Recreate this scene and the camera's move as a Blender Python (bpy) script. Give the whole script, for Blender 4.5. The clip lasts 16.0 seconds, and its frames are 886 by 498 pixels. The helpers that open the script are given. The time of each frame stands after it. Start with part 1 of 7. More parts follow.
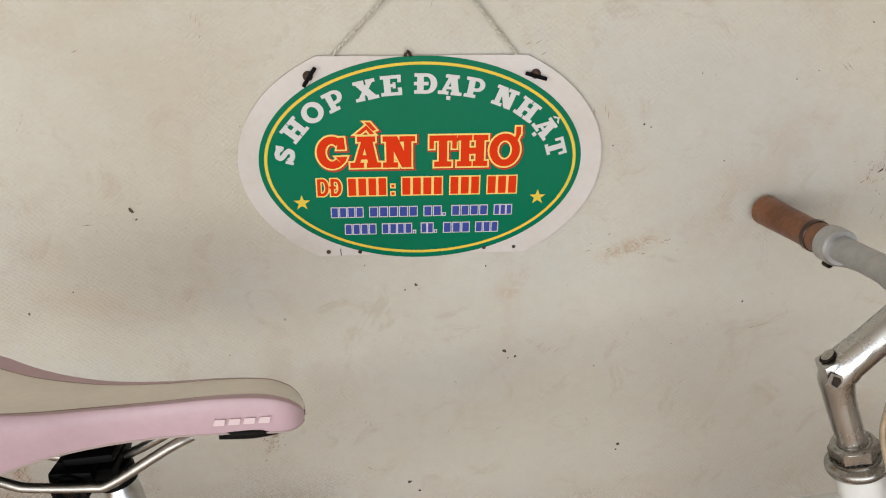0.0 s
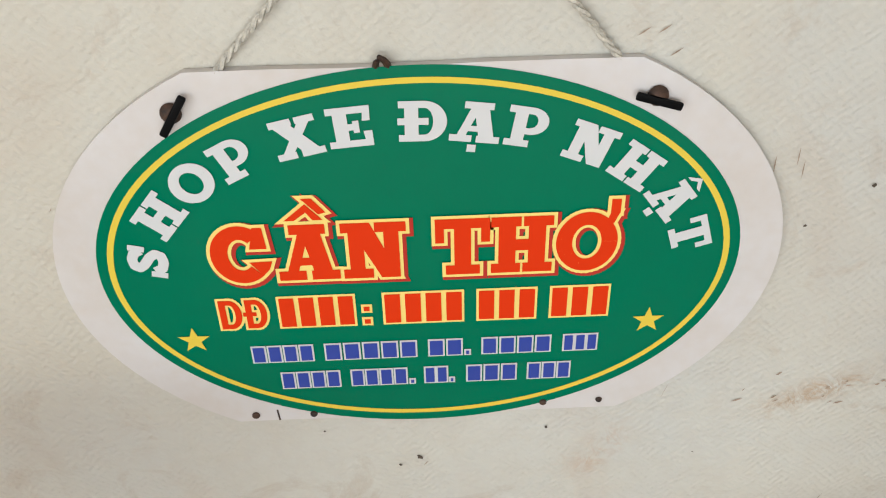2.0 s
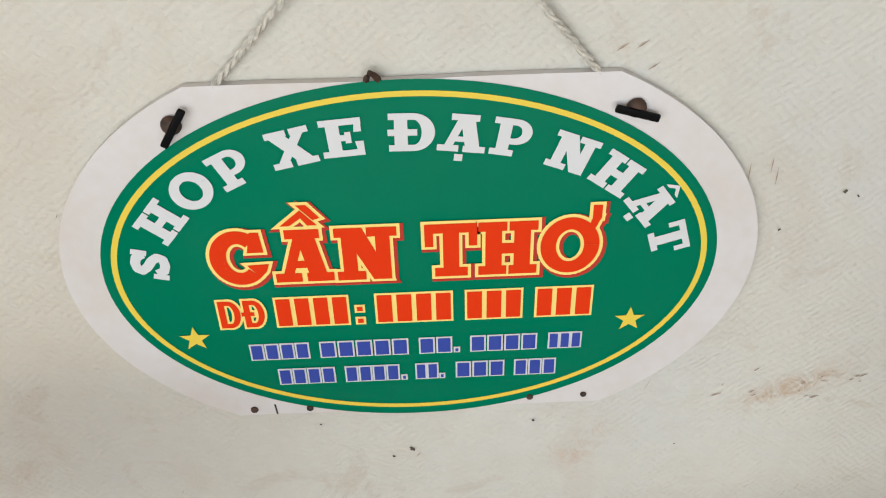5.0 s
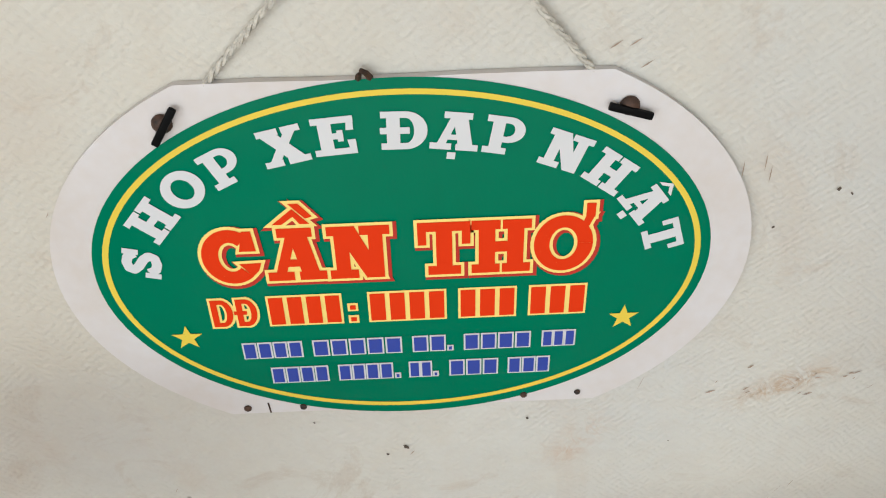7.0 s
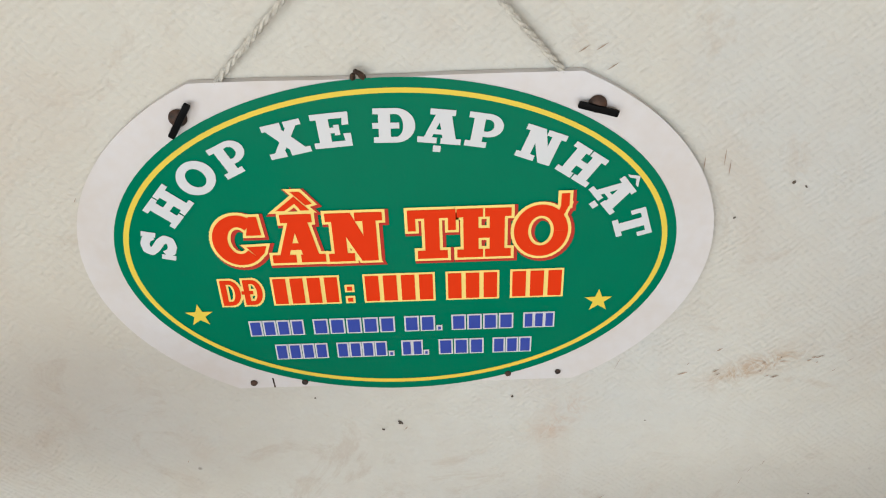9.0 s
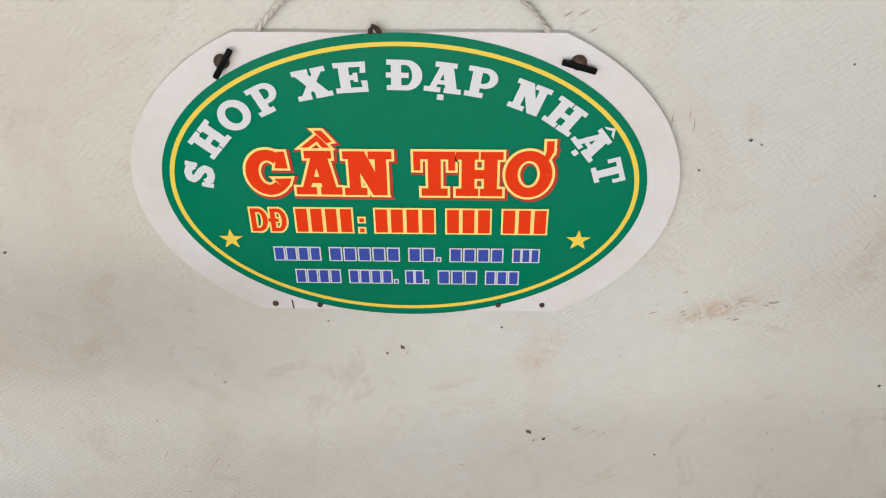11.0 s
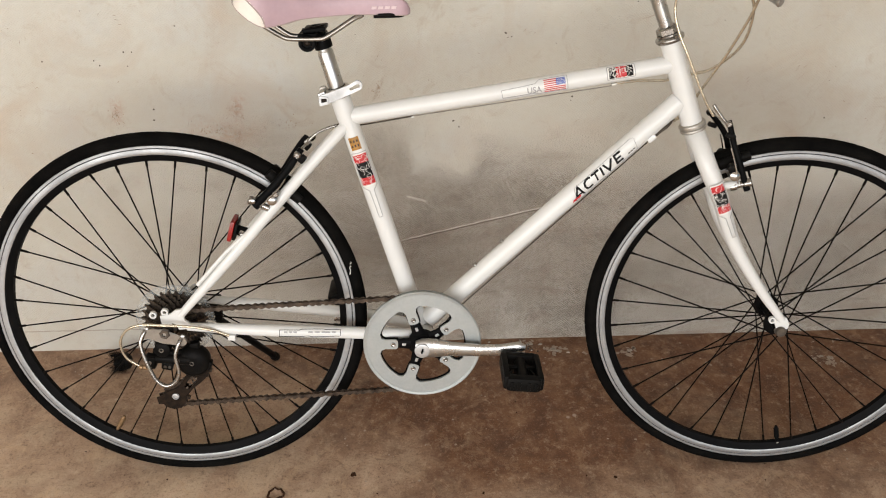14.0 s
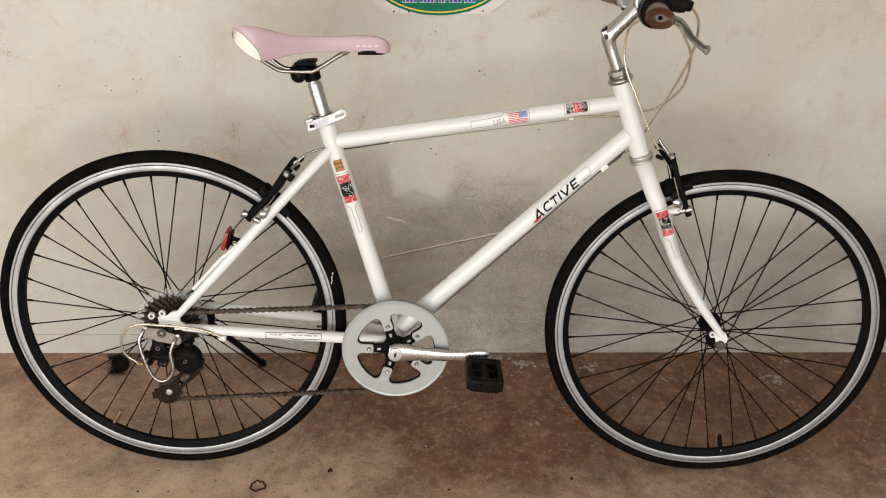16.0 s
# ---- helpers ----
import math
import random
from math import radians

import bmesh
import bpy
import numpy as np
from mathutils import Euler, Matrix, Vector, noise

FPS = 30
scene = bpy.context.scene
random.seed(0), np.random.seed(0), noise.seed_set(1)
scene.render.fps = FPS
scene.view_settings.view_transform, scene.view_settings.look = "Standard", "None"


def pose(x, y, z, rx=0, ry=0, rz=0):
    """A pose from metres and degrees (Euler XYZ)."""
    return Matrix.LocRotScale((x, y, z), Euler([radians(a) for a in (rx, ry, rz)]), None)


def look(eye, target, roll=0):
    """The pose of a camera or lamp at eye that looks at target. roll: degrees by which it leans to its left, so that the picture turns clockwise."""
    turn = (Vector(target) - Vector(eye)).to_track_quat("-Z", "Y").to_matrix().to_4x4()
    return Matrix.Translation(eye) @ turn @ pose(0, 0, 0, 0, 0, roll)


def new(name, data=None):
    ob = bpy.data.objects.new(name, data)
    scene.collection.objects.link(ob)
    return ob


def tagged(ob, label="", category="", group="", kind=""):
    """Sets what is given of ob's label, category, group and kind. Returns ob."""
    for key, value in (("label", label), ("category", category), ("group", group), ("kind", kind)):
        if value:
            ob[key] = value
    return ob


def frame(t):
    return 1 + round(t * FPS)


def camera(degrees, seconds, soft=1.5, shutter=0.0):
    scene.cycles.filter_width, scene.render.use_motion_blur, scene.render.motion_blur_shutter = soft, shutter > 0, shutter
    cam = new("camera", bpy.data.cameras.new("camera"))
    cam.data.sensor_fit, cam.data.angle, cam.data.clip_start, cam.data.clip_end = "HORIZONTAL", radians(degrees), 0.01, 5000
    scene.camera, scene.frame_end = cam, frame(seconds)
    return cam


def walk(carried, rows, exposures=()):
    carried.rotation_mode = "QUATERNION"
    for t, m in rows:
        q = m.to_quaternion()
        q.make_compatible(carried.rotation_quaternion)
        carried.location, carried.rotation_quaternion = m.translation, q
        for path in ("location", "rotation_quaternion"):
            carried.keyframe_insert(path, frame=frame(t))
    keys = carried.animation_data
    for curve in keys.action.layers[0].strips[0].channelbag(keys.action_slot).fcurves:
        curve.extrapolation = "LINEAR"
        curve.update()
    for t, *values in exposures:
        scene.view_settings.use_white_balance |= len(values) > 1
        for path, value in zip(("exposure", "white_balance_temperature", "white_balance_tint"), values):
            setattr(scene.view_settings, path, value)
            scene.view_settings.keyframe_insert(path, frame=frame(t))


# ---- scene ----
cam = camera(53.91, 16.0, soft=1.1)
PATH = [
    (0, (0.1076, -0.7487, 1.272), (0.2796, 1.0027, 0.3218), 2.58),
    (0.5, (0.1469, -0.528, 1.2422), (0.2856, 1.1837, 0.2172), 2.27),
    (1, (0.1653, -0.3974, 1.213), (0.2084, 1.288, 0.137), 0.75),
    (1.5, (0.1516, -0.3451, 1.203), (0.1949, 1.3163, 0.0903), -0.03),
    (2, (0.1542, -0.3333, 1.1981), (0.2208, 1.3072, 0.0561), 0.31),
    (2.5, (0.1614, -0.3294, 1.1986), (0.23, 1.2965, 0.036), 0.38),
    (3, (0.1624, -0.326, 1.1986), (0.2279, 1.2933, 0.0266), 0.29),
    (3.5, (0.1634, -0.3307, 1.2041), (0.2259, 1.2896, 0.0333), 0.24),
    (6, (0.1572, -0.3449, 1.2165), (0.2215, 1.2752, 0.0455), 0.22),
    (6.5, (0.1577, -0.3419, 1.216), (0.2204, 1.2733, 0.0382), 0.14),
    (7, (0.1608, -0.3408, 1.2164), (0.2335, 1.2713, 0.035), 0.32),
    (7.5, (0.1672, -0.3596, 1.2208), (0.2342, 1.2533, 0.0401), 0.60),
    (8, (0.1689, -0.3748, 1.2238), (0.214, 1.2497, 0.0581), 0.14),
    (10.5, (0.1885, -0.3951, 1.2335), (0.183, 1.2392, 0.0806), 0.76),
    (11, (0.1897, -0.4624, 1.2397), (0.1648, 1.1684, 0.0821), 1.26),
    (11.5, (0.1524, -0.6306, 1.2593), (0.129, 1.0278, 0.1418), 1.51),
    (12, (0.1247, -0.8039, 1.226), (0.1618, 0.8842, 0.1543), 2.69),
    (12.5, (0.1434, -0.9946, 1.2475), (0.1887, 0.6847, 0.1622), 3.61),
    (13, (0.1613, -1.2192, 1.2488), (0.2089, 0.4471, 0.1437), 3.94),
    (13.5, (0.0881, -1.4093, 1.2926), (0.1398, 0.2547, 0.1843), 2.57),
    (14, (0.0227, -1.5995, 1.2994), (0.1448, 0.0729, 0.2093), 1.12),
    (14.5, (0.0657, -1.7058, 1.3209), (0.2034, -0.0197, 0.254), 1.03),
    (15, (0.1059, -1.764, 1.3536), (0.248, -0.0544, 0.3254), 2.10),
    (15.5, (0.1011, -1.7623, 1.3442), (0.236, -0.0476, 0.3238), 3.20),
    (16, (0.0528, -1.76, 1.3559), (0.1886, -0.0462, 0.3338), 2.74),
]
EXPOSURES = [(0.0, -0.04, 6300, 8), (1.0, 0.11, 6220, 6), (3.0, 0.13, 6000, 6), (8.0, 0.14, 5950, 6), (10.5, 0.09, 5950, 7), (11.0, 0.16, 5980, 8), (11.5, 0.19, 6100, 9), (12.0, -0.02, 6620, 10), (12.5, -0.06, 6600, 10), (13.0, 0.02, 6560, 10), (14.0, 0.08, 6600, 10), (16.0, 0.08, 6600, 10)]
walk(cam, [(t, look(eye, target, roll)) for t, eye, target, roll in PATH], EXPOSURES)

# ---- world and light ----
world = bpy.data.worlds.new("world")
scene.world = world
world.use_nodes = True
wn = world.node_tree.nodes
sky = wn.new("ShaderNodeTexSky")
sky.sky_type, sky.sun_disc = "NISHITA", False
sky.sun_elevation, sky.sun_rotation = radians(50), radians(200)
wn["Background"].inputs["Strength"].default_value = 0.12
world.node_tree.links.new(sky.outputs[0], wn["Background"].inputs["Color"])


def lamp(name, kind, energy, m, colour=(1, 1, 1), **more):
    data = bpy.data.lights.new(name, kind)
    data.energy, data.color = energy, colour
    if "size" in more:
        data.shape, data.size, data.size_y = "RECTANGLE", more["size"], more["size_y"]
    if "angle" in more:
        data.angle = radians(more["angle"])
    ob = new(name, data)
    ob.matrix_world = m
    return ob


lamp("sun", "SUN", 0.25, look((2, -6, 7), (0, 0, 0)), (1.0, 0.96, 0.9), angle=25)
lamp("doorway_daylight", "AREA", 154, look((-0.95, -3.85, 1.30), (0.05, 0, 0.45)), (1.0, 0.97, 0.93), size=5.8, size_y=1.9)


# ---- materials ----
def material(name, base, rough=0.5, metal=0.0, mottle=0.0, scale=20.0, bump=0.0, bump_scale=200.0, second=None, coat=0.0, rough_var=0.0, spec=0.5):
    """A node material: base colour mottled at two scales, gloss that varies, fine relief."""
    m = bpy.data.materials.new(name)
    m.use_nodes = True
    t, n, l = m.node_tree, m.node_tree.nodes, m.node_tree.links
    p = n["Principled BSDF"]
    p.inputs["Metallic"].default_value, p.inputs["Roughness"].default_value = metal, rough
    p.inputs["Coat Weight"].default_value = coat
    p.inputs["Specular IOR Level"].default_value = spec
    p.inputs["Base Color"].default_value = (*base, 1)
    co = n.new("ShaderNodeTexCoord")
    if mottle or rough_var:
        a, b, mix = n.new("ShaderNodeTexNoise"), n.new("ShaderNodeTexNoise"), n.new("ShaderNodeMix")
        for tex, k, d in ((a, scale, 6), (b, scale * 9, 4)):
            tex.inputs["Scale"].default_value, tex.inputs["Detail"].default_value = k, d
            l.new(co.outputs["Object"], tex.inputs["Vector"])
        add = n.new("ShaderNodeMath")
        add.operation = "ADD"
        half = n.new("ShaderNodeMath")
        half.operation, half.inputs[1].default_value = "MULTIPLY", 0.4
        l.new(b.outputs["Fac"], half.inputs[0])
        l.new(a.outputs["Fac"], add.inputs[0])
        l.new(half.outputs[0], add.inputs[1])
        span = n.new("ShaderNodeMapRange")
        span.inputs["From Min"].default_value, span.inputs["From Max"].default_value = 0.5, 0.9
        l.new(add.outputs[0], span.inputs["Value"])
        mix.data_type = "RGBA"
        other = second or tuple(c * (1 - mottle) for c in base)
        mix.inputs["A"].default_value, mix.inputs["B"].default_value = (*base, 1), (*other, 1)
        l.new(span.outputs[0], mix.inputs["Factor"])
        l.new(mix.outputs["Result"], p.inputs["Base Color"])
        if rough_var:
            rr = n.new("ShaderNodeMapRange")
            rr.inputs["To Min"].default_value, rr.inputs["To Max"].default_value = max(0.03, rough - rough_var), rough + rough_var
            l.new(span.outputs[0], rr.inputs["Value"])
            l.new(rr.outputs[0], p.inputs["Roughness"])
    if bump:
        tex, bp = n.new("ShaderNodeTexNoise"), n.new("ShaderNodeBump")
        tex.inputs["Scale"].default_value, tex.inputs["Detail"].default_value = bump_scale, 5
        bp.inputs["Strength"].default_value, bp.inputs["Distance"].default_value = bump, 0.002
        l.new(co.outputs["Object"], tex.inputs["Vector"])
        l.new(tex.outputs["Fac"], bp.inputs["Height"])
        l.new(bp.outputs["Normal"], p.inputs["Normal"])
    return m


def ramp(n, l, source, stops):
    r = n.new("ShaderNodeValToRGB")
    while len(r.color_ramp.elements) < len(stops):
        r.color_ramp.elements.new(0.5)
    for e, (at, c) in zip(r.color_ramp.elements, stops):
        e.position, e.color = at, (*c, 1) if len(c) == 3 else c
    l.new(source, r.inputs["Fac"])
    return r


def noise_node(n, l, vector, scale, detail=5, rough=0.55, distort=0.0):
    t = n.new("ShaderNodeTexNoise")
    t.inputs["Scale"].default_value, t.inputs["Detail"].default_value = scale, detail
    t.inputs["Roughness"].default_value, t.inputs["Distortion"].default_value = rough, distort
    l.new(vector, t.inputs["Vector"])
    return t.outputs["Fac"]


def math_node(n, l, op, a, b=None, clamp=False):
    m = n.new("ShaderNodeMath")
    m.operation, m.use_clamp = op, clamp
    for k, v in ((0, a), (1, b)):
        if v is None:
            continue
        if isinstance(v, (int, float)):
            m.inputs[k].default_value = v
        else:
            l.new(v, m.inputs[k])
    return m.outputs[0]


def mix_node(n, l, fac, a, b):
    m = n.new("ShaderNodeMix")
    m.data_type = "RGBA"
    for key, v in (("Factor", fac), ("A", a), ("B", b)):
        if isinstance(v, (int, float)):
            m.inputs[key].default_value = v
        elif isinstance(v, tuple):
            m.inputs[key].default_value = (*v, 1)
        else:
            l.new(v, m.inputs[key])
    return m.outputs["Result"]


def wall_material():
    """Old cream limewash on cement render: dirt clouds, scuffs, bare gritty render where the paint has worn off."""
    m = bpy.data.materials.new("painted_render")
    m.use_nodes = True
    n, l = m.node_tree.nodes, m.node_tree.links
    p = n["Principled BSDF"]
    co = n.new("ShaderNodeTexCoord").outputs["Object"]
    sep = n.new("ShaderNodeSeparateXYZ")
    l.new(co, sep.inputs[0])
    clouds = noise_node(n, l, co, 1.6, 6, 0.6, 0.6)
    patches = noise_node(n, l, co, 5.5, 7, 0.62, 0.8)
    fine = noise_node(n, l, co, 60, 6, 0.6)
    paint = ramp(n, l, clouds, [(0.3, (0.505, 0.463, 0.391)), (0.5, (0.540, 0.512, 0.447)), (0.72, (0.588, 0.578, 0.530))]).outputs[0]
    cool = ramp(n, l, noise_node(n, l, co, 2.7, 5, 0.6, 0.5), [(0.50, (0, 0, 0)), (0.66, (1, 1, 1))]).outputs[0]
    paint = mix_node(n, l, math_node(n, l, "MULTIPLY", cool, 0.55), paint, (0.50, 0.50, 0.482))
    dirt = ramp(n, l, patches, [(0.52, (0, 0, 0)), (0.72, (1, 1, 1))]).outputs[0]
    paint = mix_node(n, l, math_node(n, l, "MULTIPLY", dirt, 0.5), paint, (0.45, 0.345, 0.26))
    grain = ramp(n, l, fine, [(0.40, (1, 1, 1)), (0.56, (0, 0, 0))]).outputs[0]
    paint = mix_node(n, l, math_node(n, l, "MULTIPLY", grain, 0.12), paint, (0.47, 0.40, 0.32))
    rub = ramp(n, l, noise_node(n, l, co, 16, 8, 0.72, 1.2), [(0.56, (0, 0, 0)), (0.66, (1, 1, 1))]).outputs[0]
    paint = mix_node(n, l, math_node(n, l, "MULTIPLY", rub, 0.42), paint, (0.43, 0.355, 0.28))
    streak_map = n.new("ShaderNodeMapping")
    streak_map.inputs["Scale"].default_value = (6, 6, 1.2)
    l.new(co, streak_map.inputs["Vector"])
    streaks = noise_node(n, l, streak_map.outputs[0], 5, 6, 0.65, 0.4)
    sm = ramp(n, l, streaks, [(0.58, (0, 0, 0)), (0.8, (1, 1, 1))]).outputs[0]
    paint = mix_node(n, l, math_node(n, l, "MULTIPLY", sm, 0.22), paint, (0.50, 0.42, 0.34))
    # specks of dirt
    vor = n.new("ShaderNodeTexVoronoi")
    vor.inputs["Scale"].default_value = 26
    l.new(co, vor.inputs["Vector"])
    speck = ramp(n, l, vor.outputs["Distance"], [(0.035, (1, 1, 1)), (0.06, (0, 0, 0))]).outputs[0]
    some = ramp(n, l, noise_node(n, l, co, 11, 3), [(0.58, (0, 0, 0)), (0.62, (1, 1, 1))]).outputs[0]
    paint = mix_node(n, l, math_node(n, l, "MULTIPLY", math_node(n, l, "MULTIPLY", speck, some), 0.75), paint, (0.13, 0.10, 0.08))
    # bare gritty render where the paint has worn away low down, palest where it was smeared over
    # the roller's cloth-like imprint, about 3 mm apart, wandering a little
    drift = noise_node(n, l, co, 22, 3, 0.6)
    warp = noise_node(n, l, co, 31, 3, 0.6)

    def ripple(axis, period, wander, amount):
        return math_node(n, l, "SINE", math_node(n, l, "ADD", math_node(n, l, "MULTIPLY", sep.outputs[axis], 2 * math.pi / period), math_node(n, l, "MULTIPLY", wander, amount)))
    knit = math_node(n, l, "ADD", math_node(n, l, "MULTIPLY", math_node(n, l, "MULTIPLY", ripple("X", 0.0066, drift, 16), ripple("Z", 0.0050, warp, 18)), 0.5), 0.5)
    # pits and grains of the rough coat, in uneven rows
    rows = n.new("ShaderNodeTexVoronoi")
    rows.inputs["Scale"].default_value, rows.inputs["Randomness"].default_value = 1.0, 0.85
    row_map = n.new("ShaderNodeMapping")
    row_map.inputs["Scale"].default_value, row_map.inputs["Rotation"].default_value = (340, 340, 250), (0, radians(14), 0)
    l.new(co, row_map.inputs["Vector"])
    l.new(row_map.outputs[0], rows.inputs["Vector"])
    grit = math_node(n, l, "ADD", math_node(n, l, "MULTIPLY", rows.outputs["Distance"], 0.36), math_node(n, l, "MULTIPLY", noise_node(n, l, co, 260, 4, 0.75), 0.40))
    grit = math_node(n, l, "ADD", grit, math_node(n, l, "MULTIPLY", knit, 0.30))
    bare = ramp(n, l, patches, [(0.32, (0.45, 0.40, 0.335)), (0.5, (0.555, 0.503, 0.430)), (0.66, (0.645, 0.603, 0.530))]).outputs[0]
    red = ramp(n, l, noise_node(n, l, co, 9, 5, 0.6), [(0.55, (0, 0, 0)), (0.72, (1, 1, 1))]).outputs[0]
    bare = mix_node(n, l, math_node(n, l, "MULTIPLY", red, 0.55), bare, (0.39, 0.275, 0.21))
    blotch = noise_node(n, l, co, 7.5, 9, 0.72, 0.7)
    bare = mix_node(n, l, math_node(n, l, "MULTIPLY", ramp(n, l, blotch, [(0.52, (0, 0, 0)), (0.64, (1, 1, 1))]).outputs[0], 0.42), bare, (0.335, 0.295, 0.245))
    bare = mix_node(n, l, math_node(n, l, "MULTIPLY", ramp(n, l, blotch, [(0.34, (1, 1, 1)), (0.46, (0, 0, 0))]).outputs[0], 0.5), bare, (0.64, 0.61, 0.55))
    # grey cement shows through more and more under the handlebar's end of the wall
    ahead = n.new("ShaderNodeMapRange")
    ahead.inputs["From Min"].default_value, ahead.inputs["From Max"].default_value = 0.05, 0.75
    l.new(sep.outputs["X"], ahead.inputs["Value"])
    cement = ramp(n, l, noise_node(n, l, co, 4.5, 7, 0.66, 0.8), [(0.36, (0.25, 0.25, 0.25)), (0.60, (1, 1, 1))]).outputs[0]
    bare = mix_node(n, l, math_node(n, l, "MULTIPLY", math_node(n, l, "MULTIPLY", cement, ahead.outputs[0]), 0.48), bare, (0.52, 0.495, 0.445))
    high = n.new("ShaderNodeMapRange")
    high.inputs["From Min"].default_value, high.inputs["From Max"].default_value = 0.46, 0.68
    high.inputs["To Min"].default_value, high.inputs["To Max"].default_value = 1, 0
    l.new(math_node(n, l, "ADD", sep.outputs["Z"], math_node(n, l, "MULTIPLY", ahead.outputs[0], 0.13)), high.inputs["Value"])
    side = n.new("ShaderNodeMapRange")
    side.inputs["From Min"].default_value, side.inputs["From Max"].default_value = -0.75, 0.0
    side.inputs["To Min"].default_value = 0.22
    l.new(sep.outputs["X"], side.inputs["Value"])
    band = math_node(n, l, "MULTIPLY", high.outputs[0], side.outputs[0])
    smear = n.new("ShaderNodeVectorMath")
    smear.operation = "DISTANCE"
    smear.inputs[1].default_value = (0.1574, 0.0, 0.5092)
    l.new(co, smear.inputs[0])
    spot = math_node(n, l, "ADD", smear.outputs["Value"], math_node(n, l, "ADD", math_node(n, l, "MULTIPLY", patches, 0.26), math_node(n, l, "MULTIPLY", fine, 0.05)))
    spot = ramp(n, l, spot, [(0.232, (1, 1, 1)), (0.258, (0, 0, 0))]).outputs[0]
    wear = math_node(n, l, "ADD", math_node(n, l, "MULTIPLY", band, 0.62), math_node(n, l, "MULTIPLY", patches, 0.55))
    wear = ramp(n, l, wear, [(0.42, (0, 0, 0)), (0.84, (1, 1, 1))]).outputs[0]
    wear = math_node(n, l, "MULTIPLY", wear, math_node(n, l, "SUBTRACT", 1.0, math_node(n, l, "MULTIPLY", spot, 0.78)))
    gritty = ramp(n, l, noise_node(n, l, co, 3.2, 4, 0.6), [(0.30, (0, 0, 0)), (0.72, (1, 1, 1))]).outputs[0]
    gritty = math_node(n, l, "MULTIPLY", math_node(n, l, "ADD", math_node(n, l, "MULTIPLY", gritty, 0.55), 0.45), wear)
    pits = ramp(n, l, grit, [(0.47, (0, 0, 0)), (0.66, (1, 1, 1))]).outputs[0]
    bare = mix_node(n, l, math_node(n, l, "MULTIPLY", math_node(n, l, "MULTIPLY", pits, gritty), 1.0), bare, (0.165, 0.135, 0.105))

    wisp_map = n.new("ShaderNodeMapping")
    wisp_map.inputs["Scale"].default_value = (2.2, 2.2, 9)
    wisp_map.inputs["Rotation"].default_value = (0, radians(-8), 0)
    l.new(co, wisp_map.inputs["Vector"])
    wisps = ramp(n, l, noise_node(n, l, wisp_map.outputs[0], 2.0, 8, 0.66, 0.8), [(0.54, (0, 0, 0)), (0.70, (1, 1, 1))]).outputs[0]
    bare = mix_node(n, l, math_node(n, l, "MULTIPLY", wisps, 0.58), bare, (0.31, 0.245, 0.19))
    ragged = noise_node(n, l, co, 75, 7, 0.75, 1.5)
    # fine grimy scrapes along the wall's foot
    scrape_map = n.new("ShaderNodeMapping")
    scrape_map.inputs["Scale"].default_value = (5, 5, 42)
    scrape_map.inputs["Rotation"].default_value = (0, radians(5), 0)
    l.new(co, scrape_map.inputs["Vector"])
    scrapes = ramp(n, l, noise_node(n, l, scrape_map.outputs[0], 1.6, 9, 0.72, 1.0), [(0.57, (0, 0, 0)), (0.66, (1, 1, 1))]).outputs[0]
    low = n.new("ShaderNodeMapRange")
    low.inputs["From Min"].default_value, low.inputs["From Max"].default_value = 0.10, 0.42
    low.inputs["To Min"].default_value, low.inputs["To Max"].default_value = 1, 0.12
    l.new(sep.outputs["Z"], low.inputs["Value"])
    bare = mix_node(n, l, math_node(n, l, "MULTIPLY", math_node(n, l, "MULTIPLY", scrapes, low.outputs[0]), 0.6), bare, (0.22, 0.19, 0.155))
    chips = ramp(n, l, noise_node(n, l, co, 42, 9, 0.78, 0.6), [(0.60, (0, 0, 0)), (0.645, (1, 1, 1))]).outputs[0]
    bare = mix_node(n, l, math_node(n, l, "MULTIPLY", math_node(n, l, "MULTIPLY", chips, low.outputs[0]), 0.55), bare, (0.70, 0.67, 0.60))

    def stroke(under, x0, z0, x1, z1, half, colour, strength):
        """A scratch or scuff from one point of the wall to another."""
        mp = n.new("ShaderNodeMapping")
        mp.vector_type = "TEXTURE"
        mp.inputs["Location"].default_value = (x0, 0, z0)
        mp.inputs["Rotation"].default_value = (0, -math.atan2(z1 - z0, x1 - x0), 0)
        l.new(co, mp.inputs["Vector"])
        sp = n.new("ShaderNodeSeparateXYZ")
        l.new(mp.outputs[0], sp.inputs[0])
        wob = math_node(n, l, "MULTIPLY", math_node(n, l, "SUBTRACT", fine if half < 0.004 else patches, 0.5), half * 3.5)
        off = math_node(n, l, "ABSOLUTE", math_node(n, l, "ADD", sp.outputs["Z"], wob))
        across = n.new("ShaderNodeMapRange")
        across.inputs["From Min"].default_value, across.inputs["From Max"].default_value = half * (0.0 if half > 0.0035 else 0.4), half * 1.4
        across.inputs["To Min"].default_value, across.inputs["To Max"].default_value = 1, 0
        l.new(off, across.inputs["Value"])
        long = math.hypot(x1 - x0, z1 - z0)
        mid = math_node(n, l, "ABSOLUTE", math_node(n, l, "SUBTRACT", sp.outputs["X"], long / 2))
        fade = n.new("ShaderNodeMapRange")
        fade.inputs["From Min"].default_value, fade.inputs["From Max"].default_value = long * (0.15 if half > 0.0035 else 0.42), long * 0.52
        fade.inputs["To Min"].default_value, fade.inputs["To Max"].default_value = 1, 0
        l.new(mid, fade.inputs["Value"])
        ends = fade.outputs[0]
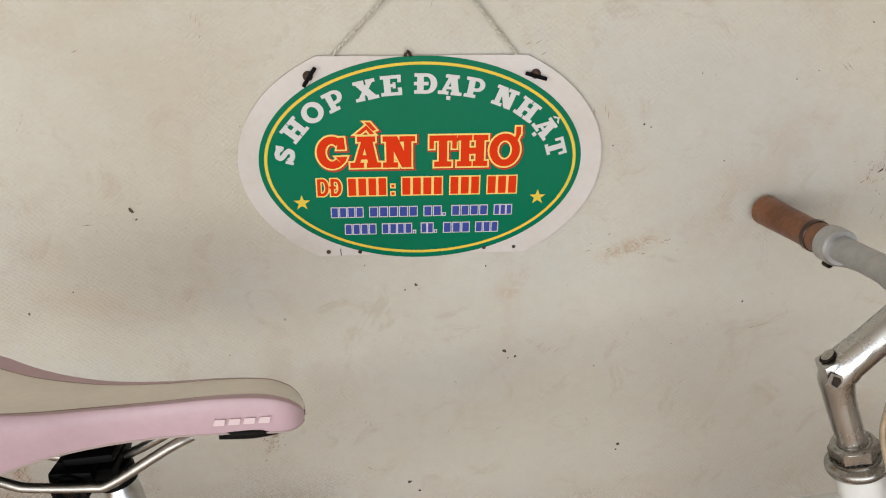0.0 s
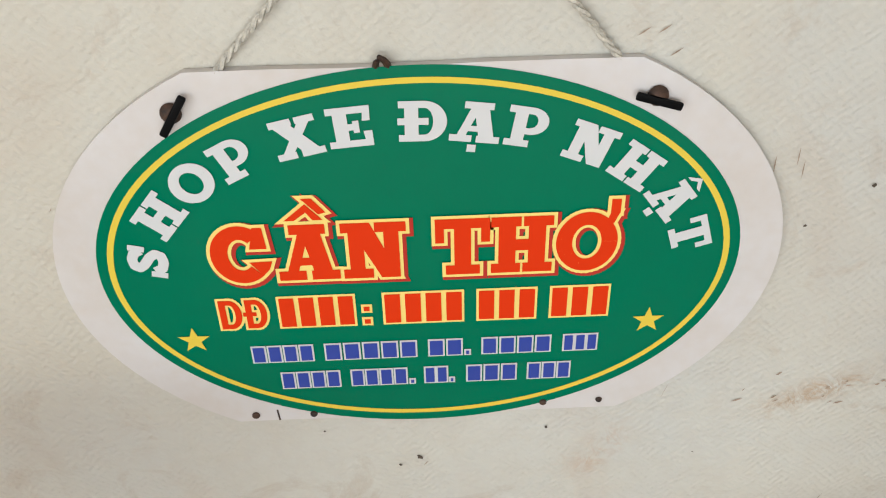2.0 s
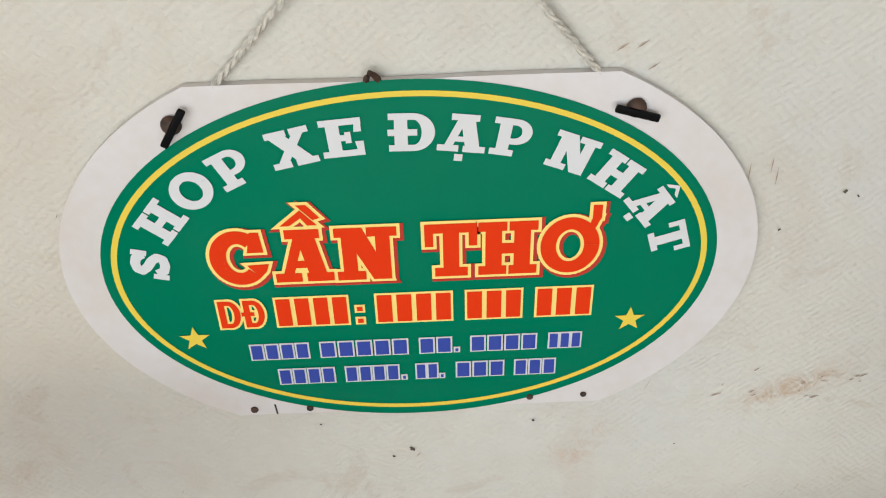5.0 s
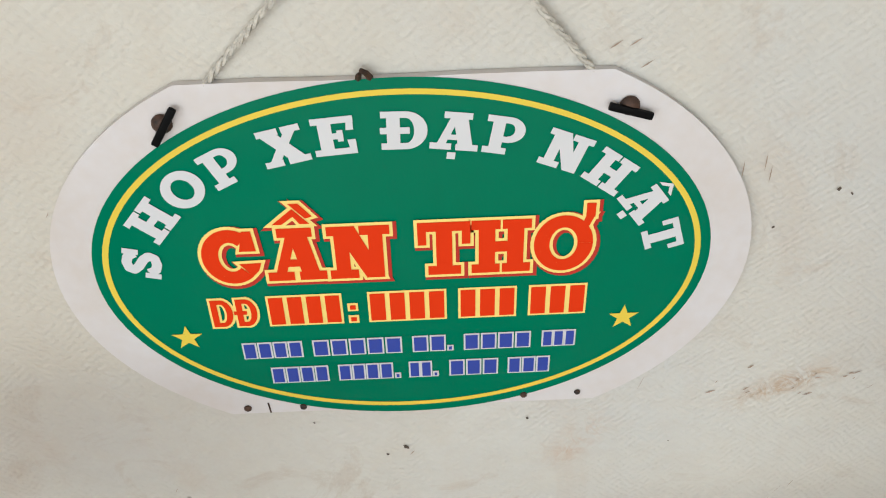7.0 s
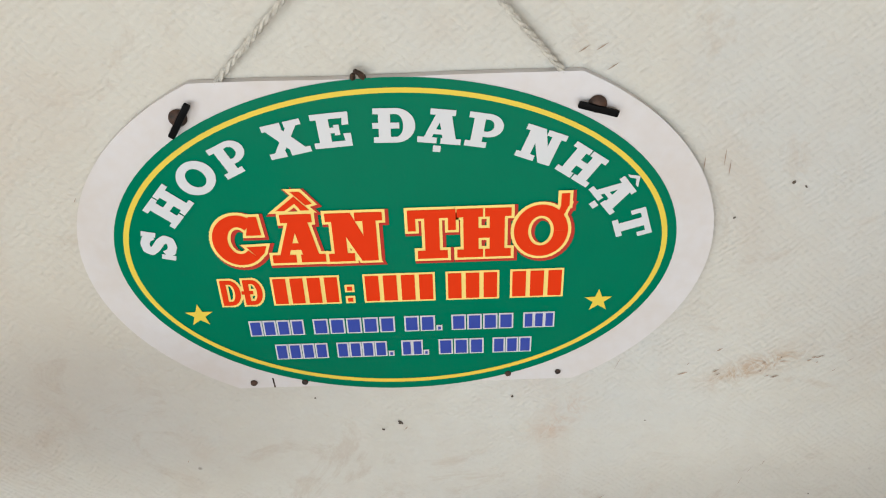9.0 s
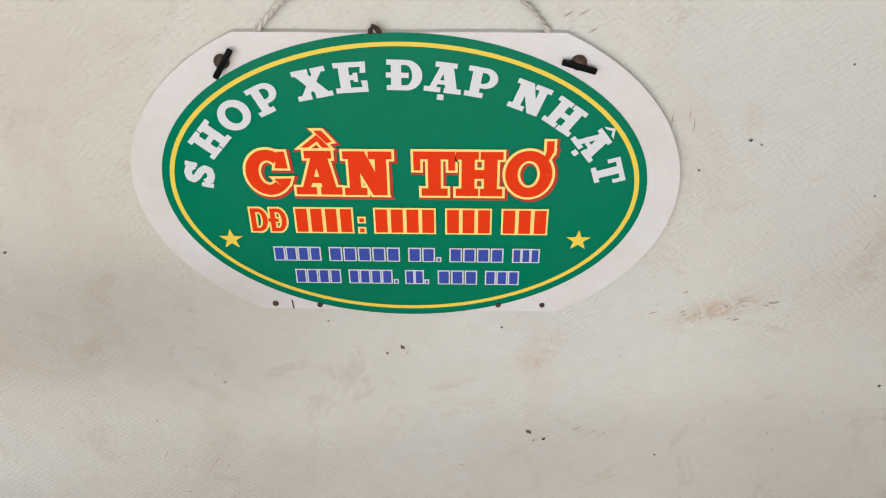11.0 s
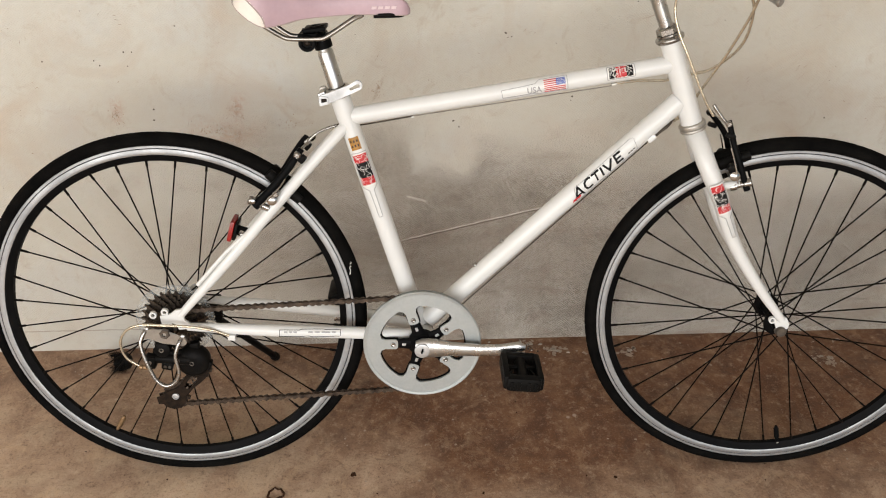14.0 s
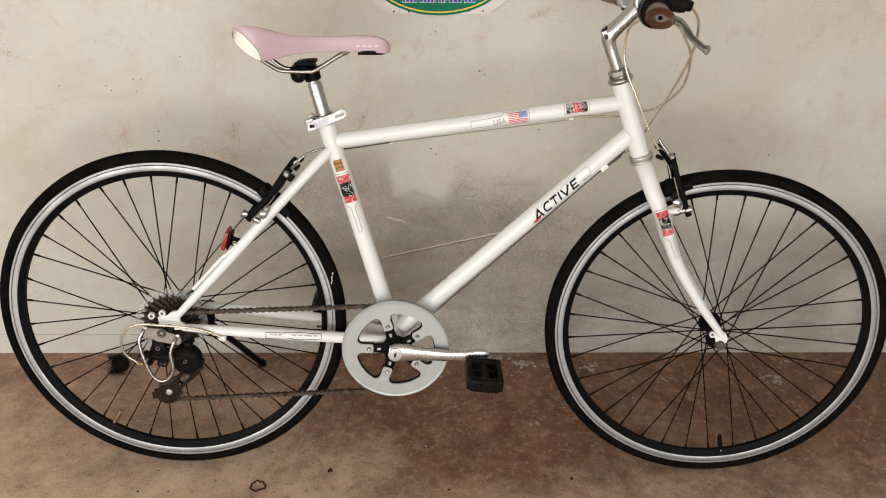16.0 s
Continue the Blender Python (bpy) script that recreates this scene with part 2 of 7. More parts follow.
        broken = ramp(n, l, ragged if half > 0.0035 else fine, [(0.42, (0, 0, 0)), (0.60, (1, 1, 1))] if half > 0.0035 else [(0.30, (0.25, 0.25, 0.25)), (0.42, (1, 1, 1))]).outputs[0]
        fac = math_node(n, l, "MULTIPLY", math_node(n, l, "MULTIPLY", math_node(n, l, "MULTIPLY", across.outputs[0], ends), broken), strength)
        return mix_node(n, l, fac, under, colour)
    colour = mix_node(n, l, wear, paint, bare)
    for x0, z0, x1, z1, half, tone, strength in (
            (0.0457, 0.2804, 0.3745, 0.3639, 0.0022, (0.80, 0.75, 0.67), 1.0), (0.0457, 0.2779, 0.3746, 0.3614, 0.0018, (0.20, 0.16, 0.13), 1.0), (0.0593, 0.3911, 0.1039, 0.3775, 0.003, (0.70, 0.65, 0.58), 0.9), (-0.0335, 0.4095, 0.0271, 0.4148, 0.0025, (0.33, 0.28, 0.23), 0.7),
            (0.1099, 0.3645, 0.2072, 0.3501, 0.006, (0.57, 0.54, 0.49), 0.6), (0.0038, 0.3291, 0.0328, 0.3292, 0.003, (0.62, 0.57, 0.50), 0.7), (0.3335, 0.8498, 0.4065, 0.8859, 0.010, (0.40, 0.28, 0.18), 0.95), (0.2355, 0.8033, 0.2708, 0.8525, 0.012, (0.45, 0.30, 0.20), 0.6),
            (-0.01, 0.6016, 0.0209, 0.6647, 0.004, (0.27, 0.17, 0.11), 0.9), (-0.2909, 0.5646, -0.2584, 0.6335, 0.016, (0.42, 0.25, 0.17), 0.75), (-0.5093, 0.5527, -0.4907, 0.6263, 0.014, (0.45, 0.28, 0.20), 0.65), (-0.4001, 0.5439, -0.2097, 0.5505, 0.030, (0.47, 0.31, 0.235), 0.6),
            (0.0498, 1.1001, 0.075, 0.9441, 0.012, (0.50, 0.41, 0.31), 0.25), (-0.7504, 0.7786, -0.6563, 0.7314, 0.006, (0.40, 0.30, 0.22), 0.6), (0.585, 0.9205, 0.6176, 0.988, 0.012, (0.47, 0.36, 0.26), 0.45), (0.877, 0.6304, 1.0254, 0.6121, 0.010, (0.50, 0.42, 0.33), 0.4),
            (-0.897, 0.0565, -0.1824, 0.0549, 0.0016, (0.25, 0.21, 0.17), 0.6), (0.5474, 0.4071, 0.5968, 0.3974, 0.004, (0.60, 0.55, 0.48), 0.6),
            (0.9366, 0.7809, 0.9706, 0.871, 0.014, (0.42, 0.325, 0.24), 0.6), (1.1562, 0.7518, 1.1712, 0.7792, 0.007, (0.33, 0.26, 0.20), 0.75), (1.0345, 0.8152, 1.0511, 0.8374, 0.006, (0.36, 0.26, 0.19), 0.7), (0.9839, 0.8672, 1.0156, 0.8874, 0.012, (0.43, 0.33, 0.25), 0.6),
            (0.812, 0.8288, 0.8325, 0.8492, 0.006, (0.44, 0.37, 0.29), 0.5), (1.031, 0.6962, 1.0704, 0.727, 0.012, (0.46, 0.38, 0.30), 0.5), (1.0682, 0.8603, 1.0944, 0.8846, 0.012, (0.42, 0.32, 0.24), 0.6)):
        colour = stroke(colour, x0, z0, x1, z1, half, tone, strength)
    l.new(colour, p.inputs["Base Color"])
    p.inputs["Roughness"].default_value = 0.85
    p.inputs["Specular IOR Level"].default_value = 0.25
    # relief: roller weave in the paint, grit where it is bare
    weave_map = n.new("ShaderNodeMapping")
    weave_map.inputs["Scale"].default_value = (280, 280, 480)
    l.new(co, weave_map.inputs["Vector"])
    weave = noise_node(n, l, weave_map.outputs[0], 1.0, 3, 0.5)
    rough = math_node(n, l, "ADD", math_node(n, l, "ADD", math_node(n, l, "MULTIPLY", weave, 0.25), math_node(n, l, "MULTIPLY", knit, 0.12)), math_node(n, l, "MULTIPLY", patches, 1.2))
    rough = math_node(n, l, "ADD", rough, math_node(n, l, "MULTIPLY", math_node(n, l, "MULTIPLY", grit, gritty), -3.0))
    bp = n.new("ShaderNodeBump")
    bp.inputs["Strength"].default_value, bp.inputs["Distance"].default_value = 1.0, 0.0030
    l.new(rough, bp.inputs["Height"])
    l.new(bp.outputs["Normal"], p.inputs["Normal"])
    return m


def floor_material():
    """Red-brown cement floor, worn pale in patches, with paint spots and grit."""
    m = bpy.data.materials.new("red_cement")
    m.use_nodes = True
    n, l = m.node_tree.nodes, m.node_tree.links
    p = n["Principled BSDF"]
    co = n.new("ShaderNodeTexCoord").outputs["Object"]
    big = noise_node(n, l, co, 2.2, 7, 0.62, 0.7)
    mid = noise_node(n, l, co, 14, 8, 0.68, 0.5)
    fine = noise_node(n, l, co, 130, 5, 0.6)
    crumbs = noise_node(n, l, co, 55, 8, 0.75)
    base = ramp(n, l, mid, [(0.32, (0.075, 0.028, 0.0125)), (0.5, (0.140, 0.061, 0.028)), (0.66, (0.215, 0.112, 0.058))]).outputs[0]
    worn = ramp(n, l, mid, [(0.34, (0.39, 0.265, 0.180)), (0.5, (0.52, 0.375, 0.262)), (0.66, (0.63, 0.475, 0.345))]).outputs[0]
    sep = n.new("ShaderNodeSeparateXYZ")
    l.new(co, sep.inputs[0])
    # the red skin is trodden off away from the wall, most on the rear wheel's side
    path = math_node(n, l, "SUBTRACT", math_node(n, l, "MULTIPLY", sep.outputs["Y"], -1.0), math_node(n, l, "MULTIPLY", sep.outputs["X"], 0.30))
    path = math_node(n, l, "ADD", path, math_node(n, l, "MULTIPLY", math_node(n, l, "SUBTRACT", big, 0.5), 0.9))
    # the pale tone is held back in a patch under the cranks
    crank_patch = n.new("ShaderNodeVectorMath")
    crank_patch.operation = "DISTANCE"
    crank_patch.inputs[1].default_value = (0.20, -0.30, 0.0)
    l.new(co, crank_patch.inputs[0])
    crank_patch = ramp(n, l, math_node(n, l, "ADD", crank_patch.outputs["Value"], math_node(n, l, "MULTIPLY", big, 0.3)), [(0.27, (1, 1, 1)), (0.50, (0, 0, 0))]).outputs[0]
    path = math_node(n, l, "SUBTRACT", path, math_node(n, l, "MULTIPLY", crank_patch, 0.36))
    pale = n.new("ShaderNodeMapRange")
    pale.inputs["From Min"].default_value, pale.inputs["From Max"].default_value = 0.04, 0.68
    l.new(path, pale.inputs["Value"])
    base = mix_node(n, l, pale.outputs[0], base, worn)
    film = noise_node(n, l, co, 8, 10, 0.74, 1.6)
    film = ramp(n, l, film, [(0.50, (0, 0, 0)), (0.57, (1, 1, 1)), (0.75, (0.5, 0.5, 0.5))]).outputs[0]
    near = math_node(n, l, "ADD", math_node(n, l, "MULTIPLY", pale.outputs[0], 0.60), 0.06)
    base = mix_node(n, l, math_node(n, l, "MULTIPLY", film, near), base, (0.50, 0.385, 0.265))
    dark = ramp(n, l, noise_node(n, l, co, 6, 6, 0.7, 1.0), [(0.56, (0, 0, 0)), (0.7, (1, 1, 1))]).outputs[0]
    base = mix_node(n, l, math_node(n, l, "MULTIPLY", dark, 0.28), base, (0.150, 0.083, 0.050))
    base = mix_node(n, l, math_node(n, l, "MULTIPLY", ramp(n, l, crumbs, [(0.54, (0, 0, 0)), (0.64, (1, 1, 1))]).outputs[0], 0.40), base, (0.50, 0.39, 0.28))
    base = mix_node(n, l, math_node(n, l, "MULTIPLY", ramp(n, l, crumbs, [(0.34, (1, 1, 1)), (0.45, (0, 0, 0))]).outputs[0], 0.6), base, (0.08, 0.042, 0.026))
    # sandy grain and crisp worn edges
    sand = noise_node(n, l, co, 210, 6, 0.7)
    base = mix_node(n, l, math_node(n, l, "MULTIPLY", ramp(n, l, sand, [(0.36, (1, 1, 1)), (0.47, (0, 0, 0))]).outputs[0], 0.42), base, (0.070, 0.036, 0.021))
    base = mix_node(n, l, math_node(n, l, "MULTIPLY", ramp(n, l, sand, [(0.56, (0, 0, 0)), (0.66, (1, 1, 1))]).outputs[0], 0.24), base, (0.52, 0.40, 0.285))
    flake = ramp(n, l, noise_node(n, l, co, 19, 12, 0.82, 0.8), [(0.545, (0, 0, 0)), (0.575, (1, 1, 1))]).outputs[0]
    base = mix_node(n, l, math_node(n, l, "MULTIPLY", flake, math_node(n, l, "ADD", math_node(n, l, "MULTIPLY", pale.outputs[0], 0.36), 0.18)), base, (0.50, 0.345, 0.215))
    vor = n.new("ShaderNodeTexVoronoi")
    vor.inputs["Scale"].default_value = 22
    l.new(co, vor.inputs["Vector"])
    spot = ramp(n, l, vor.outputs["Distance"], [(0.07, (1, 1, 1)), (0.12, (0, 0, 0))]).outputs[0]
    some = ramp(n, l, noise_node(n, l, co, 7, 3), [(0.57, (0, 0, 0)), (0.62, (1, 1, 1))]).outputs[0]
    base = mix_node(n, l, math_node(n, l, "MULTIPLY", math_node(n, l, "MULTIPLY", spot, some), 0.6), base, (0.5, 0.42, 0.35))
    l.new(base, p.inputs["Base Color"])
    rr = ramp(n, l, mid, [(0.3, (0.5, 0.5, 0.5)), (0.7, (0.75, 0.75, 0.75))]).outputs[0]
    l.new(rr, p.inputs["Roughness"])
    bp = n.new("ShaderNodeBump")
    bp.inputs["Strength"].default_value, bp.inputs["Distance"].default_value = 0.7, 0.0025
    l.new(math_node(n, l, "ADD", mid, math_node(n, l, "MULTIPLY", fine, 0.4)), bp.inputs["Height"])
    l.new(bp.outputs["Normal"], p.inputs["Normal"])
    return m


WALL, FLOOR = wall_material(), floor_material()
PLASTER = material("ceiling_plaster", (0.66, 0.63, 0.58), 0.9, mottle=0.15, scale=3)
WHITE_PAINT = material("white_enamel", (0.70, 0.705, 0.69), 0.32, mottle=0.06, scale=9, coat=0.1)
ALLOY = material("brushed_alloy", (0.50, 0.495, 0.48), 0.30, 1.0, mottle=0.10, scale=30, rough_var=0.08)
DULL_ALLOY = material("dull_alloy", (0.52, 0.525, 0.53), 0.5, 0.8, mottle=0.2, scale=50, rough_var=0.1)
OLD_ALLOY = material("grubby_alloy", (0.50, 0.47, 0.42), 0.45, 0.6, mottle=0.4, scale=70)
RIM_ALLOY = material("machined_rim_alloy", (0.40, 0.41, 0.42), 0.50, 0.85, mottle=0.25, scale=16, rough_var=0.08, spec=0.35)
CHROME = material("worn_chrome", (0.44, 0.425, 0.40), 0.24, 1.0, mottle=0.4, scale=60, rough_var=0.1)
BRASS = material("dirty_brass", (0.30, 0.19, 0.10), 0.4, 0.6, mottle=0.4, scale=80)
STEEL = material("steel", (0.42, 0.40, 0.37), 0.35, 1.0, mottle=0.3, scale=60)
BLACK_METAL = material("black_metal", (0.006, 0.006, 0.0062), 0.42, 0.0, mottle=0.4, scale=40, spec=0.035)
SPOKE = material("black_spoke_wire", (0.007, 0.0057, 0.005), 0.5, spec=0.02)
RUBBER = material("tyre_rubber", (0.0032, 0.0031, 0.0031), 0.75, mottle=0.35, scale=30, second=(0.007, 0.0066, 0.006), bump=0.3, bump_scale=400, spec=0.012)
PLASTIC = material("black_plastic", (0.0042, 0.0040, 0.0038), 0.38, mottle=0.3, scale=50, second=(0.0095, 0.0086, 0.0078), bump=0.15, bump_scale=300, spec=0.045)
RUST = material("rusty_chain_steel", (0.016, 0.010, 0.007), 0.45, 0.4, mottle=0.5, scale=90, second=(0.115, 0.084, 0.062), bump=0.3, bump_scale=500, spec=0.25)
GREASE = material("greasy_black_steel", (0.007, 0.0058, 0.005), 0.40, 0.2, mottle=0.4, scale=110, second=(0.028, 0.018, 0.012), spec=0.10)
SPROCKET = material("worn_sprocket_steel", (0.11, 0.088, 0.068), 0.34, 0.85, mottle=0.5, scale=120, second=(0.018, 0.013, 0.010), rough_var=0.1)
CHAINRING = material("grey_anodised_alloy", (0.44, 0.472, 0.474), 0.36, 0.5, mottle=0.16, scale=30, rough_var=0.08)
PINK = material("pink_vinyl", (0.51, 0.365, 0.41), 0.42, mottle=0.12, scale=18, bump=0.08, bump_scale=600)
PALE_PINK = material("pale_pink_print", (0.62, 0.49, 0.51), 0.45)
CREAM = material("cream_vinyl", (0.80, 0.755, 0.69), 0.45, mottle=0.12, scale=20, bump=0.08, bump_scale=600)
LEVER = material("grey_lever_alloy", (0.46, 0.45, 0.43), 0.36, 0.9, mottle=0.35, scale=60)
# one brown rubber for both grips; each side's brightness is put into its colour
GRIP = material("brown_rubber", (0.028, 0.0095, 0.0035), 0.30, mottle=0.4, scale=14, second=(0.065, 0.025, 0.010), bump=0.1, bump_scale=300, spec=0.35)
LIGHTER_GRIP = material("lighter_brown_rubber", (0.24, 0.10, 0.045), 0.4, mottle=0.4, scale=26, second=(0.10, 0.032, 0.012), bump=0.15, bump_scale=300)
GRIP_RING = material("worn_tan_rubber", (0.05, 0.02, 0.009), 0.3, mottle=0.4, scale=120)
SEAM = material("taupe_piping", (0.40, 0.32, 0.30), 0.6)
DARK_STEEL = material("dark_greasy_steel", (0.16, 0.14, 0.12), 0.4, 0.8, mottle=0.4, scale=80)
CABLE = material("gold_cable_housing", (0.72, 0.64, 0.50), 0.2, 0.75, mottle=0.25, scale=60)
DARK_CABLE = material("dark_cable_housing", (0.06, 0.045, 0.03), 0.4, 0.2, mottle=0.4, scale=60)
RED_LENS = material("red_plastic", (0.30, 0.010, 0.008), 0.3, mottle=0.4, scale=90)
BOARD = material("white_laminate", (0.60, 0.575, 0.57), 0.3, mottle=0.14, scale=16, second=(0.55, 0.50, 0.46))
GREEN = material("green_print", (0.0, 0.148, 0.076), 0.25, mottle=0.08, scale=9, spec=0.2)
YELLOW = material("yellow_print", (0.68, 0.51, 0.06), 0.3, spec=0.2)
PALE_YELLOW = material("pale_yellow_print", (0.82, 0.62, 0.18), 0.3, spec=0.2)
WHITE_PRINT = material("white_print", (0.58, 0.58, 0.58), 0.3)
RED_PRINT = material("red_print", (0.62, 0.034, 0.004), 0.35, spec=0.08)
DARK_RED = material("dark_red_print", (0.40, 0.03, 0.02), 0.3, spec=0.2)
BLUE_PRINT = material("blue_print", (0.035, 0.06, 0.30), 0.3, spec=0.2)
BLACK_PRINT = material("black_print", (0.012, 0.012, 0.012), 0.45, spec=0.1)
GREY_PRINT = material("grey_print", (0.33, 0.33, 0.33), 0.4)
DECAL_WHITE = material("decal_white", (0.74, 0.73, 0.70), 0.3)
DECAL_RED = material("decal_red", (0.50, 0.022, 0.028), 0.35)
DECAL_BLUE = material("decal_blue", (0.08, 0.12, 0.38), 0.35)
ORANGE = material("ochre_sticker", (0.44, 0.21, 0.03), 0.4, mottle=0.4, scale=150)
CORD = material("grey_cotton_cord", (0.62, 0.58, 0.50), 0.9, mottle=0.4, scale=300, bump=0.6, bump_scale=700)
RUSTY = material("rusty_screw", (0.10, 0.05, 0.03), 0.7, 0.4, mottle=0.5, scale=200, second=(0.02, 0.018, 0.017))
CLEAR = material("clear_guard", (0.50, 0.51, 0.49), 0.18, mottle=0.3, scale=60)
CLEAR.node_tree.nodes["Principled BSDF"].inputs["Alpha"].default_value = 0.22


# ---- mesh tools ----
class Shape:
    """Vertices and faces of one mesh, collected from simple solids."""

    def __init__(self):
        self.v, self.f = [], []

    def add(self, verts, faces):
        k = len(self.v)
        self.v += [Vector(p) for p in verts]
        self.f += [tuple(i + k for i in f) for f in faces]
        return self

    def tube(self, pts, radii, seg=14, flat=1.0, caps=True, closed=False, up=None):
        """A round bar swept along points; flat squeezes it along the second axis."""
        pts = [Vector(p) for p in pts]
        if isinstance(radii, (int, float)):
            radii = [radii] * len(pts)
        n, rings, side = len(pts), [], None
        for i, p in enumerate(pts):
            if closed:
                d = (pts[(i + 1) % n] - pts[i - 1]).normalized()
            else:
                d = (pts[min(i + 1, n - 1)] - pts[max(i - 1, 0)]).normalized()
            if side is None:
                ref = Vector(up) if up else (Vector((0, 1, 0)) if abs(d.y) < 0.9 else Vector((0, 0, 1)))
                side = (ref - d * ref.dot(d)).normalized()
            else:
                side = (side - d * side.dot(d)).normalized()
            other = d.cross(side)
            rings.append([p + (side * math.cos(a) * flat + other * math.sin(a)) * radii[i] for a in (2 * math.pi * k / seg for k in range(seg))])
        verts = [v for r in rings for v in r]
        faces = []
        for i in range(n if closed else n - 1):
            j = (i + 1) % n
            faces += [(i * seg + k, i * seg + (k + 1) % seg, j * seg + (k + 1) % seg, j * seg + k) for k in range(seg)]
        if caps and not closed:
            faces += [tuple(range(seg))[::-1], tuple((n - 1) * seg + k for k in range(seg))]
        return self.add(verts, faces)

    def lathe(self, centre, axis, profile, seg=32, closed=False):
        """Turns a profile of (along the axis, radius) about the axis."""
        axis, centre = Vector(axis).normalized(), Vector(centre)
        a = axis.orthogonal().normalized()
        b = axis.cross(a)
        m = len(profile)
        verts = [centre + axis * h + (a * math.cos(t) + b * math.sin(t)) * r for t in (2 * math.pi * k / seg for k in range(seg)) for h, r in profile]
        faces = []
        for k in range(seg):
            k2 = (k + 1) % seg
            for i in range(m if closed else m - 1):
                j = (i + 1) % m
                faces.append((k * m + i, k2 * m + i, k2 * m + j, k * m + j))
        if not closed:
            faces += [tuple(k * m for k in range(seg))[::-1], tuple(k * m + m - 1 for k in range(seg))]
        return self.add(verts, faces)

    def block(self, m, size, bevel=0.0):
        """A box of that size at the pose m, with its edges cut."""
        bm = bmesh.new()
        bmesh.ops.create_cube(bm, size=1.0)
        bmesh.ops.scale(bm, vec=size, verts=bm.verts)
        if bevel:
            bmesh.ops.bevel(bm, geom=list(bm.edges), offset=bevel, segments=2, affect="EDGES", profile=0.6)
        bmesh.ops.transform(bm, matrix=m, verts=bm.verts)
        bm.verts.ensure_lookup_table()
        self.add([v.co.copy() for v in bm.verts], [tuple(v.index for v in f.verts) for f in bm.faces])
        bm.free()
        return self

    def prism(self, outline, m, depth, holes=()):
        """A plate: the outline in x, y of the pose m, raised by depth along its z; holes go through."""
        bm = bmesh.new()
        edges = []
        for loop in (outline, *holes):
            vs = [bm.verts.new((x, y, 0)) for x, y in loop]
            edges += [bm.edges.new((vs[i], vs[(i + 1) % len(vs)])) for i in range(len(vs))]
        if holes:
            bmesh.ops.triangle_fill(bm, use_beauty=True, edges=edges)
        else:
            bm.faces.new(vs)
        if depth:
            flat = list(bm.faces)
            made = bmesh.ops.extrude_face_region(bm, geom=flat)
            top = [g for g in made["geom"] if isinstance(g, bmesh.types.BMVert)]
            bmesh.ops.translate(bm, verts=top, vec=(0, 0, depth))
        bmesh.ops.recalc_face_normals(bm, faces=bm.faces)
        bmesh.ops.transform(bm, matrix=m, verts=bm.verts)
        bm.verts.index_update()
        self.add([v.co.copy() for v in bm.verts], [tuple(v.index for v in f.verts) for f in bm.faces])
        bm.free()
        return self

    def mesh(self, name, mat, smooth=True, move=None):
        me = bpy.data.meshes.new(name)
        me.from_pydata([move @ v for v in self.v] if move else self.v, [], self.f)
        me.materials.append(mat)
        if smooth:
            me.shade_smooth()
            me.set_sharp_from_angle(angle=radians(38))
        me.update()
        return me


def part(name, shape, mat, parent, label="", smooth=True, move=None):
    """Links a shape as ONE mesh object under a thing or a part."""
    ob = new(name, shape.mesh(name, mat, smooth, move) if isinstance(shape, Shape) else shape)
    ob.parent = parent
    return tagged(ob, label)


def arc(cx, cy, rx, ry, a0, a1, n):
    return [(cx + rx * math.cos(radians(a0 + (a1 - a0) * k / n)), cy + ry * math.sin(radians(a0 + (a1 - a0) * k / n))) for k in range(n + 1)]


def smooth_path(pts, n=6):
    """Catmull-Rom through the points."""
    pts = [Vector(p) for p in pts]
    q = [2 * pts[0] - pts[1], *pts, 2 * pts[-1] - pts[-2]]
    out = []
    for i in range(1, len(q) - 2):
        for k in range(n):
            t = k / n
            a, b, c, d = q[i - 1 : i + 3]
            out.append(0.5 * ((2 * b) + (c - a) * t + (2 * a - 5 * b + 4 * c - d) * t * t + (3 * b - 3 * c + d - a) * t ** 3))
    return out + [pts[-1]]


# ---- setting ----
def setting(name, shape, mat, label, category, smooth=False):
    return tagged(new(name, shape.mesh(name, mat, smooth)), label, category, kind="structure")


# the painted wall; its render has broken away at the foot, past the front wheel
outer = [(-4.0, 0.0), (1.385, 0.0), (1.40, 0.05), (1.435, 0.10), (1.46, 0.19), (1.52, 0.26), (4.0, 0.30), (4.0, 2.7), (-4.0, 2.7)]
setting("wall_north", Shape().prism(outer, pose(0, 0.012, 0, 90, 0, 0), 0.012), WALL, "cream painted rendered wall, stained, scuffed and worn bare low down", "wall")
setting("wall_north_core", Shape().block(pose(0, 0.092, 1.35), (8.0, 0.16, 2.7)), WALL, "bare masonry core behind broken render", "wall")
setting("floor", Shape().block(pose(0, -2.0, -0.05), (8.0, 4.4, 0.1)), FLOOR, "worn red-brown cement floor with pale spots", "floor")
setting("ground", Shape().block(pose(0, -34.2, -0.12), (120.0, 60.0, 0.1)), FLOOR, "bare cement ground outside the shop", "ground")
# unseen ceiling and side walls, added so daylight enters only from the open front
setting("ceiling", Shape().block(pose(0, -2.0, 2.75), (8.0, 4.4, 0.1)), PLASTER, "unseen plastered ceiling added to close in the light", "ceiling")
setting("unseen_wall_west", Shape().block(pose(-4.05, -2.0, 1.35), (0.1, 4.4, 2.7)), PLASTER, "unseen plastered side wall added to close in the light", "wall")
setting("unseen_wall_east", Shape().block(pose(4.05, -2.0, 1.35), (0.1, 4.4, 2.7)), PLASTER, "unseen plastered side wall added to close in the light", "wall")


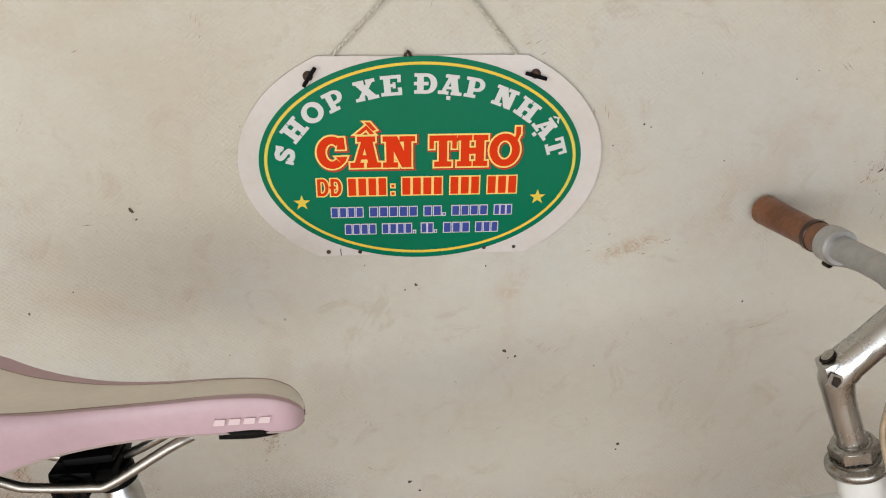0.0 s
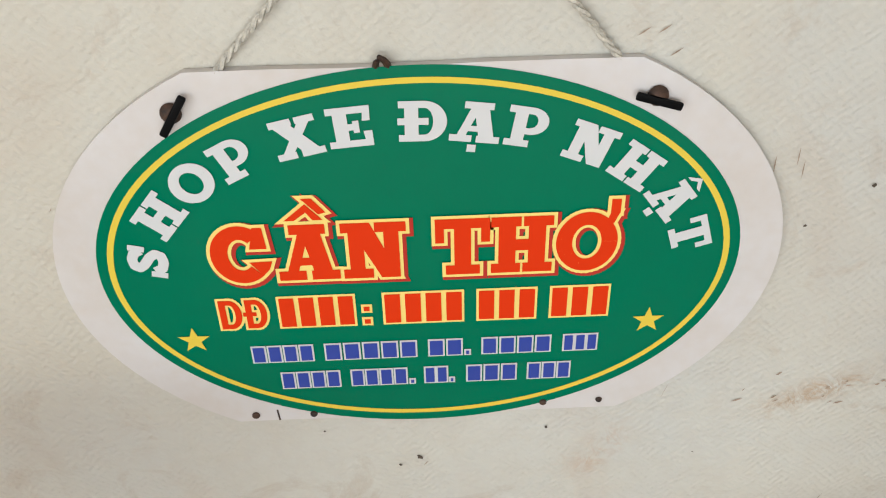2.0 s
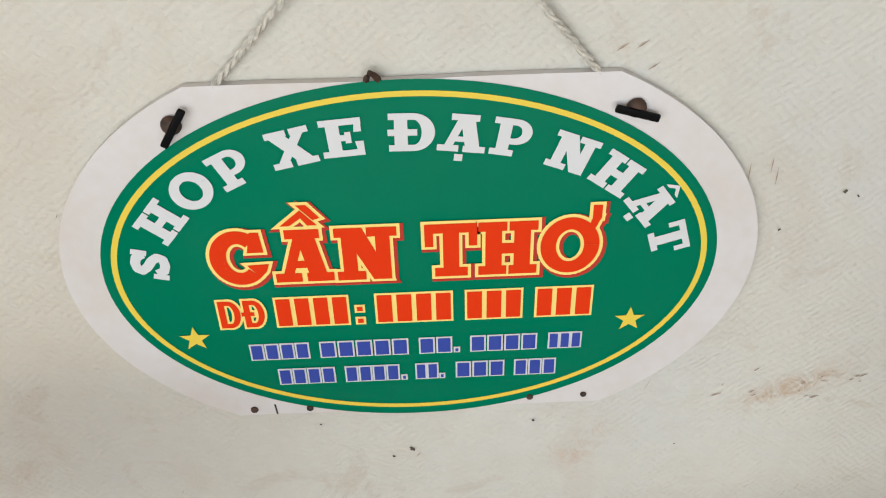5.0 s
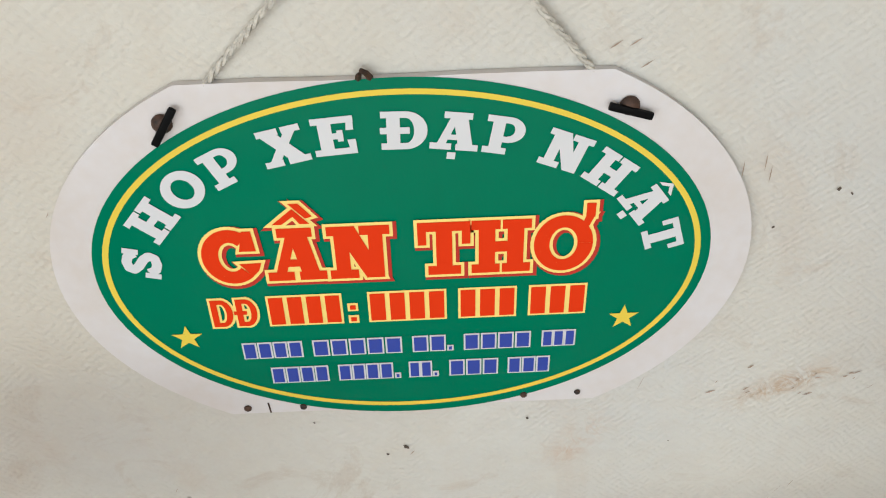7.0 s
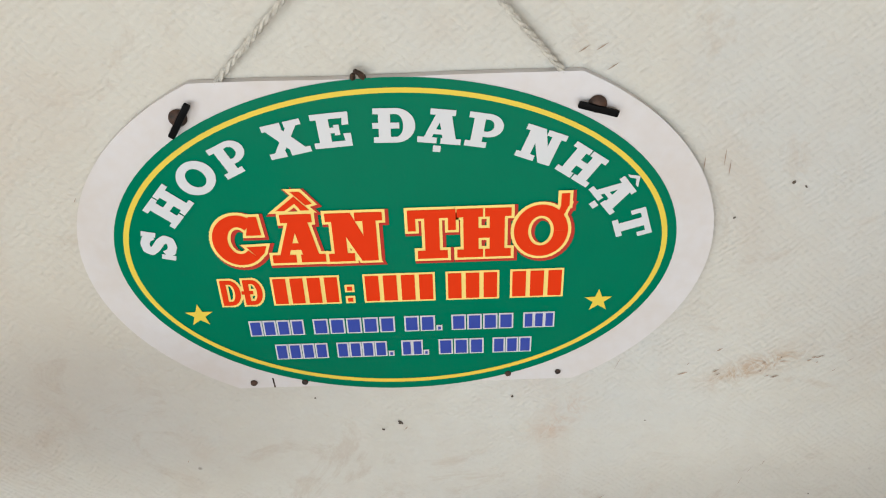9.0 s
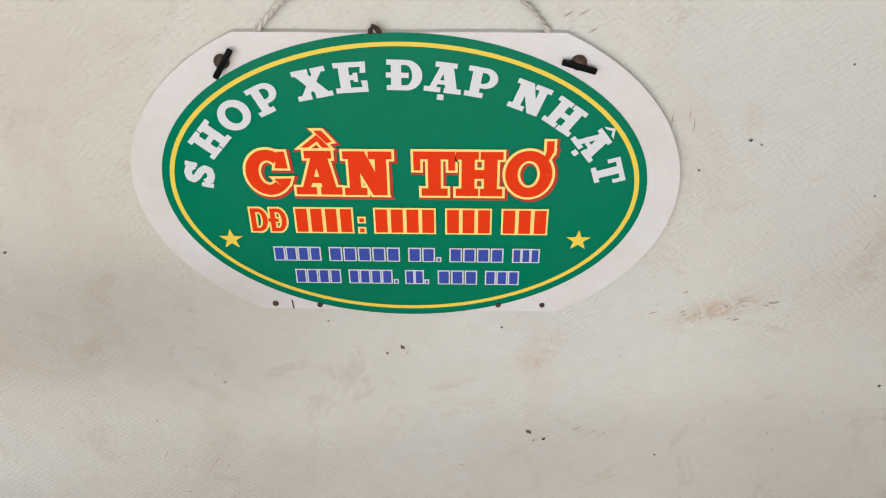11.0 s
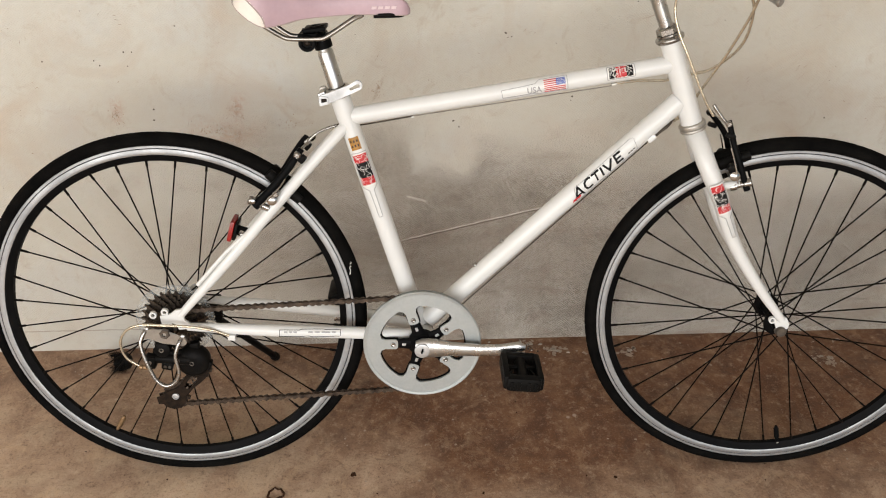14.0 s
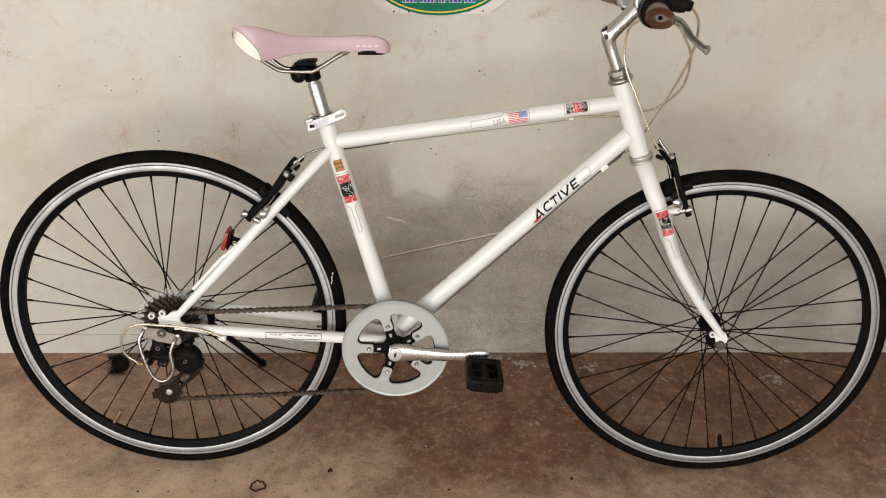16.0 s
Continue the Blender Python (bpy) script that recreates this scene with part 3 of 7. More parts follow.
# ---- the bicycle ----
# local axes: x ahead, y away from the drive side, z up in the plane of the frame
bike = new("bicycle")
bike.matrix_world = pose(-0.3617, -0.3690, 0.0, -9.21, 0, -2.42)
tagged(bike, "white city bicycle with pink saddle leaning on its black kickstand", "bicycle")


def P(u, v, w=0.0):
    """A point of the frame: u ahead of the rear hub's foot, v up, w out on the drive side, drawn to the wheels' scale."""
    x = 0.0075 + 0.9792 * u + 0.0034 * v - 0.0168 * w + 0.02 * u * u - 0.042 * u * v + 0.0007 * v * v - 0.0244 * u * w + 0.0006 * v * w
    z = 0.0015 - 0.0042 * u + 1.0338 * v + 0.0775 * w + 0.0002 * u * u + 0.0199 * u * v - 0.0427 * v * v - 0.0045 * u * w - 0.0092 * v * w
    return Vector((x, -w, z))


def D(u, v, w=0.0):
    """A step: u ahead, v up, w out on the drive side."""
    return Vector((u, -w, v))


HEAD_TOP, HEAD_BOTTOM = P(0.8575, 0.825), P(0.906, 0.686)
STEER = Matrix.Translation(HEAD_TOP) @ Matrix.Rotation(radians(-5.0), 4, HEAD_TOP - HEAD_BOTTOM) @ Matrix.Translation(-HEAD_TOP)
SIDE = Vector((0, -1, 0))  # out on the drive side
REAR_HUB, FRONT_HUB, BB = D(0.0, 0.339), D(1.0792, 0.3413, 0.0037), D(0.4395, 0.3035)
SEAT_TOP = D(0.3000, 0.7505)


def build_frame():
    f = Shape()
    f.tube([HEAD_TOP, HEAD_BOTTOM], 0.0176, 28)
    f.tube([P(0.318, 0.6985), P(0.866, 0.7855)], 0.0145, 24)
    f.tube([P(0.881, 0.7233), P(0.452, 0.320)], [0.0166, 0.0172], 24)
    f.tube([SEAT_TOP, BB], 0.0160, 24)
    f.tube([SEAT_TOP + (SEAT_TOP - BB).normalized() * 0.004, SEAT_TOP - (SEAT_TOP - BB).normalized() * 0.05], 0.0168, 24)
    f.lathe(BB - SIDE * 0.036, SIDE, [(0, 0.0195), (0.003, 0.0205), (0.069, 0.0205), (0.072, 0.0195)], 28)
    for s in (1, -1):
        f.tube(smooth_path([P(0.3200, 0.6885, 0.0030 * s), P(0.296, 0.6640, 0.013 * s), P(0.215, 0.578, 0.036 * s), P(0.10, 0.450, 0.052 * s), P(0.013, 0.355, 0.0615 * s)], 5), [0.0098] * 15 + [0.0095, 0.009, 0.0085, 0.008, 0.0074, 0.0066], 16)
        f.tube(smooth_path([P(0.024, 0.333, 0.0615 * s), P(0.17, 0.322, 0.054 * s), P(0.33, 0.310, 0.040 * s), P(0.43, 0.296, 0.02 * s)], 5), [0.0072, 0.008, 0.009, 0.0098, 0.0105] + [0.011] * 11, 16)
        drop = [(-0.022, 0.012), (-0.02, -0.004), (-0.006, -0.010), (-0.003, -0.001), (0.006, -0.004), (0.008, -0.014), (0.03, -0.012), (0.028, -0.002), (0.02, 0.004), (0.018, 0.026), (0.006, 0.024), (-0.004, 0.016)]
        f.prism([(x, y) for x, y in drop], Matrix.Translation(P(0.0, 0.343, 0.0605 * s)) @ pose(0, 0, 0, 90, 0, 0), 0.005)
        # brake boss on the stay
        f.tube([P(0.198, 0.560, 0.040 * s), P(0.176, 0.562, 0.042 * s)], 0.0065, 12)
    f.tube([P(0.245, 0.611, -0.03), P(0.245, 0.611, 0.03)], 0.006, 12)
    f.tube([P(0.355, 0.308, -0.038), P(0.355, 0.308, 0.038)], 0.0075, 12)
    ob = part("frame", f, WHITE_PAINT, bike, "white enamelled steel tube frame")
    # rack eyes on the dropout
    for s in (1, -1):
        for u, v in ((-0.0145, 0.3615), (-0.0360, 0.3555)):
            e = Shape().lathe(P(u, v, 0.0605 * s) - SIDE * 0.003, SIDE, [(0, 0.0032), (0, 0.0065), (0.006, 0.0065), (0.006, 0.0032)], 16, closed=True)
            part("rack_eye", e, WHITE_PAINT, ob)
    # thin rod along the seat stay, and the bridge below the reflector
    part("stay_rod", Shape().tube([P(0.15, 0.512, 0.047), P(0.105, 0.474, 0.058), P(0.05, 0.414, 0.063)], 0.0035, 8), WHITE_PAINT, ob)
    part("cable_stop", Shape().block(Matrix.Translation(P(0.1015, 0.3125, 0.062)) @ pose(0, 0, 0), (0.014, 0.010, 0.010), 0.002), WHITE_PAINT, ob)
    part("cable_stop", Shape().block(Matrix.Translation(P(0.8375, 0.6615, 0.01)) @ pose(0, 0, 0, 0, -43, 0), (0.016, 0.008, 0.009), 0.002), WHITE_PAINT, ob)
    return ob


def build_fork():
    f = Shape()
    f.tube([HEAD_BOTTOM, P(0.917, 0.660)], [0.0165, 0.0165], 20)
    for s in (1, -1):
        pts = smooth_path([P(0.9135, 0.6680, 0.003 * s), P(0.9205, 0.651, 0.024 * s), P(0.932, 0.622, 0.042 * s), P(0.9566, 0.5693, 0.050 * s), P(0.9879, 0.4903, 0.052 * s), P(1.040, 0.4085, 0.055 * s), P(1.088, 0.346, 0.057 * s)], 6)
        n = len(pts) - 1
        f.tube(pts, [0.0172 - 0.0018 * min(1, i / 14) - 0.0085 * max(0, (i - 14) / (n - 14)) for i in range(n + 1)], 20)
        eye = [(-0.014, 0.004), (-0.010, -0.006), (0.0, -0.011), (0.010, -0.007), (0.012, 0.002), (0.006, 0.014), (-0.006, 0.016)]
        f.prism(eye, Matrix.Translation(P(1.0887, 0.338, 0.0545 * s)) @ pose(0, 0, 0, 90, 0, 0), 0.006)
        f.tube([P(0.957, 0.590, 0.050 * s), P(0.985, 0.594, 0.046 * s)], 0.0065, 12)
    ob = part("fork", f, WHITE_PAINT, bike, "white curved unicrown fork", move=STEER)
    e = Shape().lathe(P(1.071, 0.346, 0.057) - SIDE * 0.003, SIDE, [(0, 0.0032), (0, 0.0062), (0.006, 0.0062), (0.006, 0.0032)], 16, closed=True)
    part("rack_eye", e, WHITE_PAINT, ob, move=STEER)
    return ob


def build_headset():
    ax = (HEAD_TOP - HEAD_BOTTOM).normalized()
    low = Shape().lathe(HEAD_BOTTOM - ax * 0.014, ax, [(0, 0.018), (0.001, 0.0210), (0.0035, 0.0222), (0.006, 0.0215), (0.0068, 0.0198), (0.0078, 0.0198), (0.0086, 0.0218), (0.012, 0.0226), (0.0145, 0.0215), (0.0155, 0.0185)], 40)
    part("lower_headset", low, OLD_ALLOY, bike, "grubby alloy lower headset rings")
    base = HEAD_TOP - ax * 0.003
    up = Shape().lathe(base, ax, [(0, 0.0172), (0.0006, 0.0205), (0.0025, 0.0226), (0.0052, 0.0236), (0.0080, 0.0232), (0.0100, 0.0212), (0.0112, 0.0182), (0.0120, 0.0182), (0.0128, 0.0192), (0.0140, 0.0192)], 40)
    part("headset_cup", up, CHROME, bike, "worn chrome upper headset cup")
    nut = Shape().lathe(base + ax * 0.0138, ax, [(0, 0.0165), (0.0012, 0.0186), (0.0092, 0.0186), (0.0105, 0.0172)], 6)
    part("locknut", nut, CHROME, bike, "chrome hexagonal locknut", smooth=False)
    part("locknut_crown", Shape().lathe(base + ax * 0.0235, ax, [(0, 0.0168), (0.0014, 0.0160), (0.0026, 0.0136), (0.0022, 0.0114)], 32), CHROME, bike, "rounded crown of the locknut")


def build_wheel(name, hub, move, rear, grow=0.989):
    """Black rim with machined sides, rubber tyre, hub and 36 crossed black spokes."""
    rim = Shape().lathe(hub, SIDE, [(-0.0102, 0.3215), (-0.0106, 0.3055), (-0.0085, 0.3025), (-0.0045, 0.2935), (0.0045, 0.2935), (0.0085, 0.3025), (0.0106, 0.3055), (0.0102, 0.3215), (0.008, 0.3225), (0.006, 0.314), (-0.006, 0.314), (-0.008, 0.3225)], 128, closed=True)
    rim.v = [hub + (v - hub) * grow for v in rim.v]
    wheel = part(name, rim, BLACK_METAL, bike, "spoked wheel with black rim and machined braking track", move=move)
    track = Shape()
    for s in (1, -1):
        track.lathe(hub, SIDE * s, [(0.0104, 0.3220), (0.0110, 0.3213), (0.0110, 0.3178), (0.0102, 0.3172), (0.0103, 0.3164), (0.0112, 0.3158), (0.0117, 0.3120), (0.0116, 0.3074), (0.0108, 0.3060), (0.0100, 0.31)], 128, closed=True)
    track.v = [hub + (v - hub) * grow for v in track.v]
    part("braking_track", track, RIM_ALLOY, wheel, "bright machined alloy braking track", move=move)
    n = 18
    sec = [(0.0142 * math.cos(2 * math.pi * k / n) * (1.0 if math.sin(2 * math.pi * k / n) > -0.5 else 0.85), 0.3265 + 0.0126 * math.sin(2 * math.pi * k / n)) for k in range(n)]
    tyre = Shape().lathe(hub, SIDE, sec, 128, closed=True)
    part("tyre", tyre, RUBBER, wheel, "smooth black rubber tyre", move=move)
    if rear:
        rnd = random.Random(3)
        marks = Shape()
        scrawl = []
        for k in range(12):
            a, q = radians(15.4 + 0.36 * k), 0.3235 + 0.0085 * k / 11 + rnd.uniform(-0.0018, 0.0018)
            scrawl.append(hub + Vector((math.cos(a) * q, 0, math.sin(a) * q)) + SIDE * 0.0143)
        marks.tube(scrawl[:8], 0.00075, 5)
        marks.tube(scrawl[9:], 0.0006, 5)
        part("tyre_marks", marks, DECAL_WHITE, wheel, "worn white marks on the tyre wall")
        wl, wr, fr, ax_l = -0.034, 0.020, 0.0225, 0.070
        prof = [(-0.058, 0.005), (-0.058, 0.009), (-0.040, 0.010), (-0.036, 0.0265), (-0.0325, 0.0265), (-0.030, 0.0155), (0.016, 0.0155), (0.0185, 0.0265), (0.022, 0.0265), (0.024, 0.014), (0.052, 0.012), (0.052, 0.005)]
    else:
        wl, wr, fr, ax_l = -0.034, 0.034, 0.0195, 0.066
        prof = [(-0.050, 0.005), (-0.050, 0.009), (-0.0375, 0.010), (-0.0355, 0.0225), (-0.0325, 0.0225), (-0.030, 0.012), (-0.02, 0.0105), (0.02, 0.0105), (0.030, 0.012), (0.0325, 0.0225), (0.0355, 0.0225), (0.0375, 0.010), (0.050, 0.009), (0.050, 0.005)]
    hub_ob = part("hub", Shape().lathe(hub, SIDE, prof, 36), BLACK_METAL, wheel, "greasy black hub shell", move=move)
    axle = Shape().lathe(hub, SIDE, [(-ax_l, 0.003), (-ax_l, 0.0048), (ax_l, 0.0048), (ax_l, 0.003)], 16)
    part("axle", axle, STEEL, wheel, move=move)
    for s in (1, -1):
        nut = Shape().lathe(hub + SIDE * 0.058 * s, SIDE * s, [(0, 0.0085), (0.001, 0.0105), (0.0025, 0.0105), (0.003, 0.0092), (0.0085, 0.0092), (0.010, 0.008)], 12)
        part("axle_nut", nut, DARK_STEEL, wheel, "steel axle nut", move=move)
    for i in range(36):
        right, lead = i % 2 == 0, (i // 2) % 2 == 0
        a_rim = 2 * math.pi * (i + (0.5 if rear else 0.72)) / 36
        a_hub = a_rim + (1 if lead else -1) * radians(66)
        w = (wr if right else wl) + (0.002 if lead else -0.002)
        a = hub + Vector((math.cos(a_hub) * fr, 0, math.sin(a_hub) * fr)) + SIDE * w
        b = hub + Vector((math.cos(a_rim) * 0.2920, 0, math.sin(a_rim) * 0.2920)) + SIDE * (0.003 if right else -0.003)
        d = (b - a).normalized()
        part("spoke", Shape().tube([a, b - d * 0.014, b - d * 0.0135, b], [0.0013, 0.0013, 0.0022, 0.0022], 6), SPOKE, wheel, move=move)
    av = radians(-120 if rear else -78)
    r = Vector((math.cos(av), 0, math.sin(av)))
    valve = Shape().tube([hub + r * 0.298, hub + r * 0.283, hub + r * 0.2825, hub + r * 0.262, hub + r * 0.2615, hub + r * 0.256], [0.0034, 0.0034, 0.0050, 0.0050, 0.004, 0.003], 12)
    if not rear:
        part("valve_nut", Shape().lathe(hub + r * 0.2955, r * -1.0, [(0, 0.006), (0.003, 0.006), (0.0035, 0.004)], 12), DECAL_WHITE, wheel, "pale valve nut", move=move)
    part("valve", valve, BRASS if rear else BLACK_METAL, wheel, "valve stem with cap", move=move)
    return wheel


def build_drivetrain():
    # cassette: seven sprockets, largest inboard
    cas = None
    for k in range(7):
        teeth = 28 - 2 * k
        r0 = 0.0127 * teeth / (2 * math.pi)
        out = []
        for i in range(teeth):
            for q, rr in ((0.0, -0.004), (0.3, -0.002), (0.42, 0.003), (0.58, 0.003), (0.7, -0.002)):
                a = 2 * math.pi * (i + q) / teeth
                out.append(((r0 + rr) * math.cos(a), (r0 + rr) * math.sin(a)))
        w = 0.0275 + 0.0042 * k
        s = Shape().prism(out, Matrix.Translation(REAR_HUB + SIDE * (w - 0.001)) @ pose(0, 0, 0, 90, 0, 0), 0.002)
        if cas is None:
            cas = part("cassette", s, SPROCKET, bike, "greasy seven-speed sprocket cassette", smooth=False)
            guard = Shape().lathe(REAR_HUB + SIDE * 0.0235, SIDE, [(0, 0.040), (0.0008, 0.0700), (0.002, 0.0700), (0.0016, 0.040)], 64, closed=True)
            part("spoke_guard", guard, CLEAR, cas, "cloudy plastic spoke guard disc")
        else:
            part("sprocket", s, SPROCKET, cas, smooth=False)
    part("cassette_core", Shape().lathe(REAR_HUB, SIDE, [(0.024, 0.02), (0.026, 0.031), (0.034, 0.030), (0.052, 0.021), (0.054, 0.013)], 28), GREASE, cas)

    # chainring with guard discs, five windows, crank spider
    W0 = 0.045
    ring_out = arc(0, 0, 0.104, 0.104, 0, 360, 96)[:-1]
    def window(off):
        """The opening's outline, drawn in by off."""
        out = []
        for k in range(5):
            c = 72 * k
            a = math.degrees(off / 0.0775)
            out.extend(arc(0, 0, 0.0775 - off, 0.0775 - off, c - 22 + a, c + 22 - a, 12))
            for r, q in ((0.0735, 26.5), (0.066, 28.0), (0.057, 26.5), (0.0475, 24.5), (0.0440, 28), (0.0430, 36), (0.0440, 44), (0.0475, 47.5), (0.057, 45.5), (0.066, 44.0), (0.0735, 45.5)):
                w = math.degrees(off / r) * (0 if q == 36 else 1 if q > 36 else -1)
                rr = r - (off if r < 0.05 or r > 0.07 else 0.0)
                out.append((rr * math.cos(radians(c + q + w)), rr * math.sin(radians(c + q + w))))
        return out
    crankset = part("chainring_guard", Shape().prism(ring_out, Matrix.Translation(BB + SIDE * (W0 + 0.003)) @ pose(0, 0, 0, 90, 0, 0), 0.0035, [window(0.0)]), CHAINRING, bike, "grey alloy chain guard disc with five windows")
    part("window_edge", Shape().prism(arc(0, 0, 0.098, 0.098, 0, 360, 64)[:-1], Matrix.Translation(BB + SIDE * (W0 + 0.0012)) @ pose(0, 0, 0, 90, 0, 0), -0.0012, [window(0.0022)]), BLACK_METAL, crankset, "black edges within the guard windows")
    part("inner_guard", Shape().lathe(BB + SIDE * (W0 - 0.006), SIDE, [(0, 0.083), (0, 0.103), (0.0015, 0.103), (0.0015, 0.083)], 96, closed=True), CHAINRING, crankset, "grey inner guard ring")
    part("guard_lip", Shape().lathe(BB + SIDE * (W0 + 0.004), SIDE, [(-0.002, 0.1025), (0.0, 0.1052), (0.0028, 0.1052), (0.0042, 0.1035), (0.0035, 0.0995), (0.0, 0.0995)], 96, closed=True), CHAINRING, crankset, "rolled lip of the chain guard")
    teeth = 46
    r0 = 0.0127 * teeth / (2 * math.pi)
    out = [((r0 + rr) * math.cos(2 * math.pi * (i + q) / teeth), (r0 + rr) * math.sin(2 * math.pi * (i + q) / teeth)) for i in range(teeth) for q, rr in ((0.0, -0.004), (0.4, 0.003), (0.6, 0.003))]
    part("chainring", Shape().prism(out, Matrix.Translation(BB + SIDE * (W0 - 0.001)) @ pose(0, 0, 0, 90, 0, 0), 0.002, [arc(0, 0, 0.080, 0.080, 0, 360, 48)[:-1]]), GREASE, crankset, smooth=False)
    spider = Shape().lathe(BB + SIDE * (W0 - 0.005), SIDE, [(0, 0.016), (0, 0.026), (0.006, 0.026), (0.014, 0.018), (0.014, 0.010)], 36)
    for k in range(5):
        a = radians(36 + 72 * k)
        d = Vector((math.cos(a), 0, math.sin(a)))
        spider.tube([BB + SIDE * (W0 + 0.001) + d * 0.016, BB + SIDE * (W0 + 0.0015) + d * 0.047], [0.0125, 0.0085], 12, 0.5)
    part("spider", spider, BLACK_METAL, crankset, "black five-arm spider")
    for k in range(5):
        a = radians(36 + 72 * k)
        c = BB + SIDE * (W0 + 0.0065) + Vector((math.cos(a), 0, math.sin(a))) * 0.052
        e0 = BB + SIDE * (W0 + 0.0062) + Vector((math.cos(a), 0, math.sin(a))) * 0.029
        part("spider_slot", Shape().tube([e0, e0 + Vector((math.cos(a), 0, math.sin(a))) * 0.007], 0.0026, 8, 0.5), DULL_ALLOY, crankset)
        part("ring_bolt", Shape().lathe(c, SIDE, [(0, 0.0046), (0.0014, 0.0042), (0.0022, 0.003), (0.0012, 0.0016)], 12), CHROME, crankset)
    end = P(0.612, 0.300, 0.072) + D(0.007, -0.006)
    crank = Shape()
    hubp = BB + SIDE * 0.062
    crank.tube([hubp + Vector((-0.012, 0, 0.0)), hubp, hubp + (end - hubp) * 0.12, hubp + (end - hubp) * 0.3 + D(0, -0.002), hubp + (end - hubp) * 0.6 + D(0, -0.0045), hubp + (end - hubp) * 0.80 + D(0, -0.0035), hubp + (end - hubp) * 0.92, end + Vector((-0.002, 0, 0.001)), end + Vector((0.009, 0, 0.001))],
               [0.013, 0.0190, 0.0185, 0.0140, 0.0118, 0.0112, 0.0112, 0.0122, 0.006], 18, 0.55)
    arm = part("crank_arm", crank, ALLOY, crankset, "polished alloy crank arm")
    part("crank_cap", Shape().lathe(hubp + SIDE * 0.0095, SIDE, [(0, 0.0135), (0.003, 0.0135), (0.0036, 0.0122), (0.003, 0.003), (0.0008, 0.002)], 28), DULL_ALLOY, arm.parent, "grey crank bolt cap")
    part("cap_slot", Shape().block(Matrix.Translation(hubp + SIDE * 0.0128) @ pose(0, 0, 0, 0, 12, 0), (0.0032, 0.0016, 0.010), 0.0006), BLACK_METAL, crankset)
    # far crank
    e2 = BB - SIDE * 0.072 - Vector((0.168, 0, 0.008))
    h2 = BB - SIDE * 0.062
    part("crank_arm", Shape().tube([h2, h2 + (e2 - h2) * 0.3, h2 + (e2 - h2) * 0.9, e2], [0.016, 0.0125, 0.0115, 0.011], 14, 0.62), ALLOY, crankset)
    part("bottom_bracket_axle", Shape().tube([BB - SIDE * 0.064, BB + SIDE * 0.064], 0.0085, 16), STEEL, crankset)

    def pedal(centre, s, tip):
        """A platform pedal: frame, cross bars and treads, with a hole on each side of the axle."""
        m = Matrix.Translation(centre) @ pose(0, 0, 0, 0, tip, 0)
        body = Shape().lathe(m @ Vector((0, -0.046, 0)), (0, 1, 0), [(0, 0.006), (0, 0.0095), (0.092, 0.0095), (0.092, 0.006)], 16)
        pd = part("pedal", body, PLASTIC, bike, "black plastic platform pedal")
        for x in (-0.0285, 0.0285):
            part("side_rail", Shape().block(m @ pose(x, 0, 0), (0.012, 0.084, 0.026), 0.0058), PLASTIC, pd)
        part("end_block", Shape().block(m @ pose(0, -0.037, -0.001), (0.060, 0.020, 0.027), 0.0088), PLASTIC, pd)
        part("end_block", Shape().block(m @ pose(0, 0.038, 0), (0.060, 0.015, 0.025), 0.0068), PLASTIC, pd)
        for x in (-0.014, 0.014):
            part("rib", Shape().block(m @ pose(x, 0.004, -0.003, 0, 0, 18 if x > 0 else -18), (0.004, 0.056, 0.014), 0.001), PLASTIC, pd)
        part("cross_bar", Shape().block(m @ pose(0, 0.004, -0.001), (0.050, 0.008, 0.016), 0.002), PLASTIC, pd)
        for x in (-0.020, -0.0085, 0.0085, 0.020):
            part("tread", Shape().block(m @ pose(x, -0.0465, -0.002), (0.006, 0.004, 0.015), 0.0015), PLASTIC, pd)
        part("pedal_axle", Shape().tube([centre + SIDE * s * -0.062, centre + SIDE * s * -0.03], [0.0075, 0.0065], 12), STEEL, pd)
        for x in (-0.0335, 0.0335):
            part("pedal_reflector", Shape().block(m @ pose(x, 0, 0), (0.003, 0.05, 0.013), 0.001), PLASTIC, pd)
    pedal(P(0.616, 0.2845, 0.130) + D(0.001, -0.005), 1, 4)
    pedal(e2 - SIDE * 0.060 + D(0.012, 0.004), -1, 62)

    # chain: links along the taut top run, round the cassette, the jockey wheels and the ring
    wr, wc = 0.0415, W0
    cog = 0.0265
    run = []
    run += [BB + D(0.0, -0.093, wc)]
    run += [BB + D(0.093 * math.cos(radians(a)), 0.093 * math.sin(radians(a)), wc) for a in range(-75, 91, 15)]
    run += [REAR_HUB + D(0.002, cog, wr)]
    run += [REAR_HUB + D(cog * math.cos(radians(a)), cog * math.sin(radians(a)), wr) for a in range(105, 271, 15)]
    run += [P(0.028, 0.262, 0.046), P(0.034, 0.245, 0.047), P(0.022, 0.228, 0.047), P(-0.018, 0.206, 0.046), P(-0.035, 0.188, 0.046), P(-0.026, 0.170, 0.046), P(-0.010, 0.167, 0.046)]
    run += [BB + D(0.0, -0.093, wc)]
    dense = []
    for a, b in zip(run[:-1], run[1:]):
        k = max(1, int((b - a).length / 0.004))
        dense += [a + (b - a) * i / k for i in range(k)]
    pos, acc, last = [], 0.0, dense[0]
    for q in dense:
        acc += (q - last).length
        last = q
        if acc >= 0.0127 * len(pos):
            pos.append(q)
    chain = Shape()
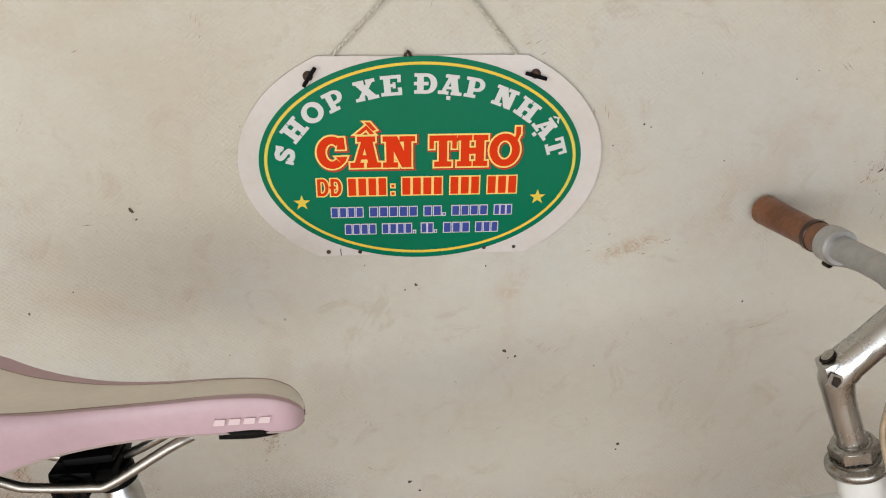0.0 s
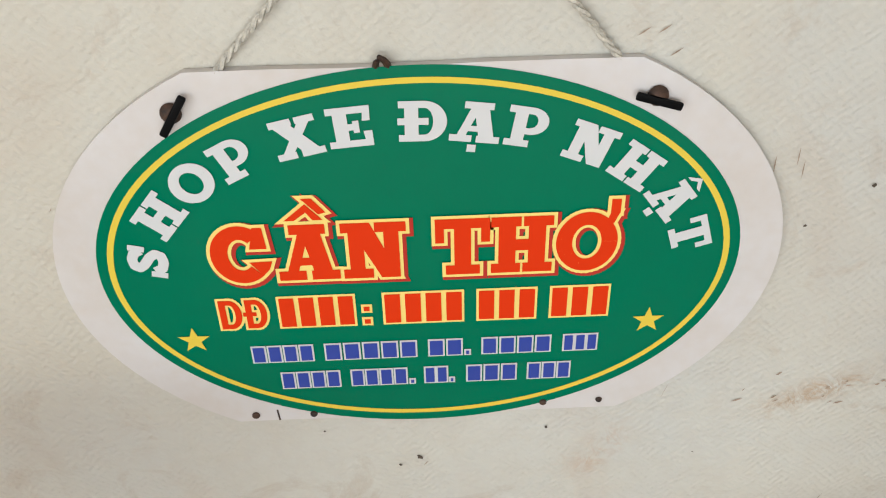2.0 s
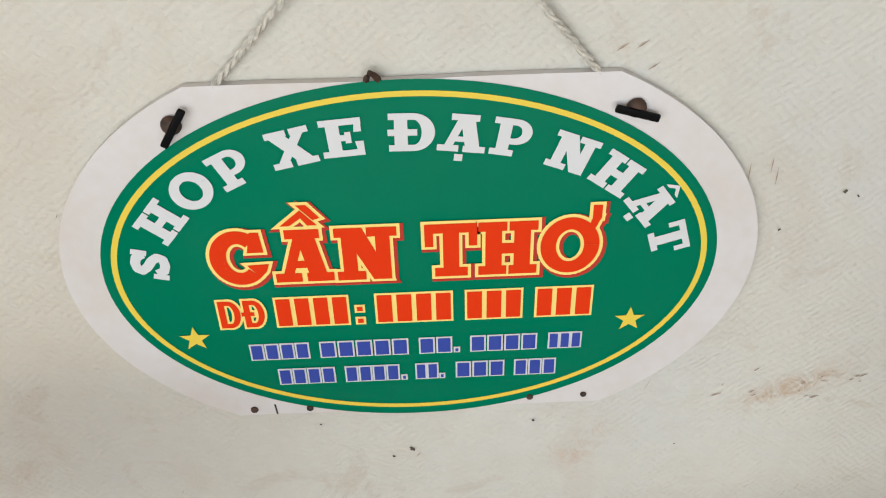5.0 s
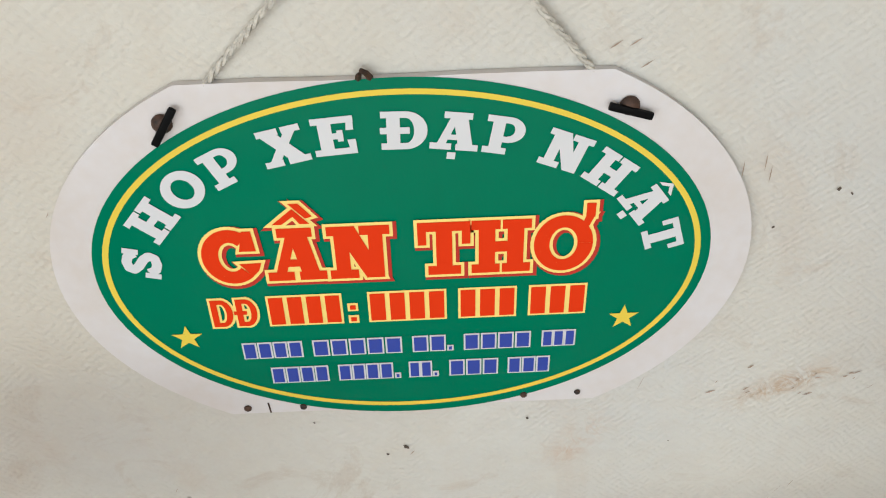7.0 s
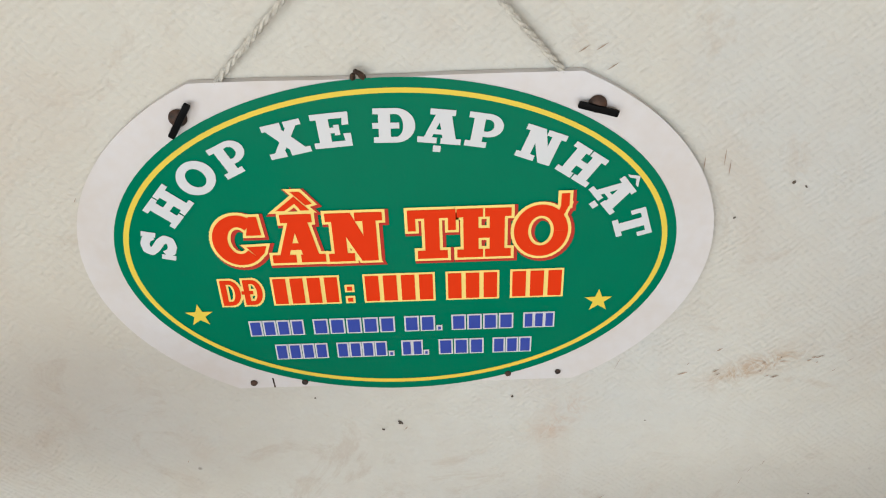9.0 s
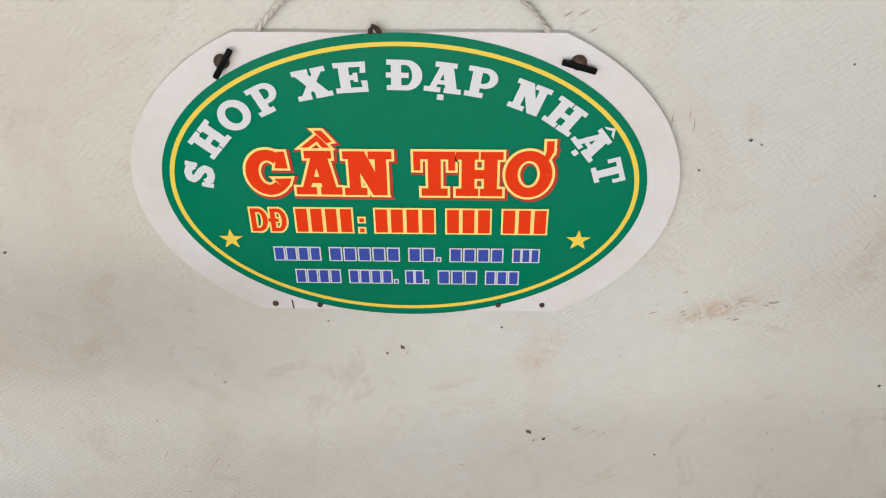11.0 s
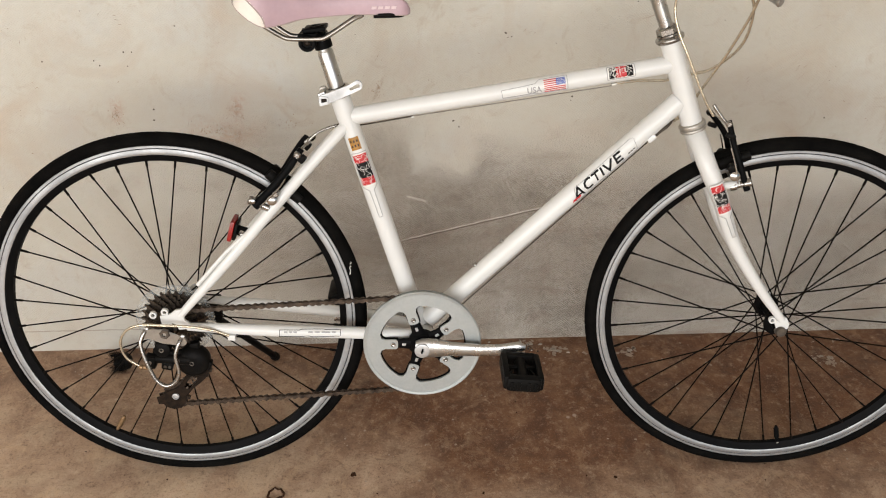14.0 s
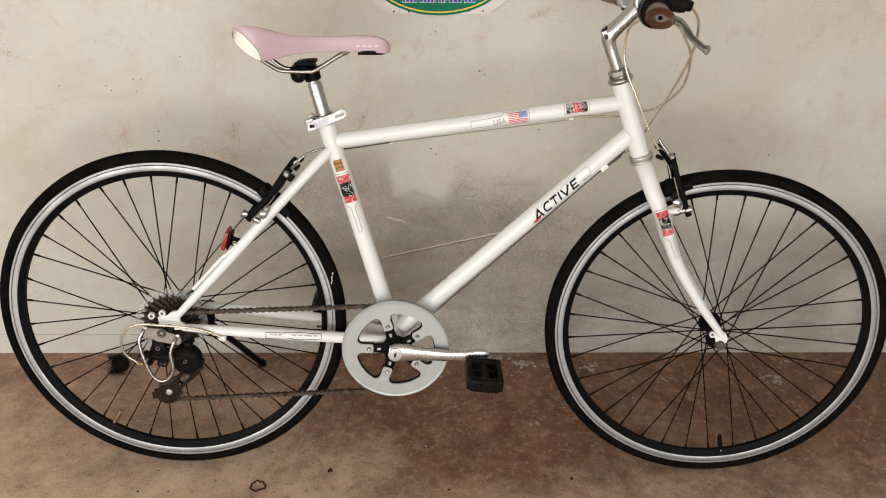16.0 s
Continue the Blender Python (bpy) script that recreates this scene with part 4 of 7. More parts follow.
    for i in range(len(pos)):
        a, b = pos[i], pos[(i + 1) % len(pos)]
        if (b - a).length > 0.02:
            continue
        g = 0.0036 if i % 2 else 0.0024
        mid, d = (a + b) / 2, (b - a).normalized()
        z = SIDE
        x = d
        y = z.cross(x).normalized()
        m = Matrix((x, y, z)).transposed().to_4x4()
        for s in (1, -1):
            mm = Matrix.Translation(mid + SIDE * g * s) @ m
            out = [(-0.0098, 0.0), (-0.0082, 0.0042), (-0.0045, 0.0042), (0, 0.0021), (0.0045, 0.0042), (0.0082, 0.0042), (0.0098, 0), (0.0082, -0.0042), (0.0045, -0.0042), (0, -0.0021), (-0.0045, -0.0042), (-0.0082, -0.0042)]
            k0 = len(chain.v)
            chain.add([mm @ Vector((x_, y_, 0.0005)) for x_, y_ in out] + [mm @ Vector((x_, y_, -0.0005)) for x_, y_ in out],
                      [tuple(range(12)), tuple(range(23, 11, -1))] + [(q, q + 12, (q + 1) % 12 + 12, (q + 1) % 12) for q in range(12)])
        chain.tube([a - SIDE * 0.0046, a + SIDE * 0.0046], 0.0030, 6)
    part("chain", chain, RUST, bike, "rusty roller chain", smooth=False)

    # rear derailleur with its chrome guard hoop
    hang = P(-0.0128, 0.3273, 0.066)
    body = Shape()
    body.lathe(hang - SIDE * 0.006, SIDE, [(0, 0.009), (0.001, 0.0125), (0.010, 0.0125), (0.012, 0.009)], 20)
    body.tube([hang, P(-0.0205, 0.314, 0.066), P(-0.0235, 0.300, 0.066), P(-0.0245, 0.284, 0.066)], [0.010, 0.0125, 0.0142, 0.0125], 16, 0.8)
    body.lathe(P(-0.0235, 0.294, 0.056), SIDE, [(0, 0.011), (0.001, 0.014), (0.019, 0.014), (0.021, 0.011)], 20)
    # parallelogram: two links between the knuckles
    body.tube([P(-0.056, 0.2745, 0.068), P(-0.052, 0.2742, 0.068), P(-0.046, 0.2738, 0.068), P(-0.030, 0.272, 0.067), P(0.0, 0.269, 0.064), P(0.020, 0.266, 0.060)], [0.007, 0.0105, 0.0085, 0.0088, 0.0092, 0.012], 14, 0.9)
    body.tube([P(-0.044, 0.284, 0.062), P(-0.020, 0.280, 0.060), P(0.012, 0.276, 0.054)], [0.006, 0.0075, 0.008], 12, 0.8)
    body.block(Matrix.Translation(P(-0.047, 0.268, 0.068)) @ pose(0, 0, 0, 0, 5, 0), (0.018, 0.020, 0.024), 0.004)
    body.block(Matrix.Translation(P(-0.020, 0.257, 0.064)) @ pose(0, 0, 0, 0, 12, 0), (0.020, 0.012, 0.014), 0.003)
    der = part("rear_derailleur", body, PLASTIC, bike, "greasy black rear derailleur")
    house = Shape().lathe(P(0.0245, 0.2620, 0.040), SIDE, [(0, 0.020), (0.002, 0.0285), (0.010, 0.0300), (0.020, 0.0290), (0.026, 0.0235), (0.029, 0.012), (0.0285, 0.004)], 30)
    house.block(Matrix.Translation(P(0.050, 0.252, 0.052)) @ pose(0, 0, 0, 0, 20, 0), (0.014, 0.016, 0.020), 0.004)
    house.block(Matrix.Translation(P(0.030, 0.292, 0.052)) @ pose(0, 0, 0, 0, -10, 0), (0.016, 0.014, 0.012), 0.003)
    part("spring_housing", house, PLASTIC, der, "round black spring housing")
    for w in (0.040, 0.0535):
        cage = [(0.048, 0.262), (0.052, 0.247), (0.046, 0.234), (0.034, 0.222), (0.018, 0.208), (0.006, 0.194), (0.004, 0.180), (-0.006, 0.168), (-0.020, 0.165), (-0.034, 0.170), (-0.038, 0.176), (-0.047, 0.176), (-0.049, 0.190), (-0.040, 0.193), (-0.034, 0.201), (-0.018, 0.207), (-0.006, 0.214), (0.004, 0.230), (0.014, 0.244), (0.020, 0.256)]
        part("cage_plate", Shape().prism(cage, Matrix.Translation(P(0, 0, w)) @ pose(0, 0, 0, 90, 0, 0), 0.0022, [[(0.030, 0.228), (0.012, 0.209), (0.003, 0.213), (0.018, 0.236)]]), GREASE, der, "greasy steel cage plate", smooth=False)
    for k in range(4):
        part("cage_mark", Shape().block(Matrix.Translation(P(0.008 + 0.006 * k, 0.2065 + 0.0062 * k, 0.0562)) @ pose(0, 0, 0, 0, -46, 0), (0.0042, 0.0006, 0.0030)), DARK_STEEL, der)
    # small steel pins added for the silver highlights on the body
    for u, v, w, r in ((-0.0475, 0.2690, 0.0780, 0.0040), (-0.0240, 0.2930, 0.0765, 0.0050), (0.0010, 0.2690, 0.0725, 0.0040), (-0.0150, 0.2560, 0.0705, 0.0028), (-0.0230, 0.2570, 0.0705, 0.0028), (0.0250, 0.2620, 0.0680, 0.0050)):
        part("highlight_pin", Shape().lathe(P(u, v, w - 0.002), SIDE, [(0, r), (0.0022, r), (0.003, r * 0.7), (0.0022, r * 0.4)], 12), DARK_STEEL, der)
    for u, v, teeth in ((0.030, 0.245, 11), (-0.0152, 0.188, 11)):
        r0 = 0.0127 * teeth / (2 * math.pi)
        out = [((r0 + rr) * math.cos(2 * math.pi * (i + q) / teeth), (r0 + rr) * math.sin(2 * math.pi * (i + q) / teeth)) for i in range(teeth) for q, rr in ((0.0, -0.004), (0.35, 0.003), (0.65, 0.003))]
        part("jockey_wheel", Shape().prism(out, Matrix.Translation(P(u, v, 0.0450)) @ pose(0, 0, 0, 90, 0, 0), 0.006), RUST, der, smooth=False)
        part("jockey_bolt", Shape().lathe(P(u, v, 0.0560), SIDE, [(0, 0.0065), (0.002, 0.006), (0.0025, 0.004), (0.0012, 0.0035)], 14), DULL_ALLOY, der, "grey jockey wheel bolt")
    plate = []
    for cu, cv, r, a0, a1 in ((-0.0440, 0.3330, 0.0085, 75, 255), (0.0165, 0.3185, 0.0085, 255, 435)):
        plate += arc(cu, cv, r, r, a0, a1, 8)
    plate[9:9] = [(-0.036, 0.3235), (-0.018, 0.3155), (-0.004, 0.3135)]
    plate += [(0.004, 0.334), (-0.014, 0.3415), (-0.030, 0.3435)]
    gp = part("guard_plate", Shape().prism(plate, Matrix.Translation(P(0, 0, 0.0775)) @ pose(0, 0, 0, 90, 0, 0), 0.003), STEEL, der, "dull steel plate of the derailleur guard")
    part("hanger_bolt", Shape().lathe(P(-0.0128, 0.3273, 0.076), SIDE, [(0, 0.0095), (0.006, 0.0095), (0.0075, 0.0075), (0.0072, 0.004), (0.003, 0.003)], 6), DARK_STEEL, der, "dark hexagonal hanger bolt", smooth=False)
    for u, v, r in ((-0.0264, 0.3372, 0.0042), (-0.0465, 0.3315, 0.0034)):
        part("plate_hole", Shape().lathe(P(u, v, 0.0768), SIDE, [(0, r), (0.0010, r), (0.0012, r * 0.6)], 14), GREASE, der)
    hoop = smooth_path([P(-0.0455, 0.3345, 0.077), P(-0.0500, 0.3280, 0.082), P(-0.0555, 0.3100, 0.087), P(-0.0475, 0.2786, 0.092), P(-0.0340, 0.2443, 0.094), P(-0.0165, 0.2308, 0.094), P(0.0016, 0.2392, 0.094), P(0.0090, 0.2592, 0.093), P(0.0050, 0.2875, 0.090), P(0.0118, 0.3108, 0.085), P(0.0170, 0.3205, 0.076)], 6)
    part("guard_hoop", Shape().tube(hoop, 0.0036, 12), CHROME, der, "bent chrome guard hoop")
    for u, v in ((-0.0455, 0.3340), (0.0170, 0.3195)):
        part("hoop_rivet", Shape().lathe(P(u, v, 0.0765), SIDE, [(0, 0.0055), (0.002, 0.005), (0.0035, 0.0025)], 12), CHROME, der)
    loop = smooth_path([P(0.098, 0.3175, 0.067), P(0.076, 0.3285, 0.071), P(0.0496, 0.3365, 0.075), P(0.018, 0.3425, 0.080), P(-0.0129, 0.3450, 0.083), P(-0.0507, 0.3461, 0.083), P(-0.0796, 0.3348, 0.080), P(-0.0945, 0.3094, 0.078), P(-0.0893, 0.2788, 0.075), P(-0.0683, 0.2597, 0.072)], 7)
    part("gear_cable", Shape().tube(loop, 0.0024, 10), CABLE, der, "looped gold gear cable housing")
    part("barrel_adjuster", Shape().lathe(P(-0.070, 0.2575, 0.072), D(0.018, -0.002, -0.002), [(0, 0.0032), (0.001, 0.0046), (0.006, 0.0050), (0.007, 0.0040), (0.010, 0.0048), (0.016, 0.0048), (0.024, 0.0036)], 12), BRASS, der, "dirty brass barrel adjuster")
    return crankset


def build_cockpit():
    # the bar is turned a little in the head and swept back at both ends
    mid = D(0.8585, 0.9740)
    left, right = D(0.8405, 0.9645, -0.2500), D(0.8146, 0.9795, 0.2870)
    path = smooth_path([left, D(0.8590, 0.9640, -0.155), D(0.8640, 0.9705, -0.060), mid, D(0.8520, 0.9750, 0.080), D(0.8350, 0.9770, 0.190), right], 8)

    def at(w):
        for a, b in zip(path[:-1], path[1:]):
            if -a.y <= w <= -b.y:
                t = (w + a.y) / (a.y - b.y)
                return a + (b - a) * t
        return path[0] if w < 0 else path[-1]

    def along(w0, w1, n=10):
        return [at(w0 + (w1 - w0) * k / n) for k in range(n + 1)]
    core = along(-0.236, 0.262, 40)
    bar = part("handlebar", Shape().tube(core, [0.0128 if abs(q.y) < 0.06 else 0.0112 for q in core], 24), DULL_ALLOY, bike, "grey alloy flat handlebar")
    ax = (HEAD_TOP - HEAD_BOTTOM).normalized()
    st = Shape()
    # quill, sharp rear corner, and the arm that swells towards the clamp
    st.tube([HEAD_TOP + ax * 0.012, D(0.8128, 0.8880), D(0.8075, 0.9020), D(0.8055, 0.9085), D(0.8055, 0.9140), D(0.8110, 0.9225), D(0.8250, 0.9375), D(0.8420, 0.9560), D(0.8530, 0.9680)],
            [0.0111, 0.0112, 0.0122, 0.0136, 0.0148, 0.0142, 0.0134, 0.0138, 0.0150], 26, 0.94)
    st.block(Matrix.Translation(D(0.7995, 0.9180)) @ pose(0, 0, 0, 0, -30, 0), (0.0150, 0.0205, 0.0160), 0.0045)
    clamp_d = Vector((-0.082, -0.9962, 0.0)).normalized()
    st.lathe(mid - clamp_d * 0.021, clamp_d, [(0, 0.0140), (0.0015, 0.0160), (0.009, 0.0178), (0.033, 0.0178), (0.0405, 0.0160), (0.042, 0.0140)], 36)
    stem = part("stem", st, ALLOY, bike, "polished alloy quill stem")
    top_m = Matrix.Translation(D(0.7952, 0.9268, 0.001)) @ pose(0, 0, 0, 0, -46, 0)
    part("bolt_recess", Shape().prism(arc(0, 0, 0.0064, 0.0052, 0, 360, 24)[:-1], top_m, 0.0012), GREASE, stem, "dark recess of the stem bolt")
    part("bolt_plug", Shape().prism(arc(0.0008, 0, 0.0050, 0.0040, 0, 360, 20)[:-1], top_m @ pose(0, 0, 0.0008), 0.0014), OLD_ALLOY, stem, "grubby plug over the stem bolt")
    hole = Matrix.Translation(D(0.7975, 0.9135, 0.0122)) @ pose(0, 0, 0, 90, 0, 0) @ pose(0, 0, 0, 0, -14, -18)
    part("side_hole_rim", Shape().prism([(-0.0048, -0.0046), (0.0040, -0.0050), (0.0050, 0.0020), (0.0030, 0.0050), (-0.0050, 0.0046)], hole, 0.0013), DARK_STEEL, stem, "chipped rim of a side hole")
    part("side_hole", Shape().prism([(-0.0014, -0.0030), (0.0032, -0.0040), (0.0040, 0.0012), (0.0020, 0.0036), (-0.0026, 0.0030)], hole @ pose(0, 0, 0.0012), 0.0005), GREASE, stem, "dark ragged hole in the stem")
    part("stem_clamp_bolt", Shape().tube([mid + D(-0.004, -0.021, -0.012), mid + D(-0.004, -0.021, 0.012)], 0.0055, 12), STEEL, stem)
    for s, w0, w1 in ((1, 0.196, 0.287), (-1, -0.152, -0.243)):
        pts = along(w0, w1)
        r = [0.0165, 0.0172, 0.0168, 0.017, 0.0172, 0.0176, 0.0172, 0.0172, 0.0170, 0.0165, 0.0150] if s > 0 else [0.0134, 0.0137, 0.0136, 0.0136, 0.0137, 0.0138, 0.0139, 0.0140, 0.0143, 0.0146, 0.0136]
        part("grip", Shape().tube(pts, r, 26), GRIP if s > 0 else LIGHTER_GRIP, bar, "worn brown rubber grip")
        e = pts[-1]
        d = (pts[-1] - pts[-2]).normalized()
        cap = Shape().lathe(e - d * 0.012, d, [(0, 0.0160), (0.004, 0.0166), (0.009, 0.0176), (0.013, 0.0184), (0.016, 0.0182), (0.0172, 0.0168), (0.0165, 0.0146), (0.0135, 0.0105), (0.0122, 0.0060), (0.0120, 0.0035), (0.009, 0.0032)], 40)
        if s > 0:
            # the end is drawn out fore and aft into an oval, and pressed flat
            fore, up = Vector((1, 0, -0.12)).normalized(), Vector((0.12, 0, 1)).normalized()
            new_v = []
            for v in cap.v:
                q = v - e
                k = min(1.0, max(0.0, (q.dot(d) + 0.012) / 0.012))
                new_v.append(v + fore * (q.dot(fore) * 0.17 + 0.0015) * k - up * q.dot(up) * 0.16 * k)
            cap.v = new_v
        else:
            cap.v = [e + d * (v - e).dot(d) + (v - e - d * (v - e).dot(d)) * 0.80 for v in cap.v]
        part("grip_end", cap, GRIP if s > 0 else LIGHTER_GRIP, bar, "dished brown grip end")
        part("grip_hole", Shape().lathe(e + d * 0.0004 + (D(0.0015, 0) if s > 0 else D(0, 0)), d, [(0, 0.0034), (0.0004, 0.0034), (0.0006, 0.002)], 14), RUBBER, bar)
        # worn band where the grip has split
        q, g = pts[2], 0.0 if s > 0 else 0.0030
        part("grip_band", Shape().lathe(q, (pts[3] - pts[2]).normalized(), [(-0.004, 0.0160 - g), (-0.003, 0.0178 - g), (0.002, 0.0180 - g), (0.003, 0.0160 - g)], 28, closed=True), GRIP_RING, bar, "dark worn band round the grip")
    # twist shifter on the drive side
    c, d = at(0.168), (at(0.190) - at(0.14)).normalized()
    sh = Shape().lathe(c - d * 0.024, d, [(0, 0.014), (0.001, 0.0245), (0.004, 0.0268), (0.022, 0.0268), (0.024, 0.0252), (0.026, 0.0252), (0.028, 0.0260), (0.044, 0.0246), (0.047, 0.021), (0.047, 0.014)], 44)
    sh.block(Matrix.Translation(c + D(0.028, 0.013, 0.0)) @ pose(0, 0, 0, 0, 8, 0), (0.040, 0.027, 0.025), 0.009)
    sh.block(Matrix.Translation(c + D(0.045, 0.012, 0.004)) @ pose(0, 0, 0, 0, 14, 0), (0.022, 0.021, 0.018), 0.006)
    part("twist_shifter", sh, PLASTIC, bar, "black ribbed twist gear shifter")
    ribs = Shape()
    o = d.orthogonal().normalized()
    for k in range(30):
        rr = Matrix.Rotation(2 * math.pi * k / 30, 3, d) @ o
        ribs.tube([c + d * 0.006 + rr * 0.0256, c + d * 0.019 + rr * 0.0247], 0.0013, 5)
    part("shifter_ribs", ribs, PLASTIC, bar)
    # brake levers
    for s in (1, -1):
        wc = 0.122 if s > 0 else -0.140
        cc = at(wc)
        dd = (at(wc + 0.01) - at(wc - 0.01)).normalized()
        cl = Shape().lathe(cc - dd * 0.010, dd, [(0, 0.0113), (0, 0.0150), (0.002, 0.0166), (0.018, 0.0166), (0.020, 0.0150), (0.020, 0.0113)], 30, closed=True)
        piv = cc + D(0.026, -0.014, 0.004 * s)
        cl.tube([cc + D(0.008, -0.008), piv], [0.011, 0.010], 12, 0.8)
        cl.lathe(piv - D(0, 0.008), (0, 0, 1), [(0, 0.009), (0.016, 0.009)], 16)
        part("lever_clamp", cl, OLD_ALLOY if s > 0 else DULL_ALLOY, bar, "silver alloy brake lever clamp")
        tip = D(0.9086, 0.9292, 0.240) if s > 0 else piv + D(0.040, -0.028, -0.095)
        root = piv + D(0.016, -0.004, 0.024 * s)
        bend = D(-0.0025, -0.0030) if s > 0 else D(0.002, 0.002)
        n1, n2 = root + (tip - root) * 0.42 + bend, root + (tip - root) * 0.84 + bend * 0.8
        pts = smooth_path([piv, root, n1, n2, tip], 6)
        rad = [0.0072] * 6 + [0.0064] * 6 + [0.0058] * 6 + [0.0056, 0.0056, 0.006, 0.0068, 0.0078, 0.0078, 0.006]
        part("brake_lever", Shape().tube(pts, rad[: len(pts)], 16, 0.6), LEVER, bar, "silver brake lever blade")
        bolt = cc + D(-0.004, -0.0165)
        part("lever_bolt", Shape().lathe(bolt - dd * 0.004, dd, [(0, 0.0024), (0.001, 0.0034), (0.008, 0.0034), (0.009, 0.0024)], 12), GREASE, bar, "dark clamp bolt")
    return bar


def build_saddle():
    # seat post, clamp bolt and quick-release collar
    ax = (SEAT_TOP - BB).normalized()
    top = D(0.2772, 0.8318)
    d = (top - SEAT_TOP).normalized()
    post = Shape().tube([SEAT_TOP - ax * 0.03, SEAT_TOP, top - d * 0.0215, top - d * 0.0200, top - d * 0.0150, top], [0.0130, 0.0130, 0.0130, 0.0126, 0.0106, 0.0104], 28)
    part("seat_post", post, ALLOY, bike, "polished alloy seat post")
    collar = Shape().lathe(SEAT_TOP - ax * 0.012, ax, [(0, 0.0158), (0, 0.0195), (0.002, 0.0205), (0.015, 0.0205), (0.017, 0.0195), (0.017, 0.0158)], 32, closed=True)
    collar.block(Matrix.Translation(SEAT_TOP + D(-0.0225, -0.0075, 0.004)) @ pose(0, 0, 0, 0, -24, 0), (0.012, 0.030, 0.014), 0.002)
    col = part("seat_collar", collar, ALLOY, bike, "alloy quick-release seat collar")
    # the lever is a flat strip with a folded end and a slotted eye
    strip = [(0.2728, 0.7385), (0.2737, 0.7305), (0.2870, 0.7337), (0.3072, 0.7421), (0.3240, 0.7500)] + arc(0.3338, 0.7636, 0.0083, 0.0083, -70, 100, 10) + [(0.3221, 0.7650), (0.3021, 0.7566), (0.2860, 0.7505), (0.2735, 0.7468)]
    slot = arc(0.3352, 0.7632, 0.0030, 0.0030, -60, 120, 6) + arc(0.3238, 0.7578, 0.0022, 0.0022, 120, 300, 6)
    up = pose(0, 0, 0, 90, 0, 0)
    lever = part("quick_release_lever", Shape().prism(strip, Matrix.Translation(D(0, 0, 0.0215)) @ up, 0.0034, [slot]), DULL_ALLOY, col, "flat alloy quick-release lever")
    part("folded_end", Shape().prism([(0.2720, 0.7462), (0.2730, 0.7296), (0.2872, 0.7334), (0.2866, 0.7446)], Matrix.Translation(D(0, 0, 0.0240)) @ up, 0.0030, [[(0.2757, 0.7422), (0.2760, 0.7352), (0.2850, 0.7372), (0.2848, 0.7424)]]), DULL_ALLOY, lever, "bright folded end of the lever")
    # dark plate that stands for the shade inside the fold
    part("fold_shade_plate", Shape().prism([(0.2750, 0.7426), (0.2753, 0.7348), (0.2854, 0.7370), (0.2852, 0.7428)], Matrix.Translation(D(0, 0, 0.0248)) @ up, 0.0006), GREASE, lever, "dark plate for the shade in the folded end")
    part("quick_release_nut", Shape().lathe(SEAT_TOP + D(-0.0240, -0.004, -0.016), SIDE, [(0, 0.006), (0.001, 0.0075), (0.007, 0.0075), (0.008, 0.006)], 14), OLD_ALLOY, col)
    # dark ring in place of the shade round the post
    part("clamp_gap_shade", Shape().lathe(SEAT_TOP + ax * 0.0035, ax, [(0, 0.0132), (0, 0.0150), (0.002, 0.0148), (0.002, 0.0132)], 28, closed=True), GREASE, col, "dark ring for the shade in the gap round the seat post")

    # saddle shell: sections from the tail to the nose (u, half width, top edge, crown, skirt)
    stations = [(0.1370, 0.040, 0.903, 0.899, 0.892), (0.1420, 0.056, 0.908, 0.902, 0.882), (0.152, 0.066, 0.911, 0.903, 0.871), (0.170, 0.070, 0.912, 0.902, 0.857), (0.192, 0.067, 0.908, 0.899, 0.848),
                (0.218, 0.056, 0.902, 0.896, 0.851), (0.248, 0.042, 0.897, 0.893, 0.858), (0.285, 0.031, 0.8945, 0.893, 0.862), (0.325, 0.0255, 0.8945, 0.8945, 0.8645), (0.365, 0.0235, 0.896, 0.8975, 0.8645),
                (0.395, 0.022, 0.895, 0.8975, 0.8635), (0.411, 0.0195, 0.891, 0.893, 0.8625), (0.420, 0.0145, 0.885, 0.887, 0.863), (0.4255, 0.006, 0.877, 0.878, 0.866)]
    stations = [(u + (0.27 - u) * (0.075 if u < 0.27 else -0.03), hw * (0.92 if u < 0.23 else 1.0), e - 0.005, c - (0.008 if u < 0.23 else 0.005), sk - 0.001) for u, hw, e, c, sk in stations]

    def section(u, hw, edge, crown, skirt):
        pts = []
        for k in range(-48, 49):
            t = k / 48
            a = abs(t)
            if a < 0.62:
                x = hw * 0.93 * a / 0.62
                z = crown + (edge - crown) * (a / 0.62) ** 2
            else:
                b = (a - 0.62) / 0.38
                x = hw * (0.93 + 0.09 * math.sin(b * math.pi) - 0.06 * b * b)
                z = edge - (edge - skirt) * (1 - math.cos(b * math.pi / 2)) ** 0.8
            tuck = 0.0 if a < 0.62 else 0.006 * math.sin(math.pi * b) * min(1.0, max(0.0, (0.196 - u) / 0.03))
            pts.append(P(u + tuck, z, -math.copysign(x, t)))
        return pts
    def tail_line(low):
        """How far ahead the cream tail reaches, from its upper edge down to the skirt."""
        q = min(1.0, max(0.0, (low - 0.16) / 0.72))
        return 0.1500 + 0.049 * q * q * (3 - 2 * q)

    # finer stations
    fine = []
    for i in range(len(stations) - 1):
        p0, p1, p2, p3 = (np.array(stations[min(max(i + q, 0), len(stations) - 1)]) for q in (-1, 0, 1, 2))
        for k in range(16):
            t = k / 16
            fine.append(tuple(0.5 * ((2 * p1) + (p2 - p0) * t + (2 * p0 - 5 * p1 + 4 * p2 - p3) * t * t + (3 * p1 - 3 * p2 + p3 - p0) * t ** 3)))
    fine.append(stations[-1])
